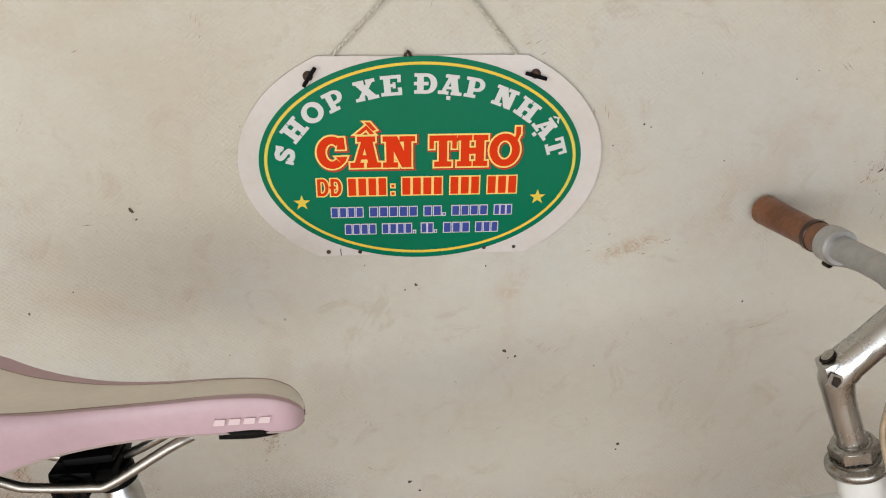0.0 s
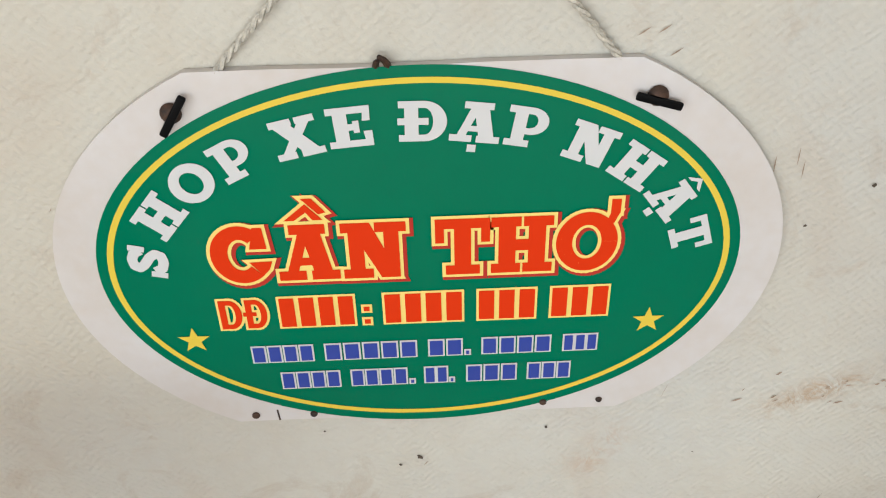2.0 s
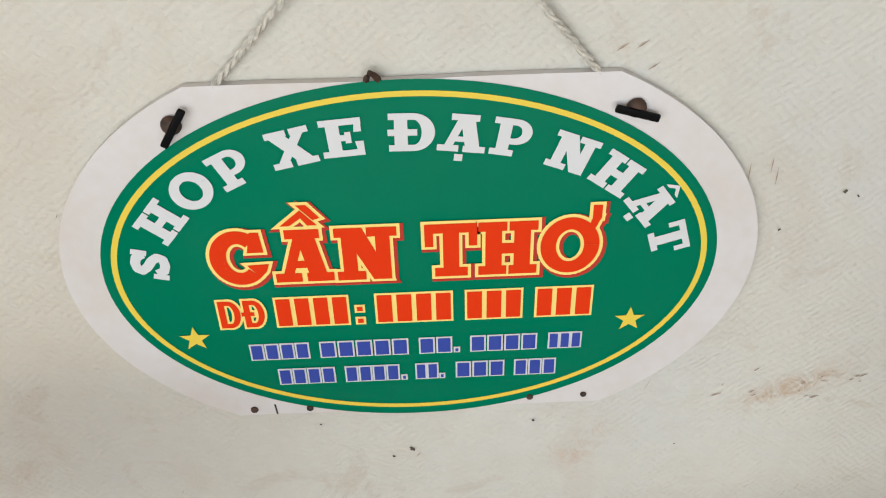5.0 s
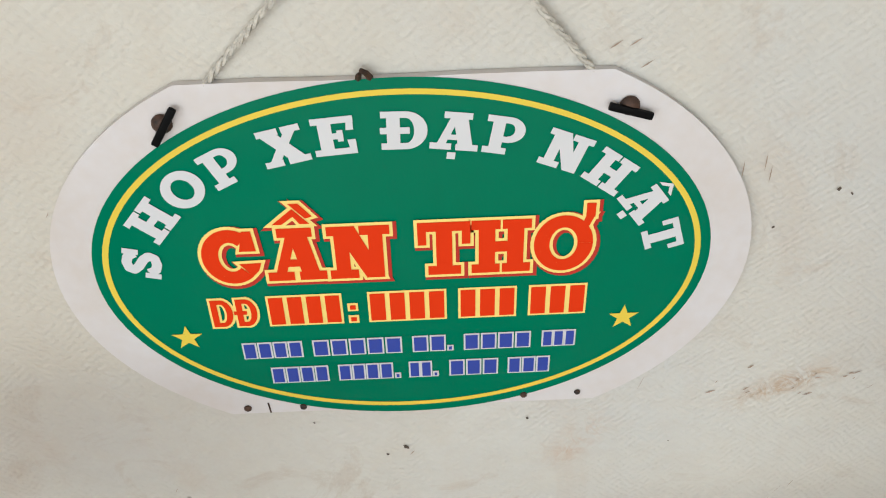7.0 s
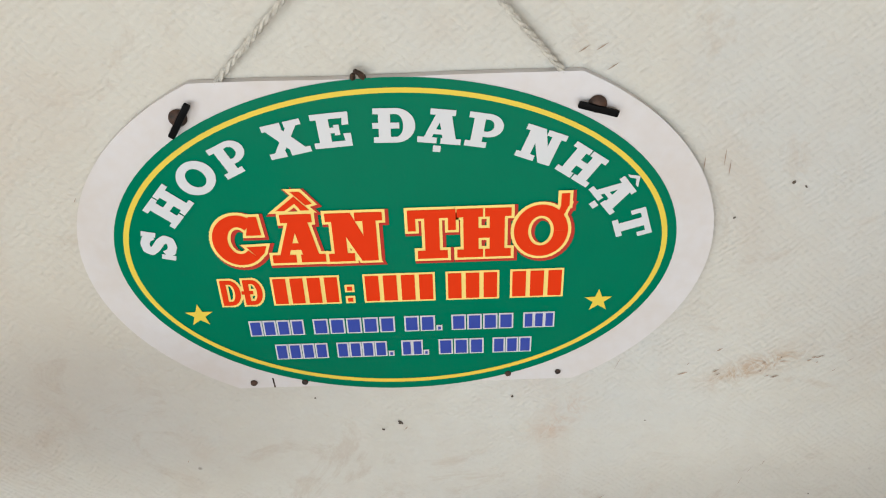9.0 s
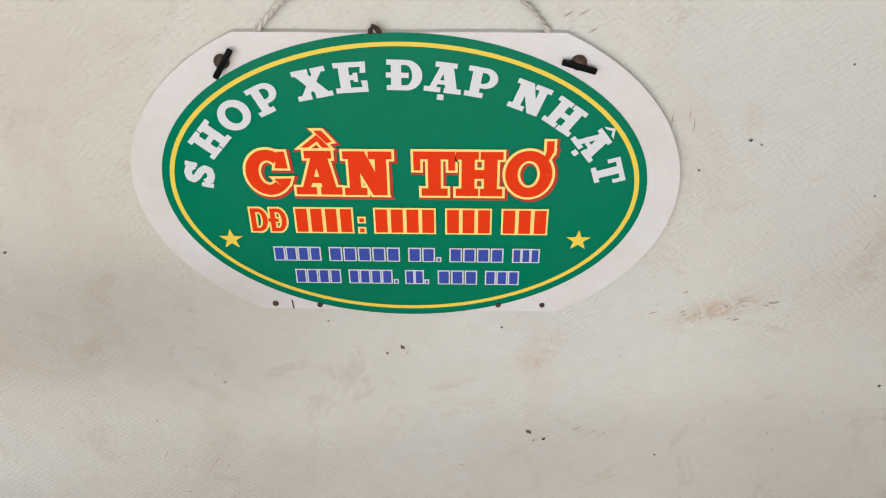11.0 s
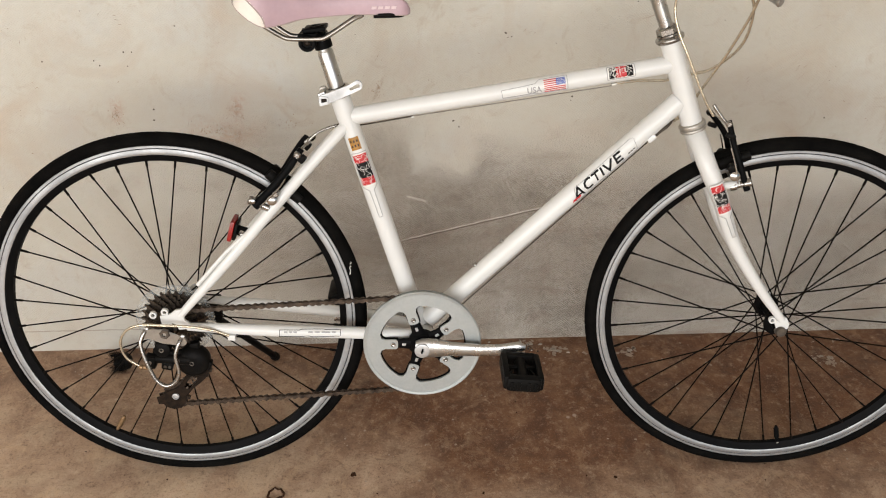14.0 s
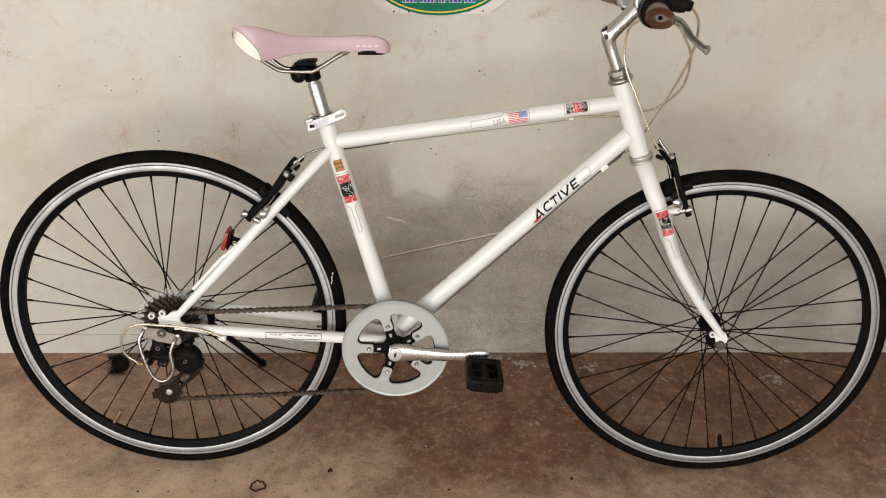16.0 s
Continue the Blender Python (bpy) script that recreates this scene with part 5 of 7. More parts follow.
    rows = [section(*f) for f in fine]
    shell, cream = Shape(), Shape()
    nk = 97
    verts = [v for r in rows for v in r]
    pink_f, cream_f = [], []
    for i in range(len(rows) - 1):
        u = fine[i][0]
        for k in range(nk - 1):
            t = abs((k + 0.5) - 48) / 48
            face = (i * nk + k, i * nk + k + 1, (i + 1) * nk + k + 1, (i + 1) * nk + k)
            # cream: a band down the middle, and the corners of the tail
            low = max(0.0, (t - 0.66) / 0.34)
            tail = t > 0.66 and u < tail_line(low)
            if t < 0.47 or tail:
                cream_f.append(face)
            else:
                pink_f.append(face)
    shell.add(verts, pink_f)
    cream.add(verts, cream_f)
    # close the tail and the underside
    under = Shape().add([v for r in rows for v in (r[0] + D(0, 0.004, 0), r[-1] + D(0, 0.004, 0))], [(2 * i, 2 * i + 2, 2 * i + 3, 2 * i + 1) for i in range(len(rows) - 1)])
    cream.add(list(rows[0]), [tuple(range(nk))])
    twist = Matrix.Translation(P(0.27, 0.85)) @ Matrix.Rotation(radians(5), 4, "Z") @ Matrix.Rotation(radians(-4.5), 4, "X") @ Matrix.Translation(-P(0.27, 0.85))
    for some in (shell, cream, under):
        some.v = [twist @ v for v in some.v]
    rows = [[twist @ v for v in r] for r in rows]
    sad = part("saddle", shell, PINK, bike, "pink and cream vinyl saddle")
    part("saddle_top", cream, CREAM, sad, "cream vinyl saddle panels")
    part("saddle_base", under, PLASTIC, sad, "black plastic saddle base")
    part("nose_trim", Shape().tube(smooth_path([twist @ P(0.370, 0.8625, 0.016), twist @ P(0.395, 0.8625, 0.0165), twist @ P(0.413, 0.863, 0.010), twist @ P(0.418, 0.864, 0.0)], 5), 0.0048, 10), PLASTIC, sad)
    for s in (1, -1):
        pts = smooth_path([P(0.352, 0.864, 0.010 * s), P(0.337, 0.858, 0.016 * s), P(0.296, 0.8325, 0.022 * s), P(0.280, 0.829, 0.022 * s), P(0.240, 0.829, 0.022 * s), P(0.226, 0.832, 0.023 * s), P(0.205, 0.845, 0.028 * s), P(0.190, 0.856, 0.030 * s)], 5)
        part("saddle_rail", Shape().tube(pts, 0.0036, 10), STEEL, sad, "bent steel saddle rail")
    for side in (0, nk - 1):
        part("piping", Shape().tube([r[side] for r in rows[2:-2]], 0.0008, 6), SEAM, sad)
    for sgn in (1, -1):
        pts = []
        for q in range(64, 97, 2):
            tt = 0.66 + 0.34 * (q - 64) / 32
            ub = tail_line(max(0.0, (tt - 0.66) / 0.34))
            i = min(range(len(fine)), key=lambda w: abs(fine[w][0] - ub))
            pts.append(rows[i][48 + sgn * int(round(tt * 48))])
        part("tail_seam", Shape().tube(smooth_path(pts[::3] + [pts[-1]], 4), 0.0011, 6), SEAM, sad)
    for k in (25, 71):
        part("seam", Shape().tube([r[k] + D(0, 0.0002) for r in rows[1:-6]], 0.0004, 5), SEAM, sad)
    cl = Shape().tube([top - d * 0.0150, top - d * 0.0142, top - d * 0.0030, top], [0.0126, 0.0146, 0.0150, 0.0138], 24)
    cl.block(Matrix.Translation(D(0.2640, 0.8372)) @ pose(0, 0, 0, 0, -3, 0), (0.044, 0.046, 0.010), 0.003)
    clamp = part("saddle_clamp", cl, BLACK_METAL, bike, "black steel saddle clamp")
    upper = Shape().block(Matrix.Translation(D(0.2690, 0.8490)) @ pose(0, 0, 0, 0, -8, 0), (0.036, 0.044, 0.0065), 0.0025)
    upper.tube([D(0.2700, 0.8380), D(0.2685, 0.8545)], [0.0070, 0.0062], 14)
    part("clamp_plate", upper, BLACK_METAL, clamp)
    part("clamp_washer", Shape().lathe(D(0.2706, 0.8522), D(-0.15, 1.0), [(0, 0.0065), (0, 0.0125), (0.0018, 0.0120), (0.0018, 0.0065)], 24, closed=True), GREASE, clamp, "greasy curved washer")
    for s in (1, -1):
        cup = Shape().lathe(D(0.2582, 0.8308, 0.014 * s), SIDE * s, [(0, 0.0100), (0.002, 0.0134), (0.016, 0.0138), (0.0195, 0.0122), (0.0200, 0.0088), (0.0172, 0.0066), (0.0172, 0.0030)], 28)
        cup.block(Matrix.Translation(D(0.2590, 0.8400, 0.0235 * s)) @ pose(0, 0, 0, 0, -3, 0), (0.0300, 0.0150, 0.0095), 0.002)
        part("clamp_cup", cup, BLACK_METAL, clamp, "round black clamp cup")
        part("clamp_bolt", Shape().lathe(D(0.2582, 0.8308, 0.0305 * s), SIDE * s, [(0, 0.0050), (0.0022, 0.0050), (0.0030, 0.0040), (0.0014, 0.0026)], 6), GREASE, clamp, smooth=False)
    # the saddle sits a little to the drive side
    sad.location = D(-0.001, 0.005, 0.017)


def build_brakes():
    # rear: arms on the seat stays; front: arms on the fork
    def arm(pts, r0, r1, s, move):
        path = smooth_path(pts, 6)
        n = len(path) - 1
        ob = part("brake_arm", Shape().tube(path, [r0 + (r1 - r0) * k / n for k in range(n + 1)], 12, 0.8), BLACK_METAL, bike, "black linear-pull brake arm", move=move)
        return ob

    def stud(name, a, b, r, mat, parent, label, move, seg=16):
        """A turned stud from a to b with a collar at each end."""
        d = (b - a)
        h = d.length
        part(name, Shape().lathe(a, d, [(0, r * 0.6), (h * 0.04, r), (h * 0.30, r), (h * 0.34, r * 0.72), (h * 0.62, r * 0.72), (h * 0.66, r * 0.95), (h * 0.94, r * 0.95), (h, r * 0.5)], seg), mat, parent, label, move=move)

    for s in (1, -1):
        # rear
        ob = arm([P(0.159, 0.555, 0.050 * s), P(0.165, 0.560, 0.050 * s), P(0.191, 0.586, 0.046 * s), D(0.2207, 0.6319, 0.042 * s), D(0.2330, 0.6500, 0.038 * s), D(0.2415, 0.6610, 0.035 * s)], 0.0080, 0.0054, s, None)
        stud("pivot_bolt", P(0.148, 0.5655, 0.046 * s), P(0.184, 0.549, 0.046 * s), 0.0072, CHROME, ob, "chrome pivot bolt", None)
        part("pivot_knob", Shape().lathe(P(0.1575, 0.5655, 0.054 * s), SIDE * s, [(0, 0.002), (0.001, 0.0048), (0.004, 0.0048), (0.0055, 0.002)], 14), CHROME, ob)
        part("return_spring", Shape().tube(smooth_path([P(0.170, 0.556, 0.056 * s), P(0.186, 0.571, 0.058 * s), P(0.204, 0.588, 0.054 * s), P(0.214, 0.602, 0.049 * s)], 5), 0.0013, 6), CHROME, ob, "bright return spring")
        stud("pad_bolt", P(0.1900, 0.5660, 0.020 * s), P(0.1900, 0.5660, 0.058 * s), 0.0088, CHROME, ob, "chrome brake pad bolt", None)
        part("pad_nut", Shape().lathe(P(0.1965, 0.5765, 0.048 * s), SIDE * s, [(0, 0.0058), (0.006, 0.0058), (0.007, 0.004)], 6), CHROME, ob, smooth=False)
        part("clamp_bolt", Shape().lathe(D(0.2348, 0.6530, 0.038 * s), SIDE * s, [(0, 0.0035), (0.001, 0.0058), (0.008, 0.0058), (0.010, 0.0035)], 14), CHROME, ob, "chrome cable clamp bolt")
        part("adjuster_boss", Shape().block(Matrix.Translation(D(0.2420, 0.6440, 0.036 * s)) @ pose(0, 0, 0, 0, -50, 0), (0.014, 0.012, 0.010), 0.003), PLASTIC, ob)
        t = Vector((-0.72, 0, 0.69))
        c = P(0.2085, 0.577, 0.0185 * s)
        part("brake_pad", Shape().tube([c + t * 0.040, c + t * 0.038, c, c - t * 0.032], [0.006, 0.0095, 0.0095, 0.008], 10, 0.7), PLASTIC, ob, "black rubber brake pad")
        # front
        far = s < 0
        ob = arm([P(1.000, 0.584, 0.050 * s), P(0.995, 0.596, 0.049 * s), P(0.9835, 0.628, 0.046 * s), P(0.9715, 0.660, 0.040 * s), P(0.9410 if far else 0.9600, 0.699, 0.034 * s)], 0.0056, 0.0046, s, STEER)
        stud("pivot_bolt", P(0.970, 0.588, 0.047 * s), P(1.006, 0.598, 0.047 * s), 0.0076, CHROME, ob, "chrome pivot bolt", STEER)
        stud("pad_bolt", P(0.9765, 0.6085, 0.018 * s), P(0.9765, 0.6085, 0.056 * s), 0.0088, CHROME, ob, "chrome brake pad bolt", STEER)
        part("pad_washer", Shape().lathe(P(0.972, 0.621, 0.040 * s), SIDE * s, [(0, 0.008), (0.010, 0.008), (0.012, 0.005)], 14), PLASTIC, ob, move=STEER)
        part("return_spring", Shape().tube(smooth_path([P(0.982, 0.596, 0.056 * s), P(0.976, 0.624, 0.053 * s), P(0.966, 0.656, 0.045 * s)], 5), 0.0013, 6), CHROME, ob, "bright return spring", move=STEER)
        part("adjuster_boss", Shape().block(Matrix.Translation(P(0.949 if far else 0.965, 0.674, 0.038 * s)) @ pose(0, 0, 0, 0, 18, 0), (0.016, 0.010, 0.008), 0.003), PLASTIC, ob, move=STEER)
        part("clamp_bolt", Shape().lathe(P(0.9425 if far else 0.9585, 0.695, 0.037 * s), SIDE * s, [(0, 0.003), (0.001, 0.0052), (0.007, 0.0052), (0.009, 0.003)], 14), PLASTIC if far else CHROME, ob, move=STEER)
        c = P(0.985, 0.6285, 0.0170 * s)
        t = Vector((0.92, 0, 0.38))
        part("brake_pad", Shape().tube([c + t * 0.022, c, c - t * 0.030, c - t * 0.032], [0.0085, 0.0095, 0.0095, 0.007], 10, 0.7), PLASTIC, ob, "black rubber brake pad", move=STEER)
    part("brake_noodle", Shape().tube(smooth_path([P(0.9330, 0.7240, 0.031), P(0.9420, 0.7115, 0.032), P(0.9538, 0.6975, 0.033), P(0.9615, 0.6925, 0.033)], 5), 0.0031, 10), CHROME, bike, "chrome brake noodle", move=STEER)
    part("brake_wire", Shape().tube([P(0.960, 0.694, 0.034), P(0.941, 0.697, -0.036)], 0.001, 6), STEEL, bike, move=STEER)
    noodle = part("brake_noodle", Shape().tube(smooth_path([D(0.2400, 0.6580, 0.030), D(0.2470, 0.6630, 0.010), D(0.2580, 0.6745, 0.006), D(0.2730, 0.6835, 0.003), D(0.2960, 0.6910, 0.000)], 6), 0.0024, 10), CHROME, bike, "thin chrome brake noodle")
    part("noodle_block", Shape().block(Matrix.Translation(D(0.2475, 0.6630, 0.002)) @ pose(0, 0, 0, 0, -40, 0), (0.0095, 0.010, 0.0085), 0.002), CHROME, noodle, "bright cable block")
    part("cable_boot", Shape().tube([D(0.2490, 0.6635, -0.004), D(0.2515, 0.6625, -0.018), D(0.2535, 0.6600, -0.034)], [0.0034, 0.0046, 0.0036], 12), RUBBER, noodle, "black rubber cable boot")


def build_stand():
    s = Shape()
    top = P(0.034, 0.294, -0.069)
    inv = bike.matrix_world.inverted()
    foot = inv @ Vector((-0.2415, -0.0500, 0.006))
    s.block(Matrix.Translation(top + D(0.0, 0.020, 0.002)), (0.036, 0.016, 0.050), 0.004)
    st = part("kickstand", Shape().tube([top, top + (foot - top) * 0.96, foot], [0.0075, 0.0075, 0.0075], 12), BLACK_METAL, bike, "black steel kickstand, folded out")
    part("stand_bracket", s, BLACK_METAL, st)
    part("stand_foot", Shape().lathe(foot, top - foot, [(-0.004, 0.006), (-0.002, 0.010), (0.010, 0.010), (0.014, 0.008)], 14), PLASTIC, st, "rubber kickstand foot")


def build_reflector():
    m = Matrix.Translation(P(0.1135, 0.5085, 0.03)) @ pose(0, 0, 0, 0, 16, 0)
    r = part("rear_reflector", Shape().block(m @ pose(-0.001, 0, 0), (0.008, 0.040, 0.037), 0.003), RED_LENS, bike, "dark red plastic rear reflector")
    part("reflector_back", Shape().block(m @ pose(0.006, 0, 0), (0.005, 0.034, 0.031), 0.002), PLASTIC, r)
    part("reflector_bracket", Shape().tube([P(0.119, 0.506, 0.03), P(0.130, 0.503, 0.034), P(0.141, 0.502, 0.036), P(0.150, 0.504, 0.040)], [0.009, 0.0095, 0.0085, 0.004], 14, 0.8), PLASTIC, r, "black bracket")
    part("reflector_bolt", Shape().lathe(P(0.1305, 0.5025, 0.041), SIDE, [(0, 0.0058), (0.002, 0.0058), (0.0032, 0.004), (0.002, 0.002)], 14), CHROME, r, "bright bolt")


FRAME = build_frame()
FORK = build_fork()
build_headset()
REAR = build_wheel("rear_wheel", REAR_HUB, None, True)
TURNED = Matrix.Translation(FRONT_HUB) @ Matrix.Rotation(radians(-5.0), 4, HEAD_TOP - HEAD_BOTTOM) @ Matrix.Translation(-FRONT_HUB)
FRONT = build_wheel("front_wheel", FRONT_HUB, TURNED, False)
build_drivetrain()
BAR = build_cockpit()
build_saddle()
build_brakes()
build_stand()
build_reflector()


# ---- lettering ----
def glyphs(text, size, bold=0.0, wide=1.0, slant=0.0):
    """The outline of a text in the built-in font, as flat vertices and faces about its own centre, and its width."""
    cu = bpy.data.curves.new("letters", "FONT")
    cu.body, cu.size, cu.offset, cu.shear = text, size, bold, slant
    cu.align_x, cu.resolution_u = "CENTER", 4
    ob = new("letters", cu)
    bpy.context.view_layer.update()
    me = bpy.data.meshes.new_from_object(ob.evaluated_get(bpy.context.evaluated_depsgraph_get()))
    vs = [Vector((v.co.x * wide, v.co.y, 0)) for v in me.vertices]
    fs = [tuple(f.vertices) for f in me.polygons]
    bpy.data.objects.remove(ob)
    bpy.data.meshes.remove(me)
    return vs, fs


def rect(x0, y0, x1, y1):
    return [(x0, y0), (x1, y0), (x1, y1), (x0, y1)]


def bow(cx, cy, rx, ry, ix, iy, a0, a1, n):
    """A curved stroke between two ellipses, as short convex pieces."""
    o, i = arc(cx, cy, rx, ry, a0, a1, n), arc(cx, cy, ix, iy, a0, a1, n)
    return [[i[k], o[k], o[k + 1], i[k + 1]] for k in range(n)]


def stroke_path(pts, w):
    """A stroke of that width along points, as convex pieces with round joints."""
    out = []
    for (x0, y0), (x1, y1) in zip(pts[:-1], pts[1:]):
        h = math.hypot(x1 - x0, y1 - y0)
        nx, ny = -(y1 - y0) / h * w / 2, (x1 - x0) / h * w / 2
        out.append([(x0 - nx, y0 - ny), (x1 - nx, y1 - ny), (x1 + nx, y1 + ny), (x0 + nx, y0 + ny)])
    return out + [arc(x, y, w / 2, w / 2, 0, 360, 12)[:-1] for x, y in pts[1:-1]]


def slab_letter(ch):
    """A heavy slab-serif capital one unit high: its width and its convex pieces."""
    if ch == "H":
        return 1.08, [rect(0.13, 0, 0.43, 1), rect(0.65, 0, 0.95, 1), rect(0.3, 0.40, 0.8, 0.60), *(rect(x, y, x + 0.52, y + 0.17) for x in (0, 0.56) for y in (0, 0.83))]
    if ch == "O":
        return 1.10, bow(0.55, 0.5, 0.55, 0.52, 0.26, 0.30, 0, 360, 40)
    if ch == "P":
        return 0.98, [rect(0.15, 0, 0.46, 1), rect(0, 0, 0.60, 0.17), rect(0, 0.83, 0.58, 1), rect(0.4, 0.32, 0.58, 0.48), *bow(0.56, 0.66, 0.42, 0.34, 0.16, 0.17, -90, 90, 18)]
    if ch == "X":
        return 1.10, [[(0.06, 0.9), (0.62, 0.1), (1.02, 0.1), (0.46, 0.9)], [(0.10, 0.1), (0.36, 0.1), (0.98, 0.9), (0.70, 0.9)], rect(0, 0, 0.44, 0.17), rect(0.56, 0, 1.10, 0.17), rect(0.02, 0.83, 0.54, 1), rect(0.62, 0.83, 1.06, 1)]
    if ch == "E":
        return 1.0, [rect(0.15, 0, 0.47, 1), rect(0, 0, 1, 0.17), rect(0, 0.83, 1, 1), [(0.80, 0.63), (0.98, 0.63), (1.0, 1.0), (0.84, 0.9)], [(0.84, 0.1), (1.0, 0), (1.0, 0.38), (0.80, 0.38)], rect(0.4, 0.42, 0.72, 0.58), rect(0.58, 0.35, 0.72, 0.65)]
    if ch == "D":
        return 1.12, [rect(0.14, 0, 0.46, 1), rect(0, 0, 0.62, 0.17), rect(0, 0.83, 0.62, 1), *bow(0.60, 0.5, 0.52, 0.5, 0.20, 0.33, -90, 90, 22)]
    if ch == "A":
        return 1.12, [[(0.14, 0.1), (0.34, 0.1), (0.66, 0.95), (0.46, 0.95)], [(0.66, 0.1), (1.0, 0.1), (0.80, 0.95), (0.46, 0.95)], rect(0.27, 0.83, 0.92, 1), rect(0, 0, 0.50, 0.17), rect(0.60, 0, 1.12, 0.17), rect(0.28, 0.27, 0.84, 0.41)]
    if ch == "N":
        return 1.12, [rect(0.12, 0, 0.38, 1), [(0.12, 1), (0.66, 0), (0.99, 0), (0.50, 1)], rect(0.73, 0, 0.99, 1), rect(0, 0, 0.52, 0.17), rect(0, 0.83, 0.34, 1), rect(0.58, 0.83, 1.12, 1)]
    if ch == "T":
        return 1.04, [rect(0.36, 0, 0.68, 1), rect(0.19, 0, 0.85, 0.17), rect(0, 0.83, 1.04, 1), rect(0, 0.58, 0.17, 1), rect(0.87, 0.58, 1.04, 1)]
    if ch == "C":
        return 1.04, [*bow(0.52, 0.5, 0.52, 0.52, 0.22, 0.28, 48, 312, 34), [(0.68, 0.60), (0.98, 0.60), (0.94, 0.98), (0.78, 0.98)], [(0.64, 0.36), (0.86, 0.11), (0.98, 0.22), (1.04, 0.37)]]
    return 0.86, [*stroke_path([(0.72, 0.70), (0.60, 0.85), (0.42, 0.88), (0.24, 0.81), (0.20, 0.68), (0.32, 0.57), (0.56, 0.46), (0.68, 0.34), (0.64, 0.19), (0.46, 0.12), (0.28, 0.14), (0.16, 0.30)], 0.25),
                  rect(0.68, 0.60, 0.84, 1.0), rect(0.0, 0.0, 0.16, 0.40)]


def grown(poly, r):
    """A convex outline moved outwards by r."""
    n = len(poly)
    if sum(poly[k - 1][0] * poly[k][1] - poly[k][0] * poly[k - 1][1] for k in range(n)) < 0:
        poly = poly[::-1]
    lines = []
    for k in range(n):
        (x0, y0), (x1, y1) = poly[k], poly[(k + 1) % n]
        h = math.hypot(x1 - x0, y1 - y0)
        if h > 1e-7:
            nx, ny = (y1 - y0) / h, -(x1 - x0) / h
            lines.append((nx, ny, nx * x0 + ny * y0 + r))
    out = []
    for k, (a, b, c) in enumerate(lines):
        d, e, f = lines[k - 1]
        det = d * b - a * e
        if abs(det) > 1e-4:
            out.append(((f * b - c * e) / det, (d * c - a * f) / det))
    return out


def printed(polys, m, r=0.0):
    """Flat print of convex pieces, each grown by r and in a layer of its own a hair above the last."""
    s = Shape()
    for k, poly in enumerate(polys):
        poly = grown(poly, r)
        s.add([m @ Vector((x, y, 0.0000015 * k)) for x, y in poly], [tuple(range(len(poly)))])
    return s


def fitted(ch, w, h, extra=()):
    """The pieces of a letter drawn w wide and h high about its centre, in metres, with its accents."""
    wide, polys = slab_letter(ch)
    return [[((x / wide - 0.5) * w, (y - 0.5) * h) for x, y in poly] for poly in polys] + list(extra)


def star(r, n=5):
    pts = [((r if k % 2 == 0 else r * 0.40) * math.sin(math.pi * k / n), (r if k % 2 == 0 else r * 0.40) * math.cos(math.pi * k / n)) for k in range(2 * n)]
    return [[(0, 0), pts[k - 1], pts[k], pts[(k + 1) % (2 * n)]] for k in range(0, 2 * n, 2)]


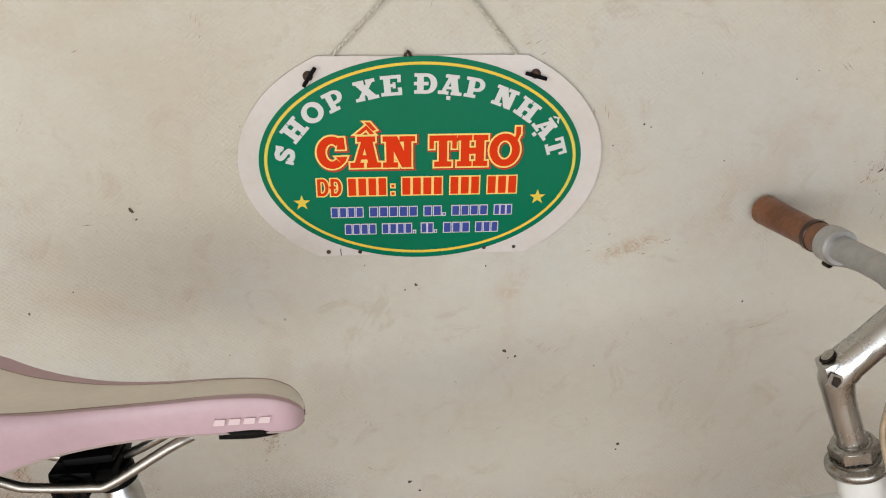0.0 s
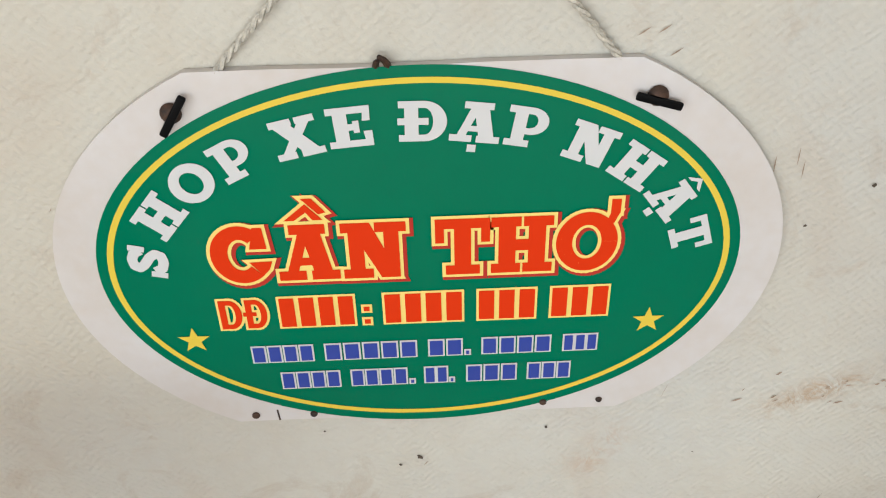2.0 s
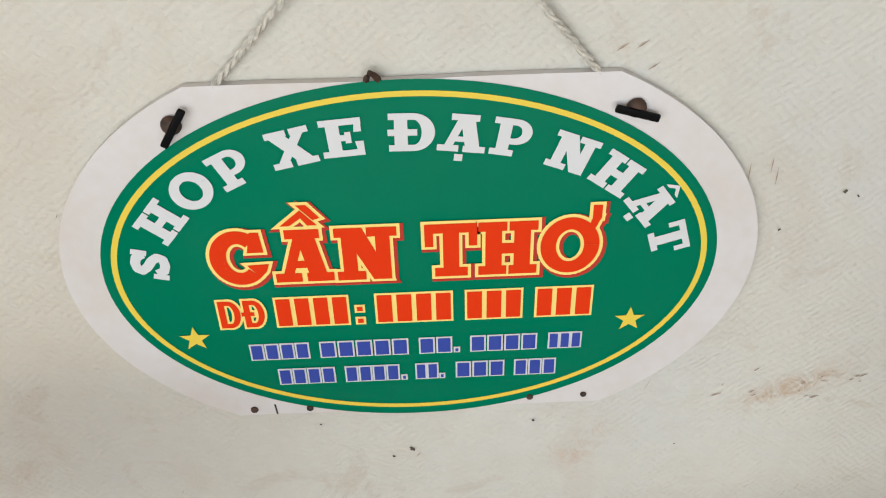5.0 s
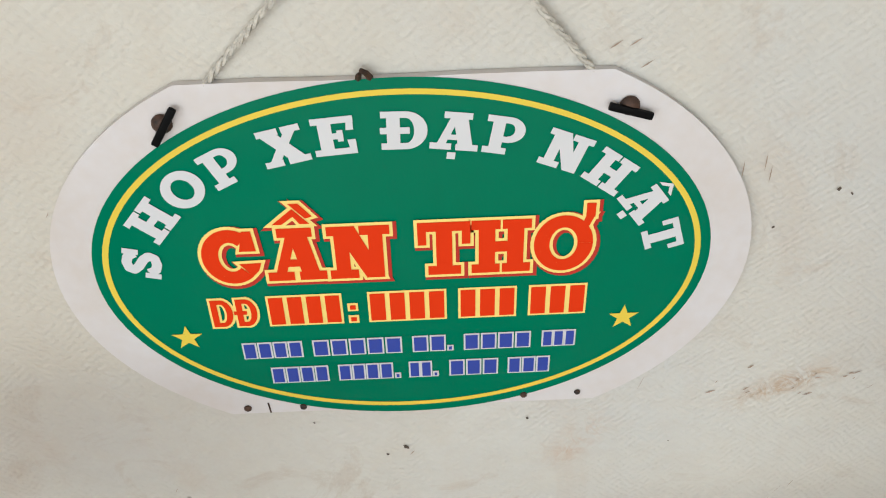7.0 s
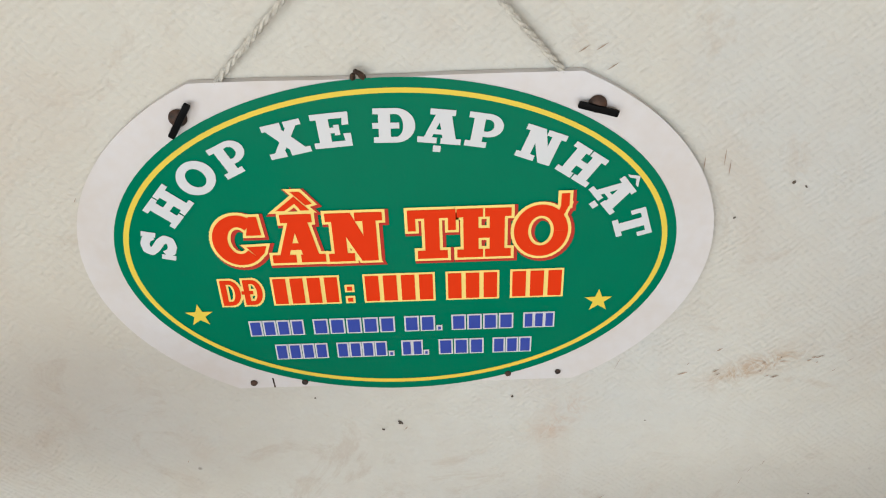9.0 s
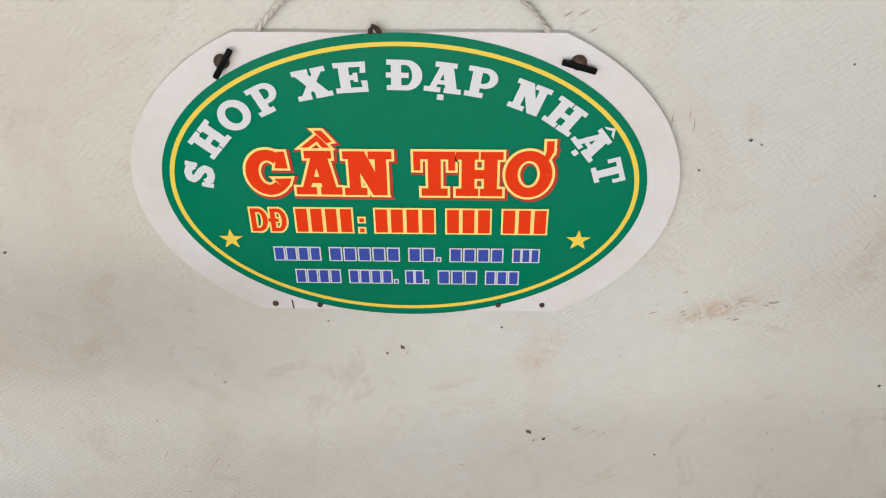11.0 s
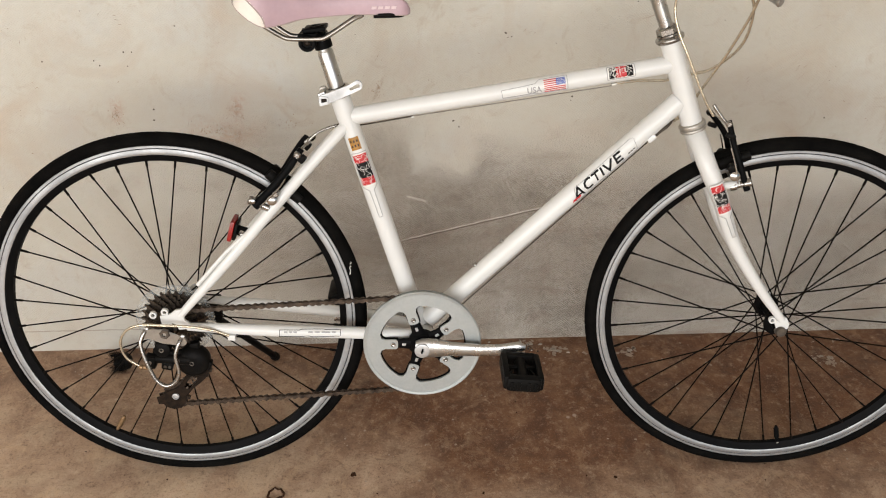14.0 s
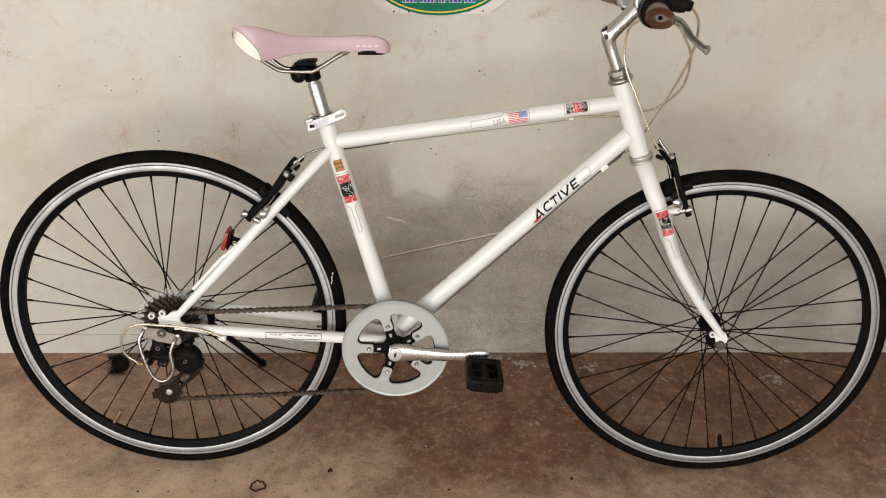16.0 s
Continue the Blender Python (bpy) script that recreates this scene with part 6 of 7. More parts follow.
# ---- the hanging sign ----
def build_sign():
    sign = new("shop_sign")
    sign.matrix_world = pose(0.1575, -0.0045, 0.9597, 0, -1.45, 0) @ Matrix.Scale(0.994, 4)
    tagged(sign, "oval white board sign with green print hung by a cord", "sign")
    face = pose(0, 0, 0, 90, 0, 0)  # x along, y up the board; its z comes out of the wall
    # board: an ellipse with its head and foot cut straight, the saw's line uneven
    rnd = random.Random(2)
    a, b, head, foot = 0.1688, 0.1203, 0.1003, 0.0972
    t0, t1 = math.degrees(math.asin(head / b)), math.degrees(math.asin(foot / b))
    out = arc(0.0004, 0, a, b, -t1, t0, 32)
    out += [(x, head + rnd.uniform(-0.0004, 0.0003)) for x in (0.06, 0.03, 0.0, -0.03, -0.06)]
    out += arc(0.0004, 0, a, b, 180 - t0, 180 + t1, 32)
    out += [(x, -foot + rnd.uniform(-0.0005, 0.0005)) for x in (-0.079, -0.0765, -0.05, 0.0, 0.05, 0.075)]
    bd = Shape().prism(out, face @ pose(0, 0, -0.004), 0.004)
    board = part("board", bd, BOARD, sign, "chipped white board with flat head and foot")
    part("board_crack", Shape().block(face @ pose(-0.0786, -0.0932, 0.0001, 0, 0, 4), (0.0009, 0.0075, 0.0004)), RUSTY, sign, "short dark crack at the foot")
    for x, h, k in ((-0.0150, 0.006, 12), (-0.0100, 0.009, -35)):
        part("hook_stub", Shape().tube([Vector((x, 0.001, 0.1000)), Vector((x + 0.0004 * k / 10, -0.003, 0.1005 + h * 0.4)), Vector((x + 0.001 * k / 10, -0.004, 0.1005 + h * 0.6))], [0.0016, 0.0013, 0.001], 6), RUSTY, sign, "stub of a rusty hook")
    L = [face @ pose(0, 0, 0.0003 * k) for k in range(1, 9)]
    part("green_panel", printed([arc(0, 0, 0.1495, 0.1005, 0, 360, 120)[:-1]], L[0]), GREEN, sign, "glossy green oval print", smooth=False)
    ring = Shape()
    o, i = arc(0, 0, 0.1446, 0.0953, 0, 360, 120)[:-1], arc(0, 0, 0.1417, 0.0926, 0, 360, 120)[:-1]
    ring.add([L[1] @ Vector((x, y, 0)) for x, y in o + i], [(k, (k + 1) % 120, 120 + (k + 1) % 120, 120 + k) for k in range(120)])
    part("yellow_line", ring, YELLOW, sign, "thin yellow oval line", smooth=False)
    # arched white line of words: letter, place in millimetres, lean, width, accents
    words = [("S", -125.3, 9.3, 77, 16.4, ""), ("H", -115.2, 33.3, 49.5, 20.4, ""), ("O", -98.0, 49.6, 40, 20.6, ""), ("P", -78.4, 60.4, 26.5, 17.4, ""), ("X", -50.2, 69.8, 12, 21.0, ""), ("E", -27.6, 73.8, 4.3, 18.6, ""), ("D", 3.2, 75.4, -1, 20.4, "bar"),
             ("A", 25.6, 74.0, -7, 21.4, "dot"), ("P", 47.2, 70.9, -10.5, 17.6, ""), ("N", 75.1, 61.6, -21.6, 21.3, ""), ("H", 95.9, 50.1, -35.5, 20.3, ""), ("A", 113.8, 33.0, -53, 20.3, "hat dot"), ("T", 124.4, 13.0, -73, 17.0, "")]
    for ch, x, y, lean, w, acc in words:
        w, h = w / 1000, 0.0187
        extra = []
        if "bar" in acc:
            extra.append(rect(-w * 0.52, -0.0016, w * 0.12, 0.0016))
        if "dot" in acc:
            extra.append(rect(-0.0026, -h / 2 - 0.0047, 0.0012, -h / 2 - 0.0012))
        if "hat" in acc:
            extra += [[(-0.0050, 0.0110), (-0.0026, 0.0110), (0.0, 0.0132), (0.0, 0.0156)], [(0.0026, 0.0110), (0.0050, 0.0110), (0.0, 0.0156), (0.0, 0.0132)]]
        part("letter", printed(fitted(ch, w, h, extra), L[2] @ pose(x / 1000, y / 1000, 0, 0, 0, lean)), WHITE_PRINT, sign, "white slab-serif letter", smooth=False)
    # the large red words, edged in yellow
    big = [("C", -82.5, 11.1, 27.8, 30.6, ""), ("A", -52.0, 11.1, 28.4, 30.8, "hat grave"), ("N", -21.2, 10.9, 29.8, 30.8, ""), ("T", 19.4, 11.0, 25.2, 31.0, ""), ("H", 46.8, 11.0, 28.6, 31.0, ""), ("O", 76.8, 11.2, 28.6, 31.4, "horn")]
    for ch, x, y, w, h, acc in big:
        extra = []
        if "hat" in acc:
            extra += [[(-0.0088, 0.0176), (-0.0042, 0.0176), (0.0014, 0.0218), (0.0014, 0.0262)], [(0.0042, 0.0176), (0.0088, 0.0176), (0.0014, 0.0262), (0.0014, 0.0218)], [(-0.0002, 0.0290), (0.0046, 0.0290), (0.0104, 0.0216), (0.0070, 0.0206)]]
        if "horn" in acc:
            extra += [[(0.0080, 0.0098), (0.0118, 0.0100), (0.0142, 0.0160), (0.0100, 0.0160)], rect(0.0098, 0.0150, 0.0142, 0.0228)]
        polys = fitted(ch, w / 1000, h / 1000, extra)
        for r, mat, lv, dx, dy, lab in ((0.0024, DARK_RED, 2, 1.0, -1.0, "dark red shadow of a letter"), (0.0016, PALE_YELLOW, 3, 0, 0, "yellow edge of a letter"), (0.0, RED_PRINT, 4, 0, 0, "large red slab-serif letter")):
            part("letter", printed(polys, L[lv] @ pose((x + dx) / 1000, (y + dy) / 1000, 0), r), mat, sign, lab, smooth=False)

    def condensed(x0, x1, y0, y1, barred):
        """A narrow sans-serif capital D, barred or not."""
        w, h = x1 - x0, y1 - y0
        t = w * 0.30
        polys = [rect(x0, y0, x0 + t, y1), rect(x0, y0, x0 + w * 0.5, y0 + h * 0.16), rect(x0, y1 - h * 0.16, x0 + w * 0.5, y1)]
        polys += bow(x0 + w * 0.48, (y0 + y1) / 2, w * 0.52, h / 2, w * 0.52 - t, h / 2 - h * 0.16, -90, 90, 14)
        return polys + ([rect(x0 - w * 0.14, y0 + h * 0.43, x0 + w * 0.5, y0 + h * 0.57)] if barred else [])
    for x0, x1, barred in ((-0.0978, -0.0872, False), (-0.0853, -0.0752, True)):
        polys = condensed(x0, x1, -0.0326, -0.0152, barred)
        for r, mat, lv in ((0.0012, PALE_YELLOW, 2), (0.0, RED_PRINT, 3)):
            part("letter", printed(polys, L[lv], r), mat, sign, "red condensed letter edged in yellow", smooth=False)
    # the rest of that line and the two below as plain bars
    for x0, x1, n in ((-70.0, -32.4, 4), (-19.6, 19.9, 4), (25.8, 55.2, 3), (61.2, 90.6, 3)):
        for k in range(n):
            a0, a1 = x0 + (x1 - x0) * (k + 0.12) / n, x0 + (x1 - x0) * (k + 0.88) / n
            for r, mat, lv in ((1.2, PALE_YELLOW, 2), (0, RED_PRINT, 3)):
                part("printed_bar", printed([rect(a0 / 1000, -0.0326, a1 / 1000, -0.0152)], L[lv], r / 1000), mat, sign, smooth=False)
    for y in (-31.2, -23.4):
        for r, mat, lv in ((1.2, PALE_YELLOW, 2), (0, RED_PRINT, 3)):
            part("printed_bar", printed([rect(-0.0287, (y - 1.4) / 1000, -0.0258, (y + 1.4) / 1000)], L[lv], r / 1000), mat, sign, smooth=False)
    for y0, y1, groups in ((-54.9, -45.4, ((-86.6, -55.2, 4), (-50.6, -3.4, 5), (1.2, 19.4, 2), (20.6, 22.2, 1), (28.0, 63.8, 4), (69.2, 86.8, 3))), (-73.2, -63.4, ((-74.0, -43.4, 4), (-38.6, -9.2, 4), (-7.8, -6.2, 1), (-1.0, 11.4, 2), (12.6, 14.0, 1), (20.2, 47.0, 3), (51.6, 74.4, 3)))):
        for x0, x1, n in groups:
            for k in range(n):
                a0, a1 = x0 + (x1 - x0) * (k + (0.14 if n > 1 else 0)) / n, x0 + (x1 - x0) * (k + (0.86 if n > 1 else 1)) / n
                top = y1 if n > 1 else y0 + 2.2
                for r, mat, lv in ((0.9, WHITE_PRINT, 2), (0, BLUE_PRINT, 3)):
                    part("printed_bar", printed([rect(a0 / 1000, y0 / 1000, a1 / 1000, top / 1000)], L[lv], r / 1000), mat, sign, smooth=False)
    for x, y in ((-112.8, -39.2), (110.8, -37.6)):
        part("star", printed(star(0.0082), L[2] @ pose(x / 1000, y / 1000, 0)), YELLOW, sign, "small yellow star", smooth=False)
    # fixings
    for x, y, turn in ((-98.9, 83.0, 57), (101.4, 82.2, -16.4)):
        m = face @ pose(x / 1000, y / 1000, 0.001, 0, 0, turn)
        f = Shape().block(m @ pose(0, 0, 0.003), (0.0205, 0.0036, 0.0026), 0.0010)
        part("turn_clip", f, BLACK_METAL, sign, "blackened turn clip")
        part("clip_screw", Shape().lathe(m @ Vector((-0.0005, 0.0012, 0)), m.to_3x3() @ Vector((0, 0, 1)), [(0, 0.0046), (0.001, 0.0044), (0.0024, 0.003), (0.0030, 0.0012)], 16), RUSTY, sign, "rusty screw head under the clip")
    for x, y, r in ((-90.4, -92.6, 2.2), (-60.0, -93.2, 2.0), (61.2, -91.6, 2.0), (90.8, -91.3, 1.8)):
        m = face @ pose(x / 1000, y / 1000, 0.0003)
        part("screw", Shape().lathe(m @ Vector((0, 0, 0)), m.to_3x3() @ Vector((0, 0, 1)), [(0, r / 1000), (0.0008, r * 0.9 / 1000), (0.0012, r * 0.45 / 1000)], 10), RUSTY, sign, "small rusty screw")
    # cord to a nail: two strands laid round each other
    for x in (-0.0815, 0.0862):
        d = Vector((0.007 - x, -0.007, 0.0945))
        side = Vector((0, 1, 0)).cross(d).normalized()
        s = Shape()
        for q in (0, math.pi):
            pts = []
            for k in range(97):
                ph = q + 2 * math.pi * d.length * k / 96 / 0.011
                pts.append(Vector((x, 0.0020, 0.0975)) + d * k / 96 + (side * math.cos(ph) + Vector((0, -1, 0)) * math.sin(ph)) * 0.00085)
            s.tube(pts, 0.0011, 6)
        part("cord", s, CORD, sign, "grey twisted cotton cord")
    return sign


build_sign()
nail = Shape().lathe(Vector((0.1688, 0.003, 1.1490)), (0, -1, 0.15), [(0, 0.0017), (0.024, 0.0017), (0.0245, 0.0042), (0.026, 0.0042)], 12)
tagged(new("nail", nail.mesh("nail", RUSTY)), "rusty wall nail that holds the sign's cord", "nail")


# ---- prints on the tubes ----
def wrap(a, b, r):
    """The skin of a tube from a to b: s metres along it, t metres round it, up from the middle of the drive side."""
    d = (b - a).normalized()
    face = (SIDE - d * SIDE.dot(d)).normalized()
    up = face.cross(d)
    if up.z < 0:
        up = -up

    def at(s, t, lift=0.0004):
        return a + d * s + (face * math.cos(t / r) + up * math.sin(t / r)) * (r + lift)
    return at


def skin(at, s0, s1, t0, t1, lift=0.0004, slant=0.0):
    """A patch that follows the tube's skin; slant leans its ends along the tube."""
    n = max(2, int(abs(t1 - t0) / 0.0015))
    verts = [at(s + slant * (t0 + (t1 - t0) * k / n), t0 + (t1 - t0) * k / n, lift) for s in (s0, s1) for k in range(n + 1)]
    return Shape().add(verts, [(k, k + 1, n + 2 + k, n + 1 + k) for k in range(n)])


def line_on(at, pts, r=0.0005, closed=True):
    """A thin printed line through (s, t) points of the skin."""
    out = []
    pts = pts + pts[:1] if closed else pts
    for (s0, t0), (s1, t1) in zip(pts[:-1], pts[1:]):
        k = max(2, int(math.hypot(s1 - s0, t1 - t0) / 0.003))
        out += [at(s0 + (s1 - s0) * i / k, t0 + (t1 - t0) * i / k) for i in range(k)]
    out.append(at(*pts[-1]))
    return Shape().tube(out, r, 5)


def ribbon(shape, at, pts, width, lift):
    """A printed stroke of even width through (s, t) points of the skin, mitred at its corners."""
    n = len(pts)
    edge = []
    for k in range(n):
        a, b = pts[max(0, k - 1)], pts[min(n - 1, k + 1)]
        p = pts[k]
        d0 = Vector((p[0] - a[0], p[1] - a[1])).normalized() if k else Vector((b[0] - p[0], b[1] - p[1])).normalized()
        d1 = Vector((b[0] - p[0], b[1] - p[1])).normalized() if k < n - 1 else d0
        m = Vector((-d0.y - d1.y, d0.x + d1.x)).normalized()
        h = width / 2 / max(0.45, m.dot(Vector((-d0.y, d0.x))))
        edge.append(((p[0] + m.x * h, p[1] + m.y * h), (p[0] - m.x * h, p[1] - m.y * h)))
    for (l0, r0), (l1, r1) in zip(edge[:-1], edge[1:]):
        k = max(1, int(math.hypot(l1[0] - l0[0], l1[1] - l0[1]) / 0.0012))
        rows = [[at(e0[0] + (e1[0] - e0[0]) * i / k, e0[1] + (e1[1] - e0[1]) * i / k, lift) for e0, e1 in ((l0, l1), (r0, r1))] for i in range(k + 1)]
        shape.add([v for row in rows for v in row], [(2 * i, 2 * i + 1, 2 * i + 3, 2 * i + 2) for i in range(k)])


def squiggles(at, s0, s1, t0, t1, n, seed):
    """Fine curling white lines within a patch."""
    rnd = random.Random(seed)
    s = Shape()
    for _ in range(n):
        x, y, a = rnd.uniform(s0, s1), rnd.uniform(t0, t1), rnd.uniform(0, 6.3)
        turn = rnd.uniform(-0.6, 0.6)
        pts = []
        for _ in range(7):
            x, y = min(max(x + 0.0016 * math.cos(a), s0), s1), min(max(y + 0.0016 * math.sin(a), t0), t1)
            a += turn
            pts.append(at(x, y, 0.0008))
        s.tube(pts, 0.00030, 4)
    return s


def badge(at, s0, s1, t0, t1, colours, parent, seed, tail=None):
    """A sticker: bands of colour under curling white lines, in a thin outline."""
    m = 0.003
    part("sticker_ground", skin(at, s0 - m, s1 + m, t0 - 0.0015, t1 + 0.0015, 0.0003), DECAL_WHITE, parent, "white sticker ground")
    w = (s1 - s0) / sum(c[1] for c in colours)
    x = s0
    for mat, share in colours:
        part("sticker_band", skin(at, x, x + w * share, t0, t1, 0.0006), mat, parent)
        x += w * share
    part("sticker_scroll", squiggles(at, s0, s1, t0, t1, 46, seed), DECAL_WHITE, parent, "curling white lines")
    out = [(s0 - m, t0 - 0.0015), (s0 - m, t1 + 0.0015), (s1 + m, t1 + 0.0015)]
    mid = (t0 + t1) / 2
    if tail:
        out += [(s1 + m + 0.008, mid + 0.0045), (s1 + m + tail, mid + 0.0038), (s1 + m + tail, mid - 0.0025), (s1 + m + 0.008, mid - 0.003)]
    part("sticker_outline", line_on(at, out + [(s1 + m, t0 - 0.0015)], 0.0006), GREY_PRINT, parent)


def build_prints():
    # top tube: flag, three letters, badge
    A, B = P(0.318, 0.6985), P(0.866, 0.7855)
    at = wrap(A, B, 0.0145)
    k = 1 / math.cos(math.atan2(B.z - A.z, B.x - A.x))

    def S(u):
        return (u - A.x) * k
    f0, f1 = S(0.6353), S(0.6698)
    t0, t1 = -0.0092, 0.0112
    part("flag_ground", skin(at, f0, f1, t0, t1, 0.0003), DECAL_WHITE, FRAME, "white ground of a small striped flag")
    h = (t1 - t0) / 13
    for i in range(0, 13, 2):
        part("flag_stripe", skin(at, f0, f1 if i < 6 else f1 - (f1 - f0) * 0.43, t0 + h * i, t0 + h * (i + 1), 0.0006), DECAL_RED, FRAME)
    part("flag_corner", skin(at, f1 - (f1 - f0) * 0.43, f1, t0 + h * 6, t1, 0.0006), DECAL_BLUE, FRAME, "blue corner of the flag")
    dots = Shape()
    for i in range(6):
        for j in range(5):
            x, y = f1 - (f1 - f0) * 0.43 * (i + 0.5 + 0.25 * (j % 2)) / 6.4, t0 + h * (6.6 + 1.3 * j)
            p0 = at(x, y, 0.0008)
            dots.tube([p0, p0 + SIDE * 0.0003], 0.00055, 5)
    part("flag_stars", dots, DECAL_WHITE, FRAME)
    part("print_outline", line_on(at, [(S(0.5678), -0.0085), (S(0.5668), 0.0048), (S(0.6032), 0.0062), (S(0.6214), 0.0075), (S(0.6286), 0.0135), (f1 + 0.003, 0.0140), (f1 + 0.003, -0.0112), (S(0.6290), -0.0110), (S(0.6166), -0.0085)]), GREY_PRINT, FRAME)
    vs, fs = glyphs("USA", 0.0140, 0.0003, 0.92)
    mid = S(0.6190)
    part("lettering", Shape().add([at(mid + v.x, -0.0072 + v.y, 0.0006) for v in vs], fs), GREY_PRINT, FRAME, "small grey lettering", smooth=False)
    badge(at, S(0.7396), S(0.7781), -0.0045, 0.0135, ((BLACK_PRINT, 1.1), (DECAL_RED, 1.6), (BLACK_PRINT, 1.1)), FRAME, 1)
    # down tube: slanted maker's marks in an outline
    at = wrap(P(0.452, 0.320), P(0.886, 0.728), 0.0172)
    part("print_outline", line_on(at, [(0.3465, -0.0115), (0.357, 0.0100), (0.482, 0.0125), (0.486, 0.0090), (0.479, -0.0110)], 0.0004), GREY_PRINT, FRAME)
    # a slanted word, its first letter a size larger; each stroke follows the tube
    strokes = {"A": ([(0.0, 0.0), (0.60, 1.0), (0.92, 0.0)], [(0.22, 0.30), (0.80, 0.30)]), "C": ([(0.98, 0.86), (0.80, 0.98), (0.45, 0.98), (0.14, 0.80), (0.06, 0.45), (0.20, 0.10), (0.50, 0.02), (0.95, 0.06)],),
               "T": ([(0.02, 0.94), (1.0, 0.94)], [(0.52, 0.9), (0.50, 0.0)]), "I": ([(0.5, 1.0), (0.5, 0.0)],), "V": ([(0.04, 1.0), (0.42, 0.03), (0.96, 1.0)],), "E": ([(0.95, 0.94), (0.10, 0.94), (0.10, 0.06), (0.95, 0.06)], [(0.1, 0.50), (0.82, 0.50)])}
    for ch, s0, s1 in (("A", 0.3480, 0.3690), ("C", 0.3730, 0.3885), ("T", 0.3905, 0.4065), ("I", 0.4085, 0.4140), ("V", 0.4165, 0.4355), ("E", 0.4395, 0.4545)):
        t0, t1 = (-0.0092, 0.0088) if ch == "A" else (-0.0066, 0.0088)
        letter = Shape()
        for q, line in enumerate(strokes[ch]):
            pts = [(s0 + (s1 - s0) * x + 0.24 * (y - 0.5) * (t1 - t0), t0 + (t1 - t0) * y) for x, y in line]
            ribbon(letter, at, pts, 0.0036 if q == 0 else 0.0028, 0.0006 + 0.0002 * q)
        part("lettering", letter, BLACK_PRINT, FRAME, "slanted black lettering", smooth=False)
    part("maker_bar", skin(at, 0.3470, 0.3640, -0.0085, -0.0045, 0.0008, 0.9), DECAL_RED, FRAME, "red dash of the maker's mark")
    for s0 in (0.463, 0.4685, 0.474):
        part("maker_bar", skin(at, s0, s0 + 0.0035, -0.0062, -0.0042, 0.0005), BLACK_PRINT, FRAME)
    # seat tube: ochre sticker and badge
    at = wrap(SEAT_TOP, BB, 0.0160)
    part("ochre_sticker", skin(at, 0.079, 0.1015, -0.0085, 0.0085, 0.0005), ORANGE, FRAME, "worn ochre sticker")
    for s0 in (0.086, 0.094):
        for q in (-0.005, 0.0, 0.005):
            part("sticker_bar", skin(at, s0 - 0.002, s0 + 0.002, q - 0.0015, q + 0.0011, 0.0008), GRIP_RING, FRAME)
    badge(at, 0.110, 0.165, -0.0115, 0.0125, ((DECAL_RED, 1.1), (BLACK_PRINT, 2), (DECAL_RED, 1)), FRAME, 2, 0.058)
    # chain stay
    at = wrap(P(0.17, 0.322, 0.054), P(0.33, 0.310, 0.040), 0.0118)
    part("print_outline", line_on(at, [(0.016, -0.0060), (0.016, 0.0070), (0.050, 0.0076), (0.054, 0.0092), (0.092, 0.0108), (0.096, 0.0098), (0.122, 0.0110), (0.122, -0.0010), (0.074, -0.0045), (0.066, -0.0026), (0.050, -0.0054)], 0.0005), BLACK_PRINT, FRAME)
    for s0, s1 in ((0.024, 0.030), (0.032, 0.038), (0.040, 0.046), (0.066, 0.074), (0.077, 0.086), (0.089, 0.104), (0.107, 0.114)):
        part("print_bar", skin(at, s0, s1, 0.0012 + s0 * 0.03, 0.0040 + s0 * 0.03, 0.0006), GREY_PRINT, FRAME)


def build_fork_print():
    a, b = STEER @ P(0.9405, 0.6035, 0.0485), STEER @ P(0.9845, 0.4985, 0.0520)
    at = wrap(a, b, 0.0158)
    badge(at, 0.010, 0.060, -0.0105, 0.0115, ((DECAL_RED, 1), (BLACK_PRINT, 2), (DECAL_RED, 1)), FORK, 3, 0.045)


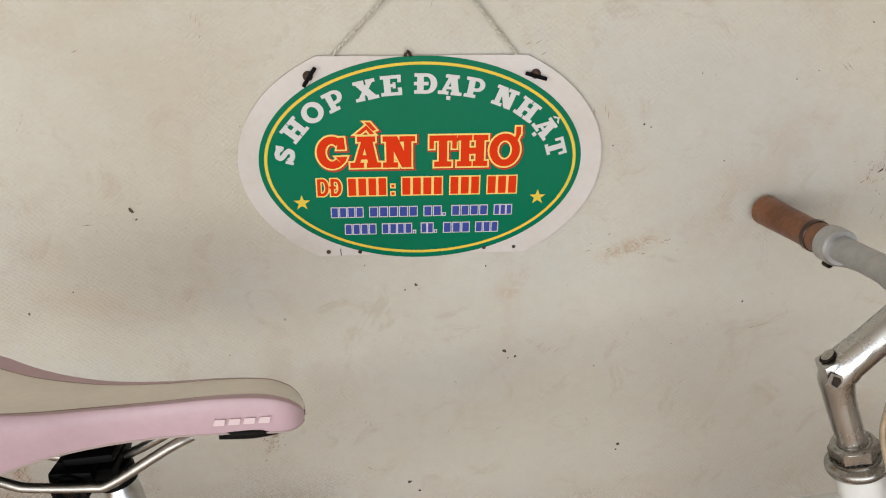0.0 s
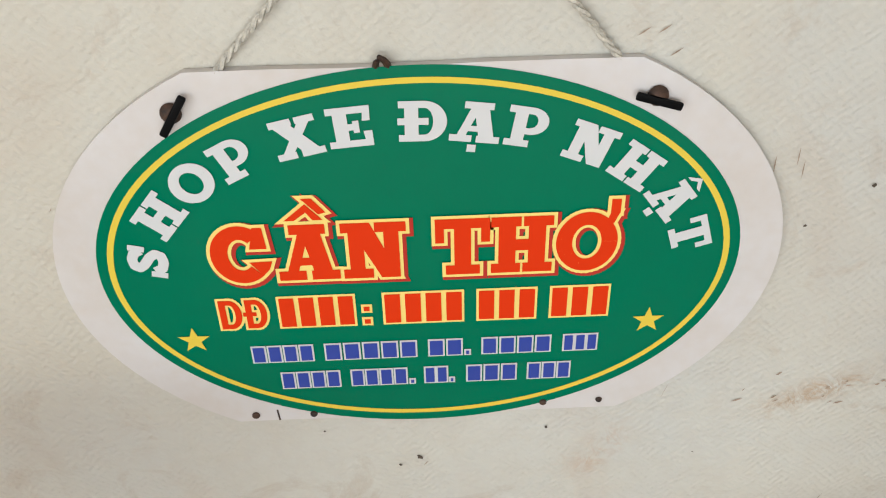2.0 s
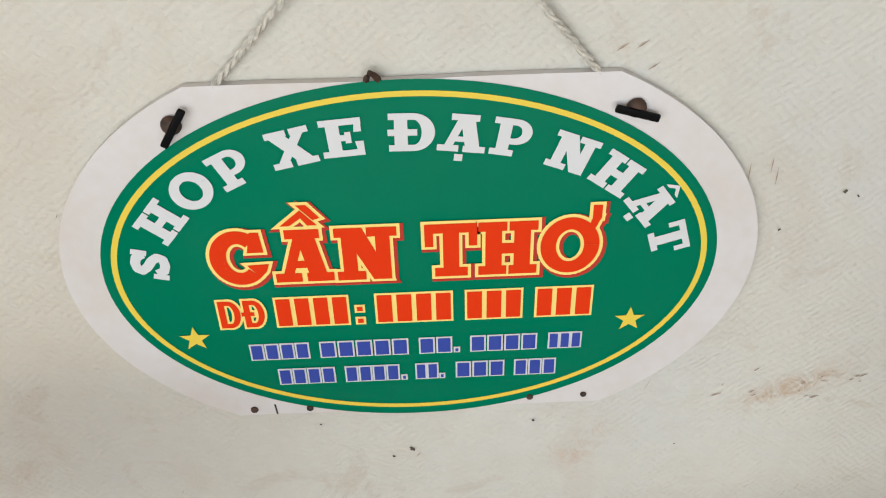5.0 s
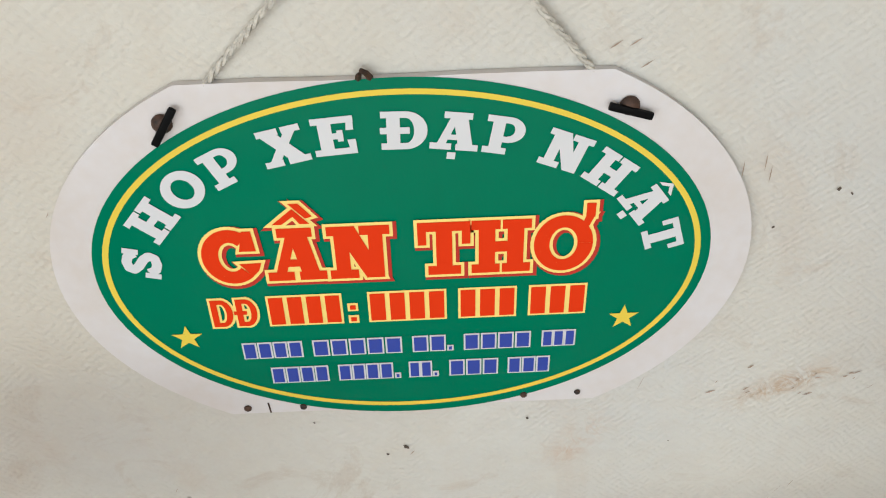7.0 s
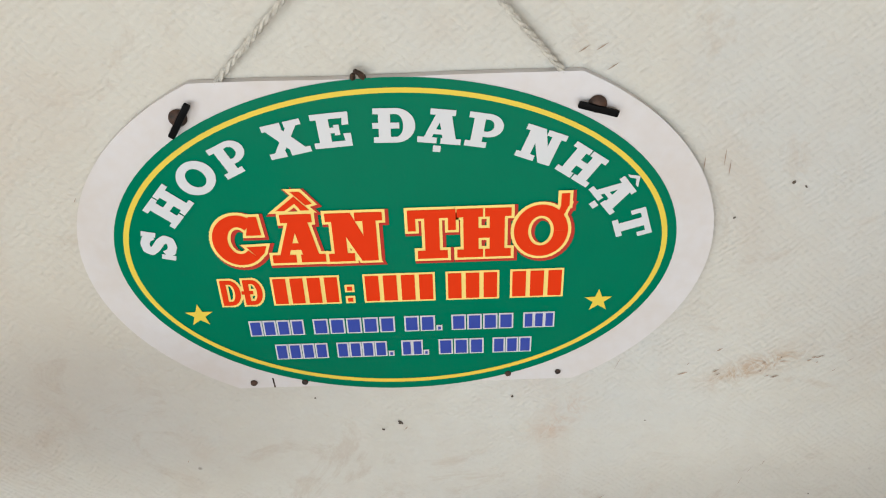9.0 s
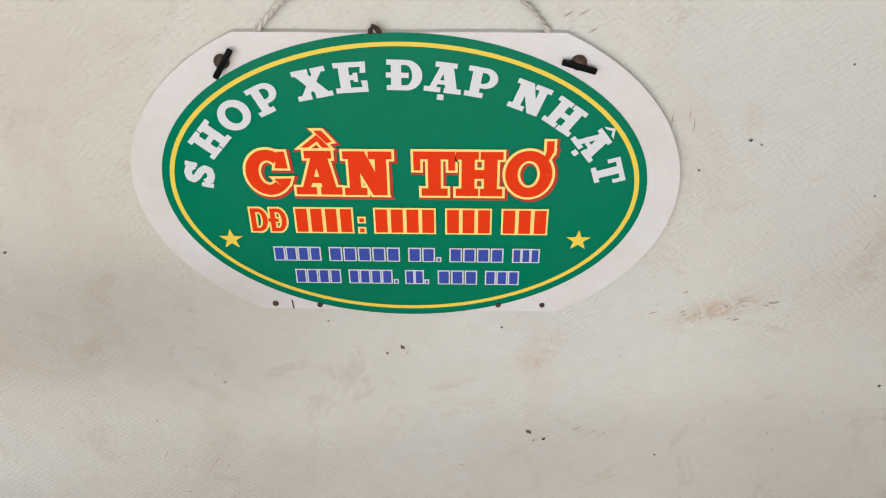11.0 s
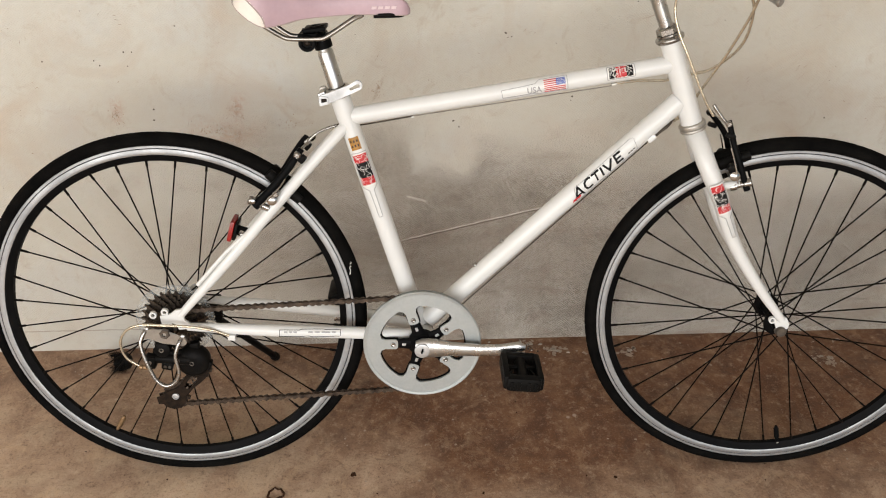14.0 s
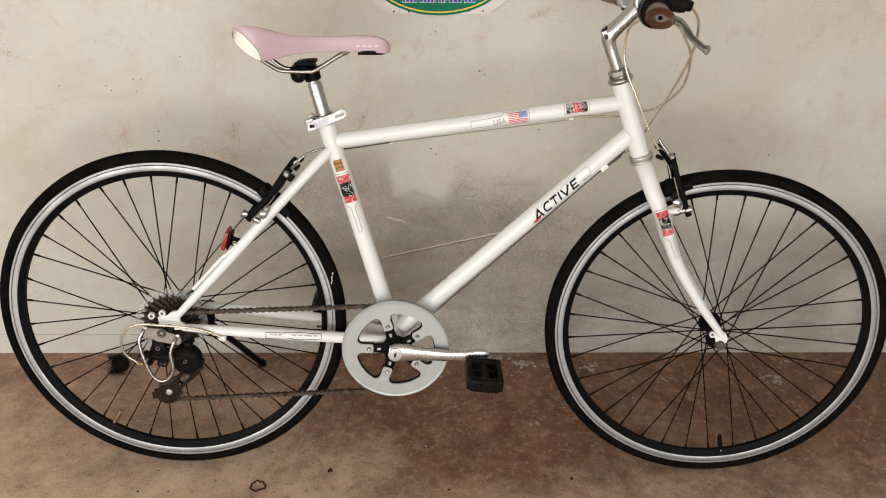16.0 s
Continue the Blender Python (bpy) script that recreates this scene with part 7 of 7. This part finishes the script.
def build_cables():
    def cable(name, pts, r, label, parent=BAR, move=None, mat=CABLE):
        return part(name, Shape().tube(smooth_path(pts, 8), r, 10), mat, parent, label, move=move)
    gold = "gold translucent cable housing"
    # front brake
    cable("front_brake_cable", [D(0.8720, 0.9560, 0.128), D(0.8620, 0.9600, 0.110), D(0.8470, 0.9570, 0.085), D(0.8310, 0.9400, 0.052), D(0.8285, 0.9205, 0.036), D(0.8286, 0.8985, 0.031), D(0.8305, 0.8785, 0.030), D(0.8410, 0.8485, 0.032), D(0.8575, 0.8163, 0.035), D(0.8908, 0.7513, 0.035), D(0.9112, 0.7200, 0.034)], 0.0023, gold)
    # gear
    cable("gear_cable", [D(0.8790, 0.9900, 0.176), D(0.8990, 0.9800, 0.168), D(0.9155, 0.9565, 0.150), D(0.9243, 0.9058, 0.110), D(0.9141, 0.8341, 0.060), D(0.9012, 0.7793, 0.020), D(0.8973, 0.7473, -0.012), D(0.8822, 0.7122, -0.020), D(0.8600, 0.7000, -0.008)], 0.0023, gold)
    # rear brake
    cable("rear_brake_cable", [D(0.8720, 0.9600, 0.134), D(0.8900, 0.9500, 0.130), D(0.9092, 0.9252, 0.120), D(0.9259, 0.8949, 0.100), D(0.9303, 0.8396, 0.060), D(0.9071, 0.7929, 0.010), D(0.8778, 0.7765, -0.016), D(0.8438, 0.7661, -0.022), D(0.7835, 0.7668, -0.008), D(0.7530, 0.7640, -0.003)], 0.0024, gold)
    part("cable_stop", Shape().block(Matrix.Translation(P(0.770, 0.7510, -0.003)) @ pose(0, 0, 0, 0, -9, 0), (0.009, 0.005, 0.005), 0.001), OLD_ALLOY, FRAME)
    part("inner_wire", Shape().tube([P(0.773, 0.7500, -0.003), P(0.43, 0.6985, -0.003)], 0.0008, 6), STEEL, BAR)
    cable("rear_brake_cable", [P(0.43, 0.6985, -0.003), P(0.372, 0.6875, -0.008), P(0.335, 0.680, -0.019), P(0.316, 0.6835, -0.021), D(0.3120, 0.6960, -0.012), D(0.2960, 0.6910, 0.000)], 0.0013, "dark brake cable housing", mat=DARK_CABLE)
    cable("gear_cable", [P(0.876, 0.696, -0.006), P(0.866, 0.683, 0.004), P(0.852, 0.672, 0.006), P(0.836, 0.6595, 0.010)], 0.0026, "dark gear cable housing", mat=DARK_CABLE)
    part("inner_wire", Shape().tube([P(0.836, 0.6595, 0.010), P(0.50, 0.338, 0.010), P(0.448, 0.266, 0.010)], 0.0009, 6), GREASE, BAR)
    part("cable_guide", Shape().block(Matrix.Translation(P(0.430, 0.6970, -0.002)) @ pose(0, 0, 0, 0, -9, 0), (0.005, 0.004, 0.003), 0.001), WHITE_PAINT, FRAME)
    # bottle bosses on the down tube
    for s in (0.135, 0.200):
        c = P(0.452, 0.320) + (P(0.886, 0.728) - P(0.452, 0.320)).normalized() * s + D(-0.685, 0.7286) * 0.0168
        part("bottle_bolt", Shape().lathe(c, D(-0.685, 0.7286), [(0, 0.0042), (0.003, 0.0042), (0.0045, 0.003)], 10), STEEL, FRAME)


def build_maker_marks_on_saddle():
    sad = bpy.data.objects["saddle"]
    tw = Matrix.Translation(P(0.27, 0.85)) @ Matrix.Rotation(radians(5), 4, "Z") @ Matrix.Rotation(radians(-4.5), 4, "X") @ Matrix.Translation(-P(0.27, 0.85))
    for k in range(4):
        u = 0.3665 + 0.0106 * k
        s = Shape()
        q = [tw @ P(u + dx, 0.8715 + dz, 0.0246 - 0.0006 * k) for dx, dz in ((0, 0), (0.0080, 0), (0.0092, 0.0045), (0.0015, 0.0045))]
        s.add(q + [p - SIDE * 0.002 for p in q], [(0, 1, 2, 3), (7, 6, 5, 4), (0, 4, 5, 1), (1, 5, 6, 2), (2, 6, 7, 3), (3, 7, 4, 0)])
        part("maker_bar", s, PALE_PINK, sad, "pale maker's mark", smooth=False)


build_prints()
build_fork_print()
build_cables()
build_maker_marks_on_saddle()


# ---- the floor's small things ----
def build_brush():
    """A short black bristle brush lying on its side at the wall's foot."""
    ob = new("floor_brush")
    ob.matrix_world = pose(-0.5839, -0.0693, 0.0, 0, 0, 8) @ Matrix.Scale(0.74, 4)
    tagged(ob, "small black bristle brush lying on the cement floor", "brush")
    rnd = random.Random(5)
    body = Shape().lathe(Vector((0.012, 0, 0.026)), (1, 0, 0.05), [(-0.026, 0.010), (-0.022, 0.022), (0.0, 0.026), (0.018, 0.024), (0.026, 0.012)], 20)
    part("brush_body", body, PLASTIC, ob)
    hair = Shape()
    for _ in range(420):
        a, b = rnd.uniform(0, 2 * math.pi), rnd.uniform(0.0, 1.0)
        start = Vector((rnd.uniform(-0.012, 0.030), 0.018 * math.cos(a), 0.026 + 0.020 * math.sin(a)))
        d = Vector((-0.5 - 0.8 * b + rnd.uniform(-0.3, 0.3), 0.8 * math.cos(a), 0.7 * math.sin(a))).normalized()
        end = start + d * rnd.uniform(0.012, 0.032)
        end.z = max(end.z, 0.001)
        mid = (start + end) / 2 + Vector((0, 0, rnd.uniform(-0.001, 0.003)))
        hair.tube([start, mid, end], [0.0006, 0.0005, 0.0003], 4)
    part("bristles", hair, PLASTIC, ob, "matted black bristles")
    return ob


build_brush()


def blot(s, x, y, r, z, rnd, stretch=1.0, turn=0.0, plane="floor"):
    """An irregular fleck that lies on the floor or on the wall."""
    n = 9
    pts = []
    for k in range(n):
        a = 2 * math.pi * k / n
        q = r * rnd.uniform(0.6, 1.2)
        dx, dy = q * math.cos(a) * stretch, q * math.sin(a)
        dx, dy = dx * math.cos(turn) - dy * math.sin(turn), dx * math.sin(turn) + dy * math.cos(turn)
        pts.append((x + dx, y + dy))
    s.add([Vector((px, py, z)) if plane == "floor" else Vector((px, -z, py)) for px, py in pts], [tuple(range(n))])


def build_flecks():
    rnd = random.Random(11)
    pale, dark, wall, scr = Shape(), Shape(), Shape(), Shape()
    for x, y, r, k in ((0.3996, -0.0452, 0.0055, 16), (0.3446, -0.0193, 0.004, 10), (1.0356, -0.1134, 0.0045, 16), (1.007, -0.0984, 0.0045, 8), (0.5747, -0.0575, 0.0065, 9), (0.4561, -0.0591, 0.005, 4), (0.7386, -0.1099, 0.004, 5), (1.0946, -0.035, 0.005, 5),
                       (0.3104, -0.0987, 0.004, 4), (-0.7076, -0.1421, 0.004, 8), (-0.6658, -0.0874, 0.004, 6), (1.2758, -0.0539, 0.005, 6), (0.0142, -0.098, 0.005, 6), (-0.0725, -0.0519, 0.006, 6), (-0.1437, -0.1253, 0.004, 4), (0.6589, -0.1836, 0.004, 5)):
        for _ in range(k):
            blot(pale, x + rnd.gauss(0, 0.012), min(-0.01, y + rnd.gauss(0, 0.009)), r * rnd.uniform(0.3, 1.0), 0.0006, rnd, rnd.uniform(1, 1.8), rnd.uniform(0, 3))
    for _ in range(260):
        blot(pale, rnd.uniform(-1.2, 1.6), rnd.uniform(-0.9, -0.02), rnd.uniform(0.0008, 0.0032), 0.0006, rnd)
    # a dried ring and some dark spots
    ring = [(-0.2026 + 0.0145 * math.cos(a) * rnd.uniform(0.75, 1.2), -0.4481 + 0.0135 * math.sin(a) * rnd.uniform(0.75, 1.2)) for a in (2 * math.pi * k / 14 for k in range(14))]
    dark.tube([Vector((x, y, -0.0002)) for x, y in ring], 0.0024, 6, closed=True)
    for x, y, r in ((-0.0563, -0.4066, 0.006), (0.1925, -0.4645, 0.003), (0.4547, -0.4379, 0.004), (-0.443, -0.4594, 0.003)):
        blot(dark, x, y, r, 0.0007, rnd)
    for _ in range(90):
        blot(dark, rnd.uniform(-1.2, 1.6), rnd.uniform(-0.9, -0.02), rnd.uniform(0.0008, 0.0022), 0.0007, rnd)
    tagged(new("floor_specks", pale.mesh("floor_specks", material("pale_spots", (0.42, 0.34, 0.27), 0.8, mottle=0.3, scale=60), False)), "pale paint spots on the cement floor", "specks", kind="stuff")
    tagged(new("floor_stains", dark.mesh("floor_stains", material("dark_spots", (0.045, 0.022, 0.013), 0.9, spec=0.1), False)), "dark spots and a dried ring on the floor", "stains", kind="stuff")
    # flecks on the wall
    for x, z, r, e in ((-0.4667, 0.7103, 0.0022, 1.2), (-0.4516, 0.7105, 0.0024, 0.8), (-0.4636, 0.6831, 0.0018, 1), (-0.4325, 0.5721, 0.0028, 1), (0.1557, 0.8254, 0.0022, 1.5), (0.1448, 0.8194, 0.0016, 1), (0.251, 0.7436, 0.0022, 2), (0.2627, 0.7369, 0.0016, 1.4), (0.2552, 0.7348, 0.0012, 1), (0.3631, 0.9974, 0.0016, 1), (0.391, 0.6133, 0.0032, 1.2), (0.3894, 0.6054, 0.0022, 1),
                       (-0.1116, 0.9073, 0.0030, 1.6), (-0.108, 0.898, 0.0018, 1), (0.1549, 0.5636, 0.0030, 1.2), (-0.4299, 0.5946, 0.0026, 1), (0.1669, 0.5499, 0.0024, 1.2), (-0.6186, 0.6931, 0.0022, 1), (-0.5242, 0.6941, 0.0026, 0.6), (-0.5147, 0.6845, 0.0026, 0.6),
                       (0.9216, 0.5608, 0.0030, 1), (0.6062, 0.9525, 0.0016, 3), (0.1044, 0.8477, 0.001, 1), (0.2246, 0.8469, 0.0013, 1), (0.3494, 0.7232, 0.0015, 1), (-0.2231, 0.7944, 0.0018, 1.4), (0.4979, 0.8032, 0.0016, 1.6), (0.4468, 0.9615, 0.001, 1)):
        blot(wall, x, z, r * 0.75, 0.0006, rnd, e, rnd.uniform(0, 3), "wall")
    for _ in range(210):
        x, z, a, h = rnd.uniform(-1.2, 1.5), rnd.uniform(0.45, 1.35), rnd.choice((0.7, 0.9, 1.2, 2.4)) + rnd.gauss(0, 0.3), rnd.uniform(0.003, 0.014)
        w = rnd.uniform(0.00025, 0.0006)
        for k in range(rnd.choice((1, 1, 2, 3))):
            x0, z0 = x + rnd.gauss(0, 0.006), z + rnd.gauss(0, 0.006)
            dx, dz = math.cos(a) * h / 2, math.sin(a) * h / 2
            pts = [(x0 - dx, z0 - dz), (x0 + dz / h * w, z0 - dx / h * w * 2), (x0 + dx, z0 + dz), (x0 - dz / h * w, z0 + dx / h * w * 2)]
            scr.add([Vector((px, -0.0006, pz)) for px, pz in pts], [(0, 1, 2, 3)])
    for x, z, rx, rz, n, a in ((-0.2712, 0.5942, 0.014, 0.030, 60, 1.3), (-0.5028, 0.5832, 0.010, 0.025, 40, 1.4), (-0.3107, 0.5467, 0.045, 0.022, 90, 1.0), (0.0037, 0.6263, 0.022, 0.03, 36, 0.9), (-0.1812, 0.5606, 0.05, 0.02, 40, 1.0), (0.3681, 0.8698, 0.045, 0.012, 22, 0.45), (0.6017, 0.9496, 0.02, 0.03, 30, 1.0), (-0.7034, 0.7551, 0.04, 0.02, 30, 2.6), (0.1791, 0.2098, 0.02, 0.012, 30, 0.2)):
        for _ in range(int(n * 0.7)):
            x0, z0, h = x + rnd.gauss(0, rx * 0.5), z + rnd.gauss(0, rz * 0.5), rnd.uniform(0.0015, 0.007)
            b, w = a + rnd.gauss(0, 0.35), rnd.uniform(0.0003, 0.0009)
            dx, dz = math.cos(b), math.sin(b)
            scr.add([Vector((x0 + dx * p * h - dz * q * w, -0.0006, z0 + dz * p * h + dx * q * w)) for p, q in ((-0.5, 0.1), (-0.1, -1.0), (0.5, 0.0), (0.1, 0.9))], [(0, 1, 2, 3)])
    for _ in range(150):
        blot(wall, rnd.uniform(-1.2, 1.6), rnd.uniform(0.05, 1.4), rnd.uniform(0.0003, 0.0008), 0.0005, rnd, rnd.uniform(1, 2.5), rnd.uniform(0, 3), "wall")
    tagged(new("wall_specks", wall.mesh("wall_specks", material("wall_dirt", (0.10, 0.075, 0.055), 0.9, mottle=0.4, scale=200), False)), "dark specks of dirt on the painted wall", "specks", kind="stuff")

    tagged(new("wall_scratches", scr.mesh("wall_scratches", material("wall_scratch", (0.40, 0.30, 0.22), 0.9, mottle=0.4, scale=200), False)), "short brown scratches in the painted wall", "scratches", kind="stuff")


build_flecks()


def build_grit():
    """A scatter of crumbs and flat chips of render at the wall's foot."""
    rnd = random.Random(8)
    dark, pale = Shape(), Shape()
    for k in range(170):
        x, y = 0.320 + rnd.gauss(0, 0.013), min(-0.006, -0.036 + rnd.gauss(0, 0.011))
        q = rnd.uniform(0.0008, 0.0028) if k % 9 else rnd.uniform(0.003, 0.0045)
        ring = [(q * rnd.uniform(0.6, 1.1) * math.cos(a), q * rnd.uniform(0.6, 1.1) * math.sin(a)) for a in (math.pi * i / 3 for i in range(6))]
        pts = [Vector((x + u, y + v, 0.0)) for u, v in ring] + [Vector((x + u * 0.6, y + v * 0.6, q * rnd.uniform(0.5, 1.1))) for u, v in ring]
        (dark if k % 3 else pale).add(pts, [(6, 7, 8, 9, 10, 11)] + [(i, (i + 1) % 6, (i + 1) % 6 + 6, i + 6) for i in range(6)])
    for x, y, q in ((0.346, -0.022, 0.0085), (0.399, -0.043, 0.0100), (0.391, -0.047, 0.006), (0.408, -0.049, 0.006), (0.372, -0.024, 0.005), (0.431, -0.056, 0.0045), (0.2520, -0.012, 0.004), (0.2300, -0.030, 0.0042), (0.576, -0.055, 0.0075), (1.0385, -0.1006, 0.009), (1.020, -0.095, 0.005)):
        ring = [(q * rnd.uniform(0.7, 1.15) * math.cos(a), 0.7 * q * rnd.uniform(0.7, 1.1) * math.sin(a)) for a in (math.pi * i / 5 for i in range(10))]
        pts = [Vector((x + u, y + v, 0.0)) for u, v in ring] + [Vector((x + u * 0.86, y + v * 0.86, 0.0016)) for u, v in ring]
        pale.add(pts, [tuple(range(10, 20))] + [(i, (i + 1) % 10, (i + 1) % 10 + 10, i + 10) for i in range(10)])
    tagged(new("floor_grit", dark.mesh("floor_grit", material("dark_grit", (0.060, 0.045, 0.035), 0.9, mottle=0.5, scale=300), False)), "dark crumbs of grit at the wall's foot", "grit", kind="stuff")
    tagged(new("render_chips", pale.mesh("render_chips", material("pale_render_chips", (0.40, 0.345, 0.285), 0.9, mottle=0.4, scale=200), False)), "pale chips of render on the cement floor", "chips", kind="stuff")


build_grit()


def build_thread():
    """A scrap of brown thread with a curl at its end."""
    pts = smooth_path([(0.1705, -0.5426, 0.0012), (0.2051, -0.5286, 0.0012), (0.2417, -0.5126, 0.0014), (0.2963, -0.5006, 0.0012), (0.3116, -0.4912, 0.0016), (0.3206, -0.497, 0.0012), (0.3113, -0.5046, 0.0024), (0.3044, -0.4978, 0.0030)], 6)
    ob = new("thread", Shape().tube(pts, 0.0011, 6).mesh("thread", material("brown_thread", (0.16, 0.06, 0.03), 0.8)))
    tagged(ob, "scrap of brown thread lying on the cement floor", "thread")


build_thread()
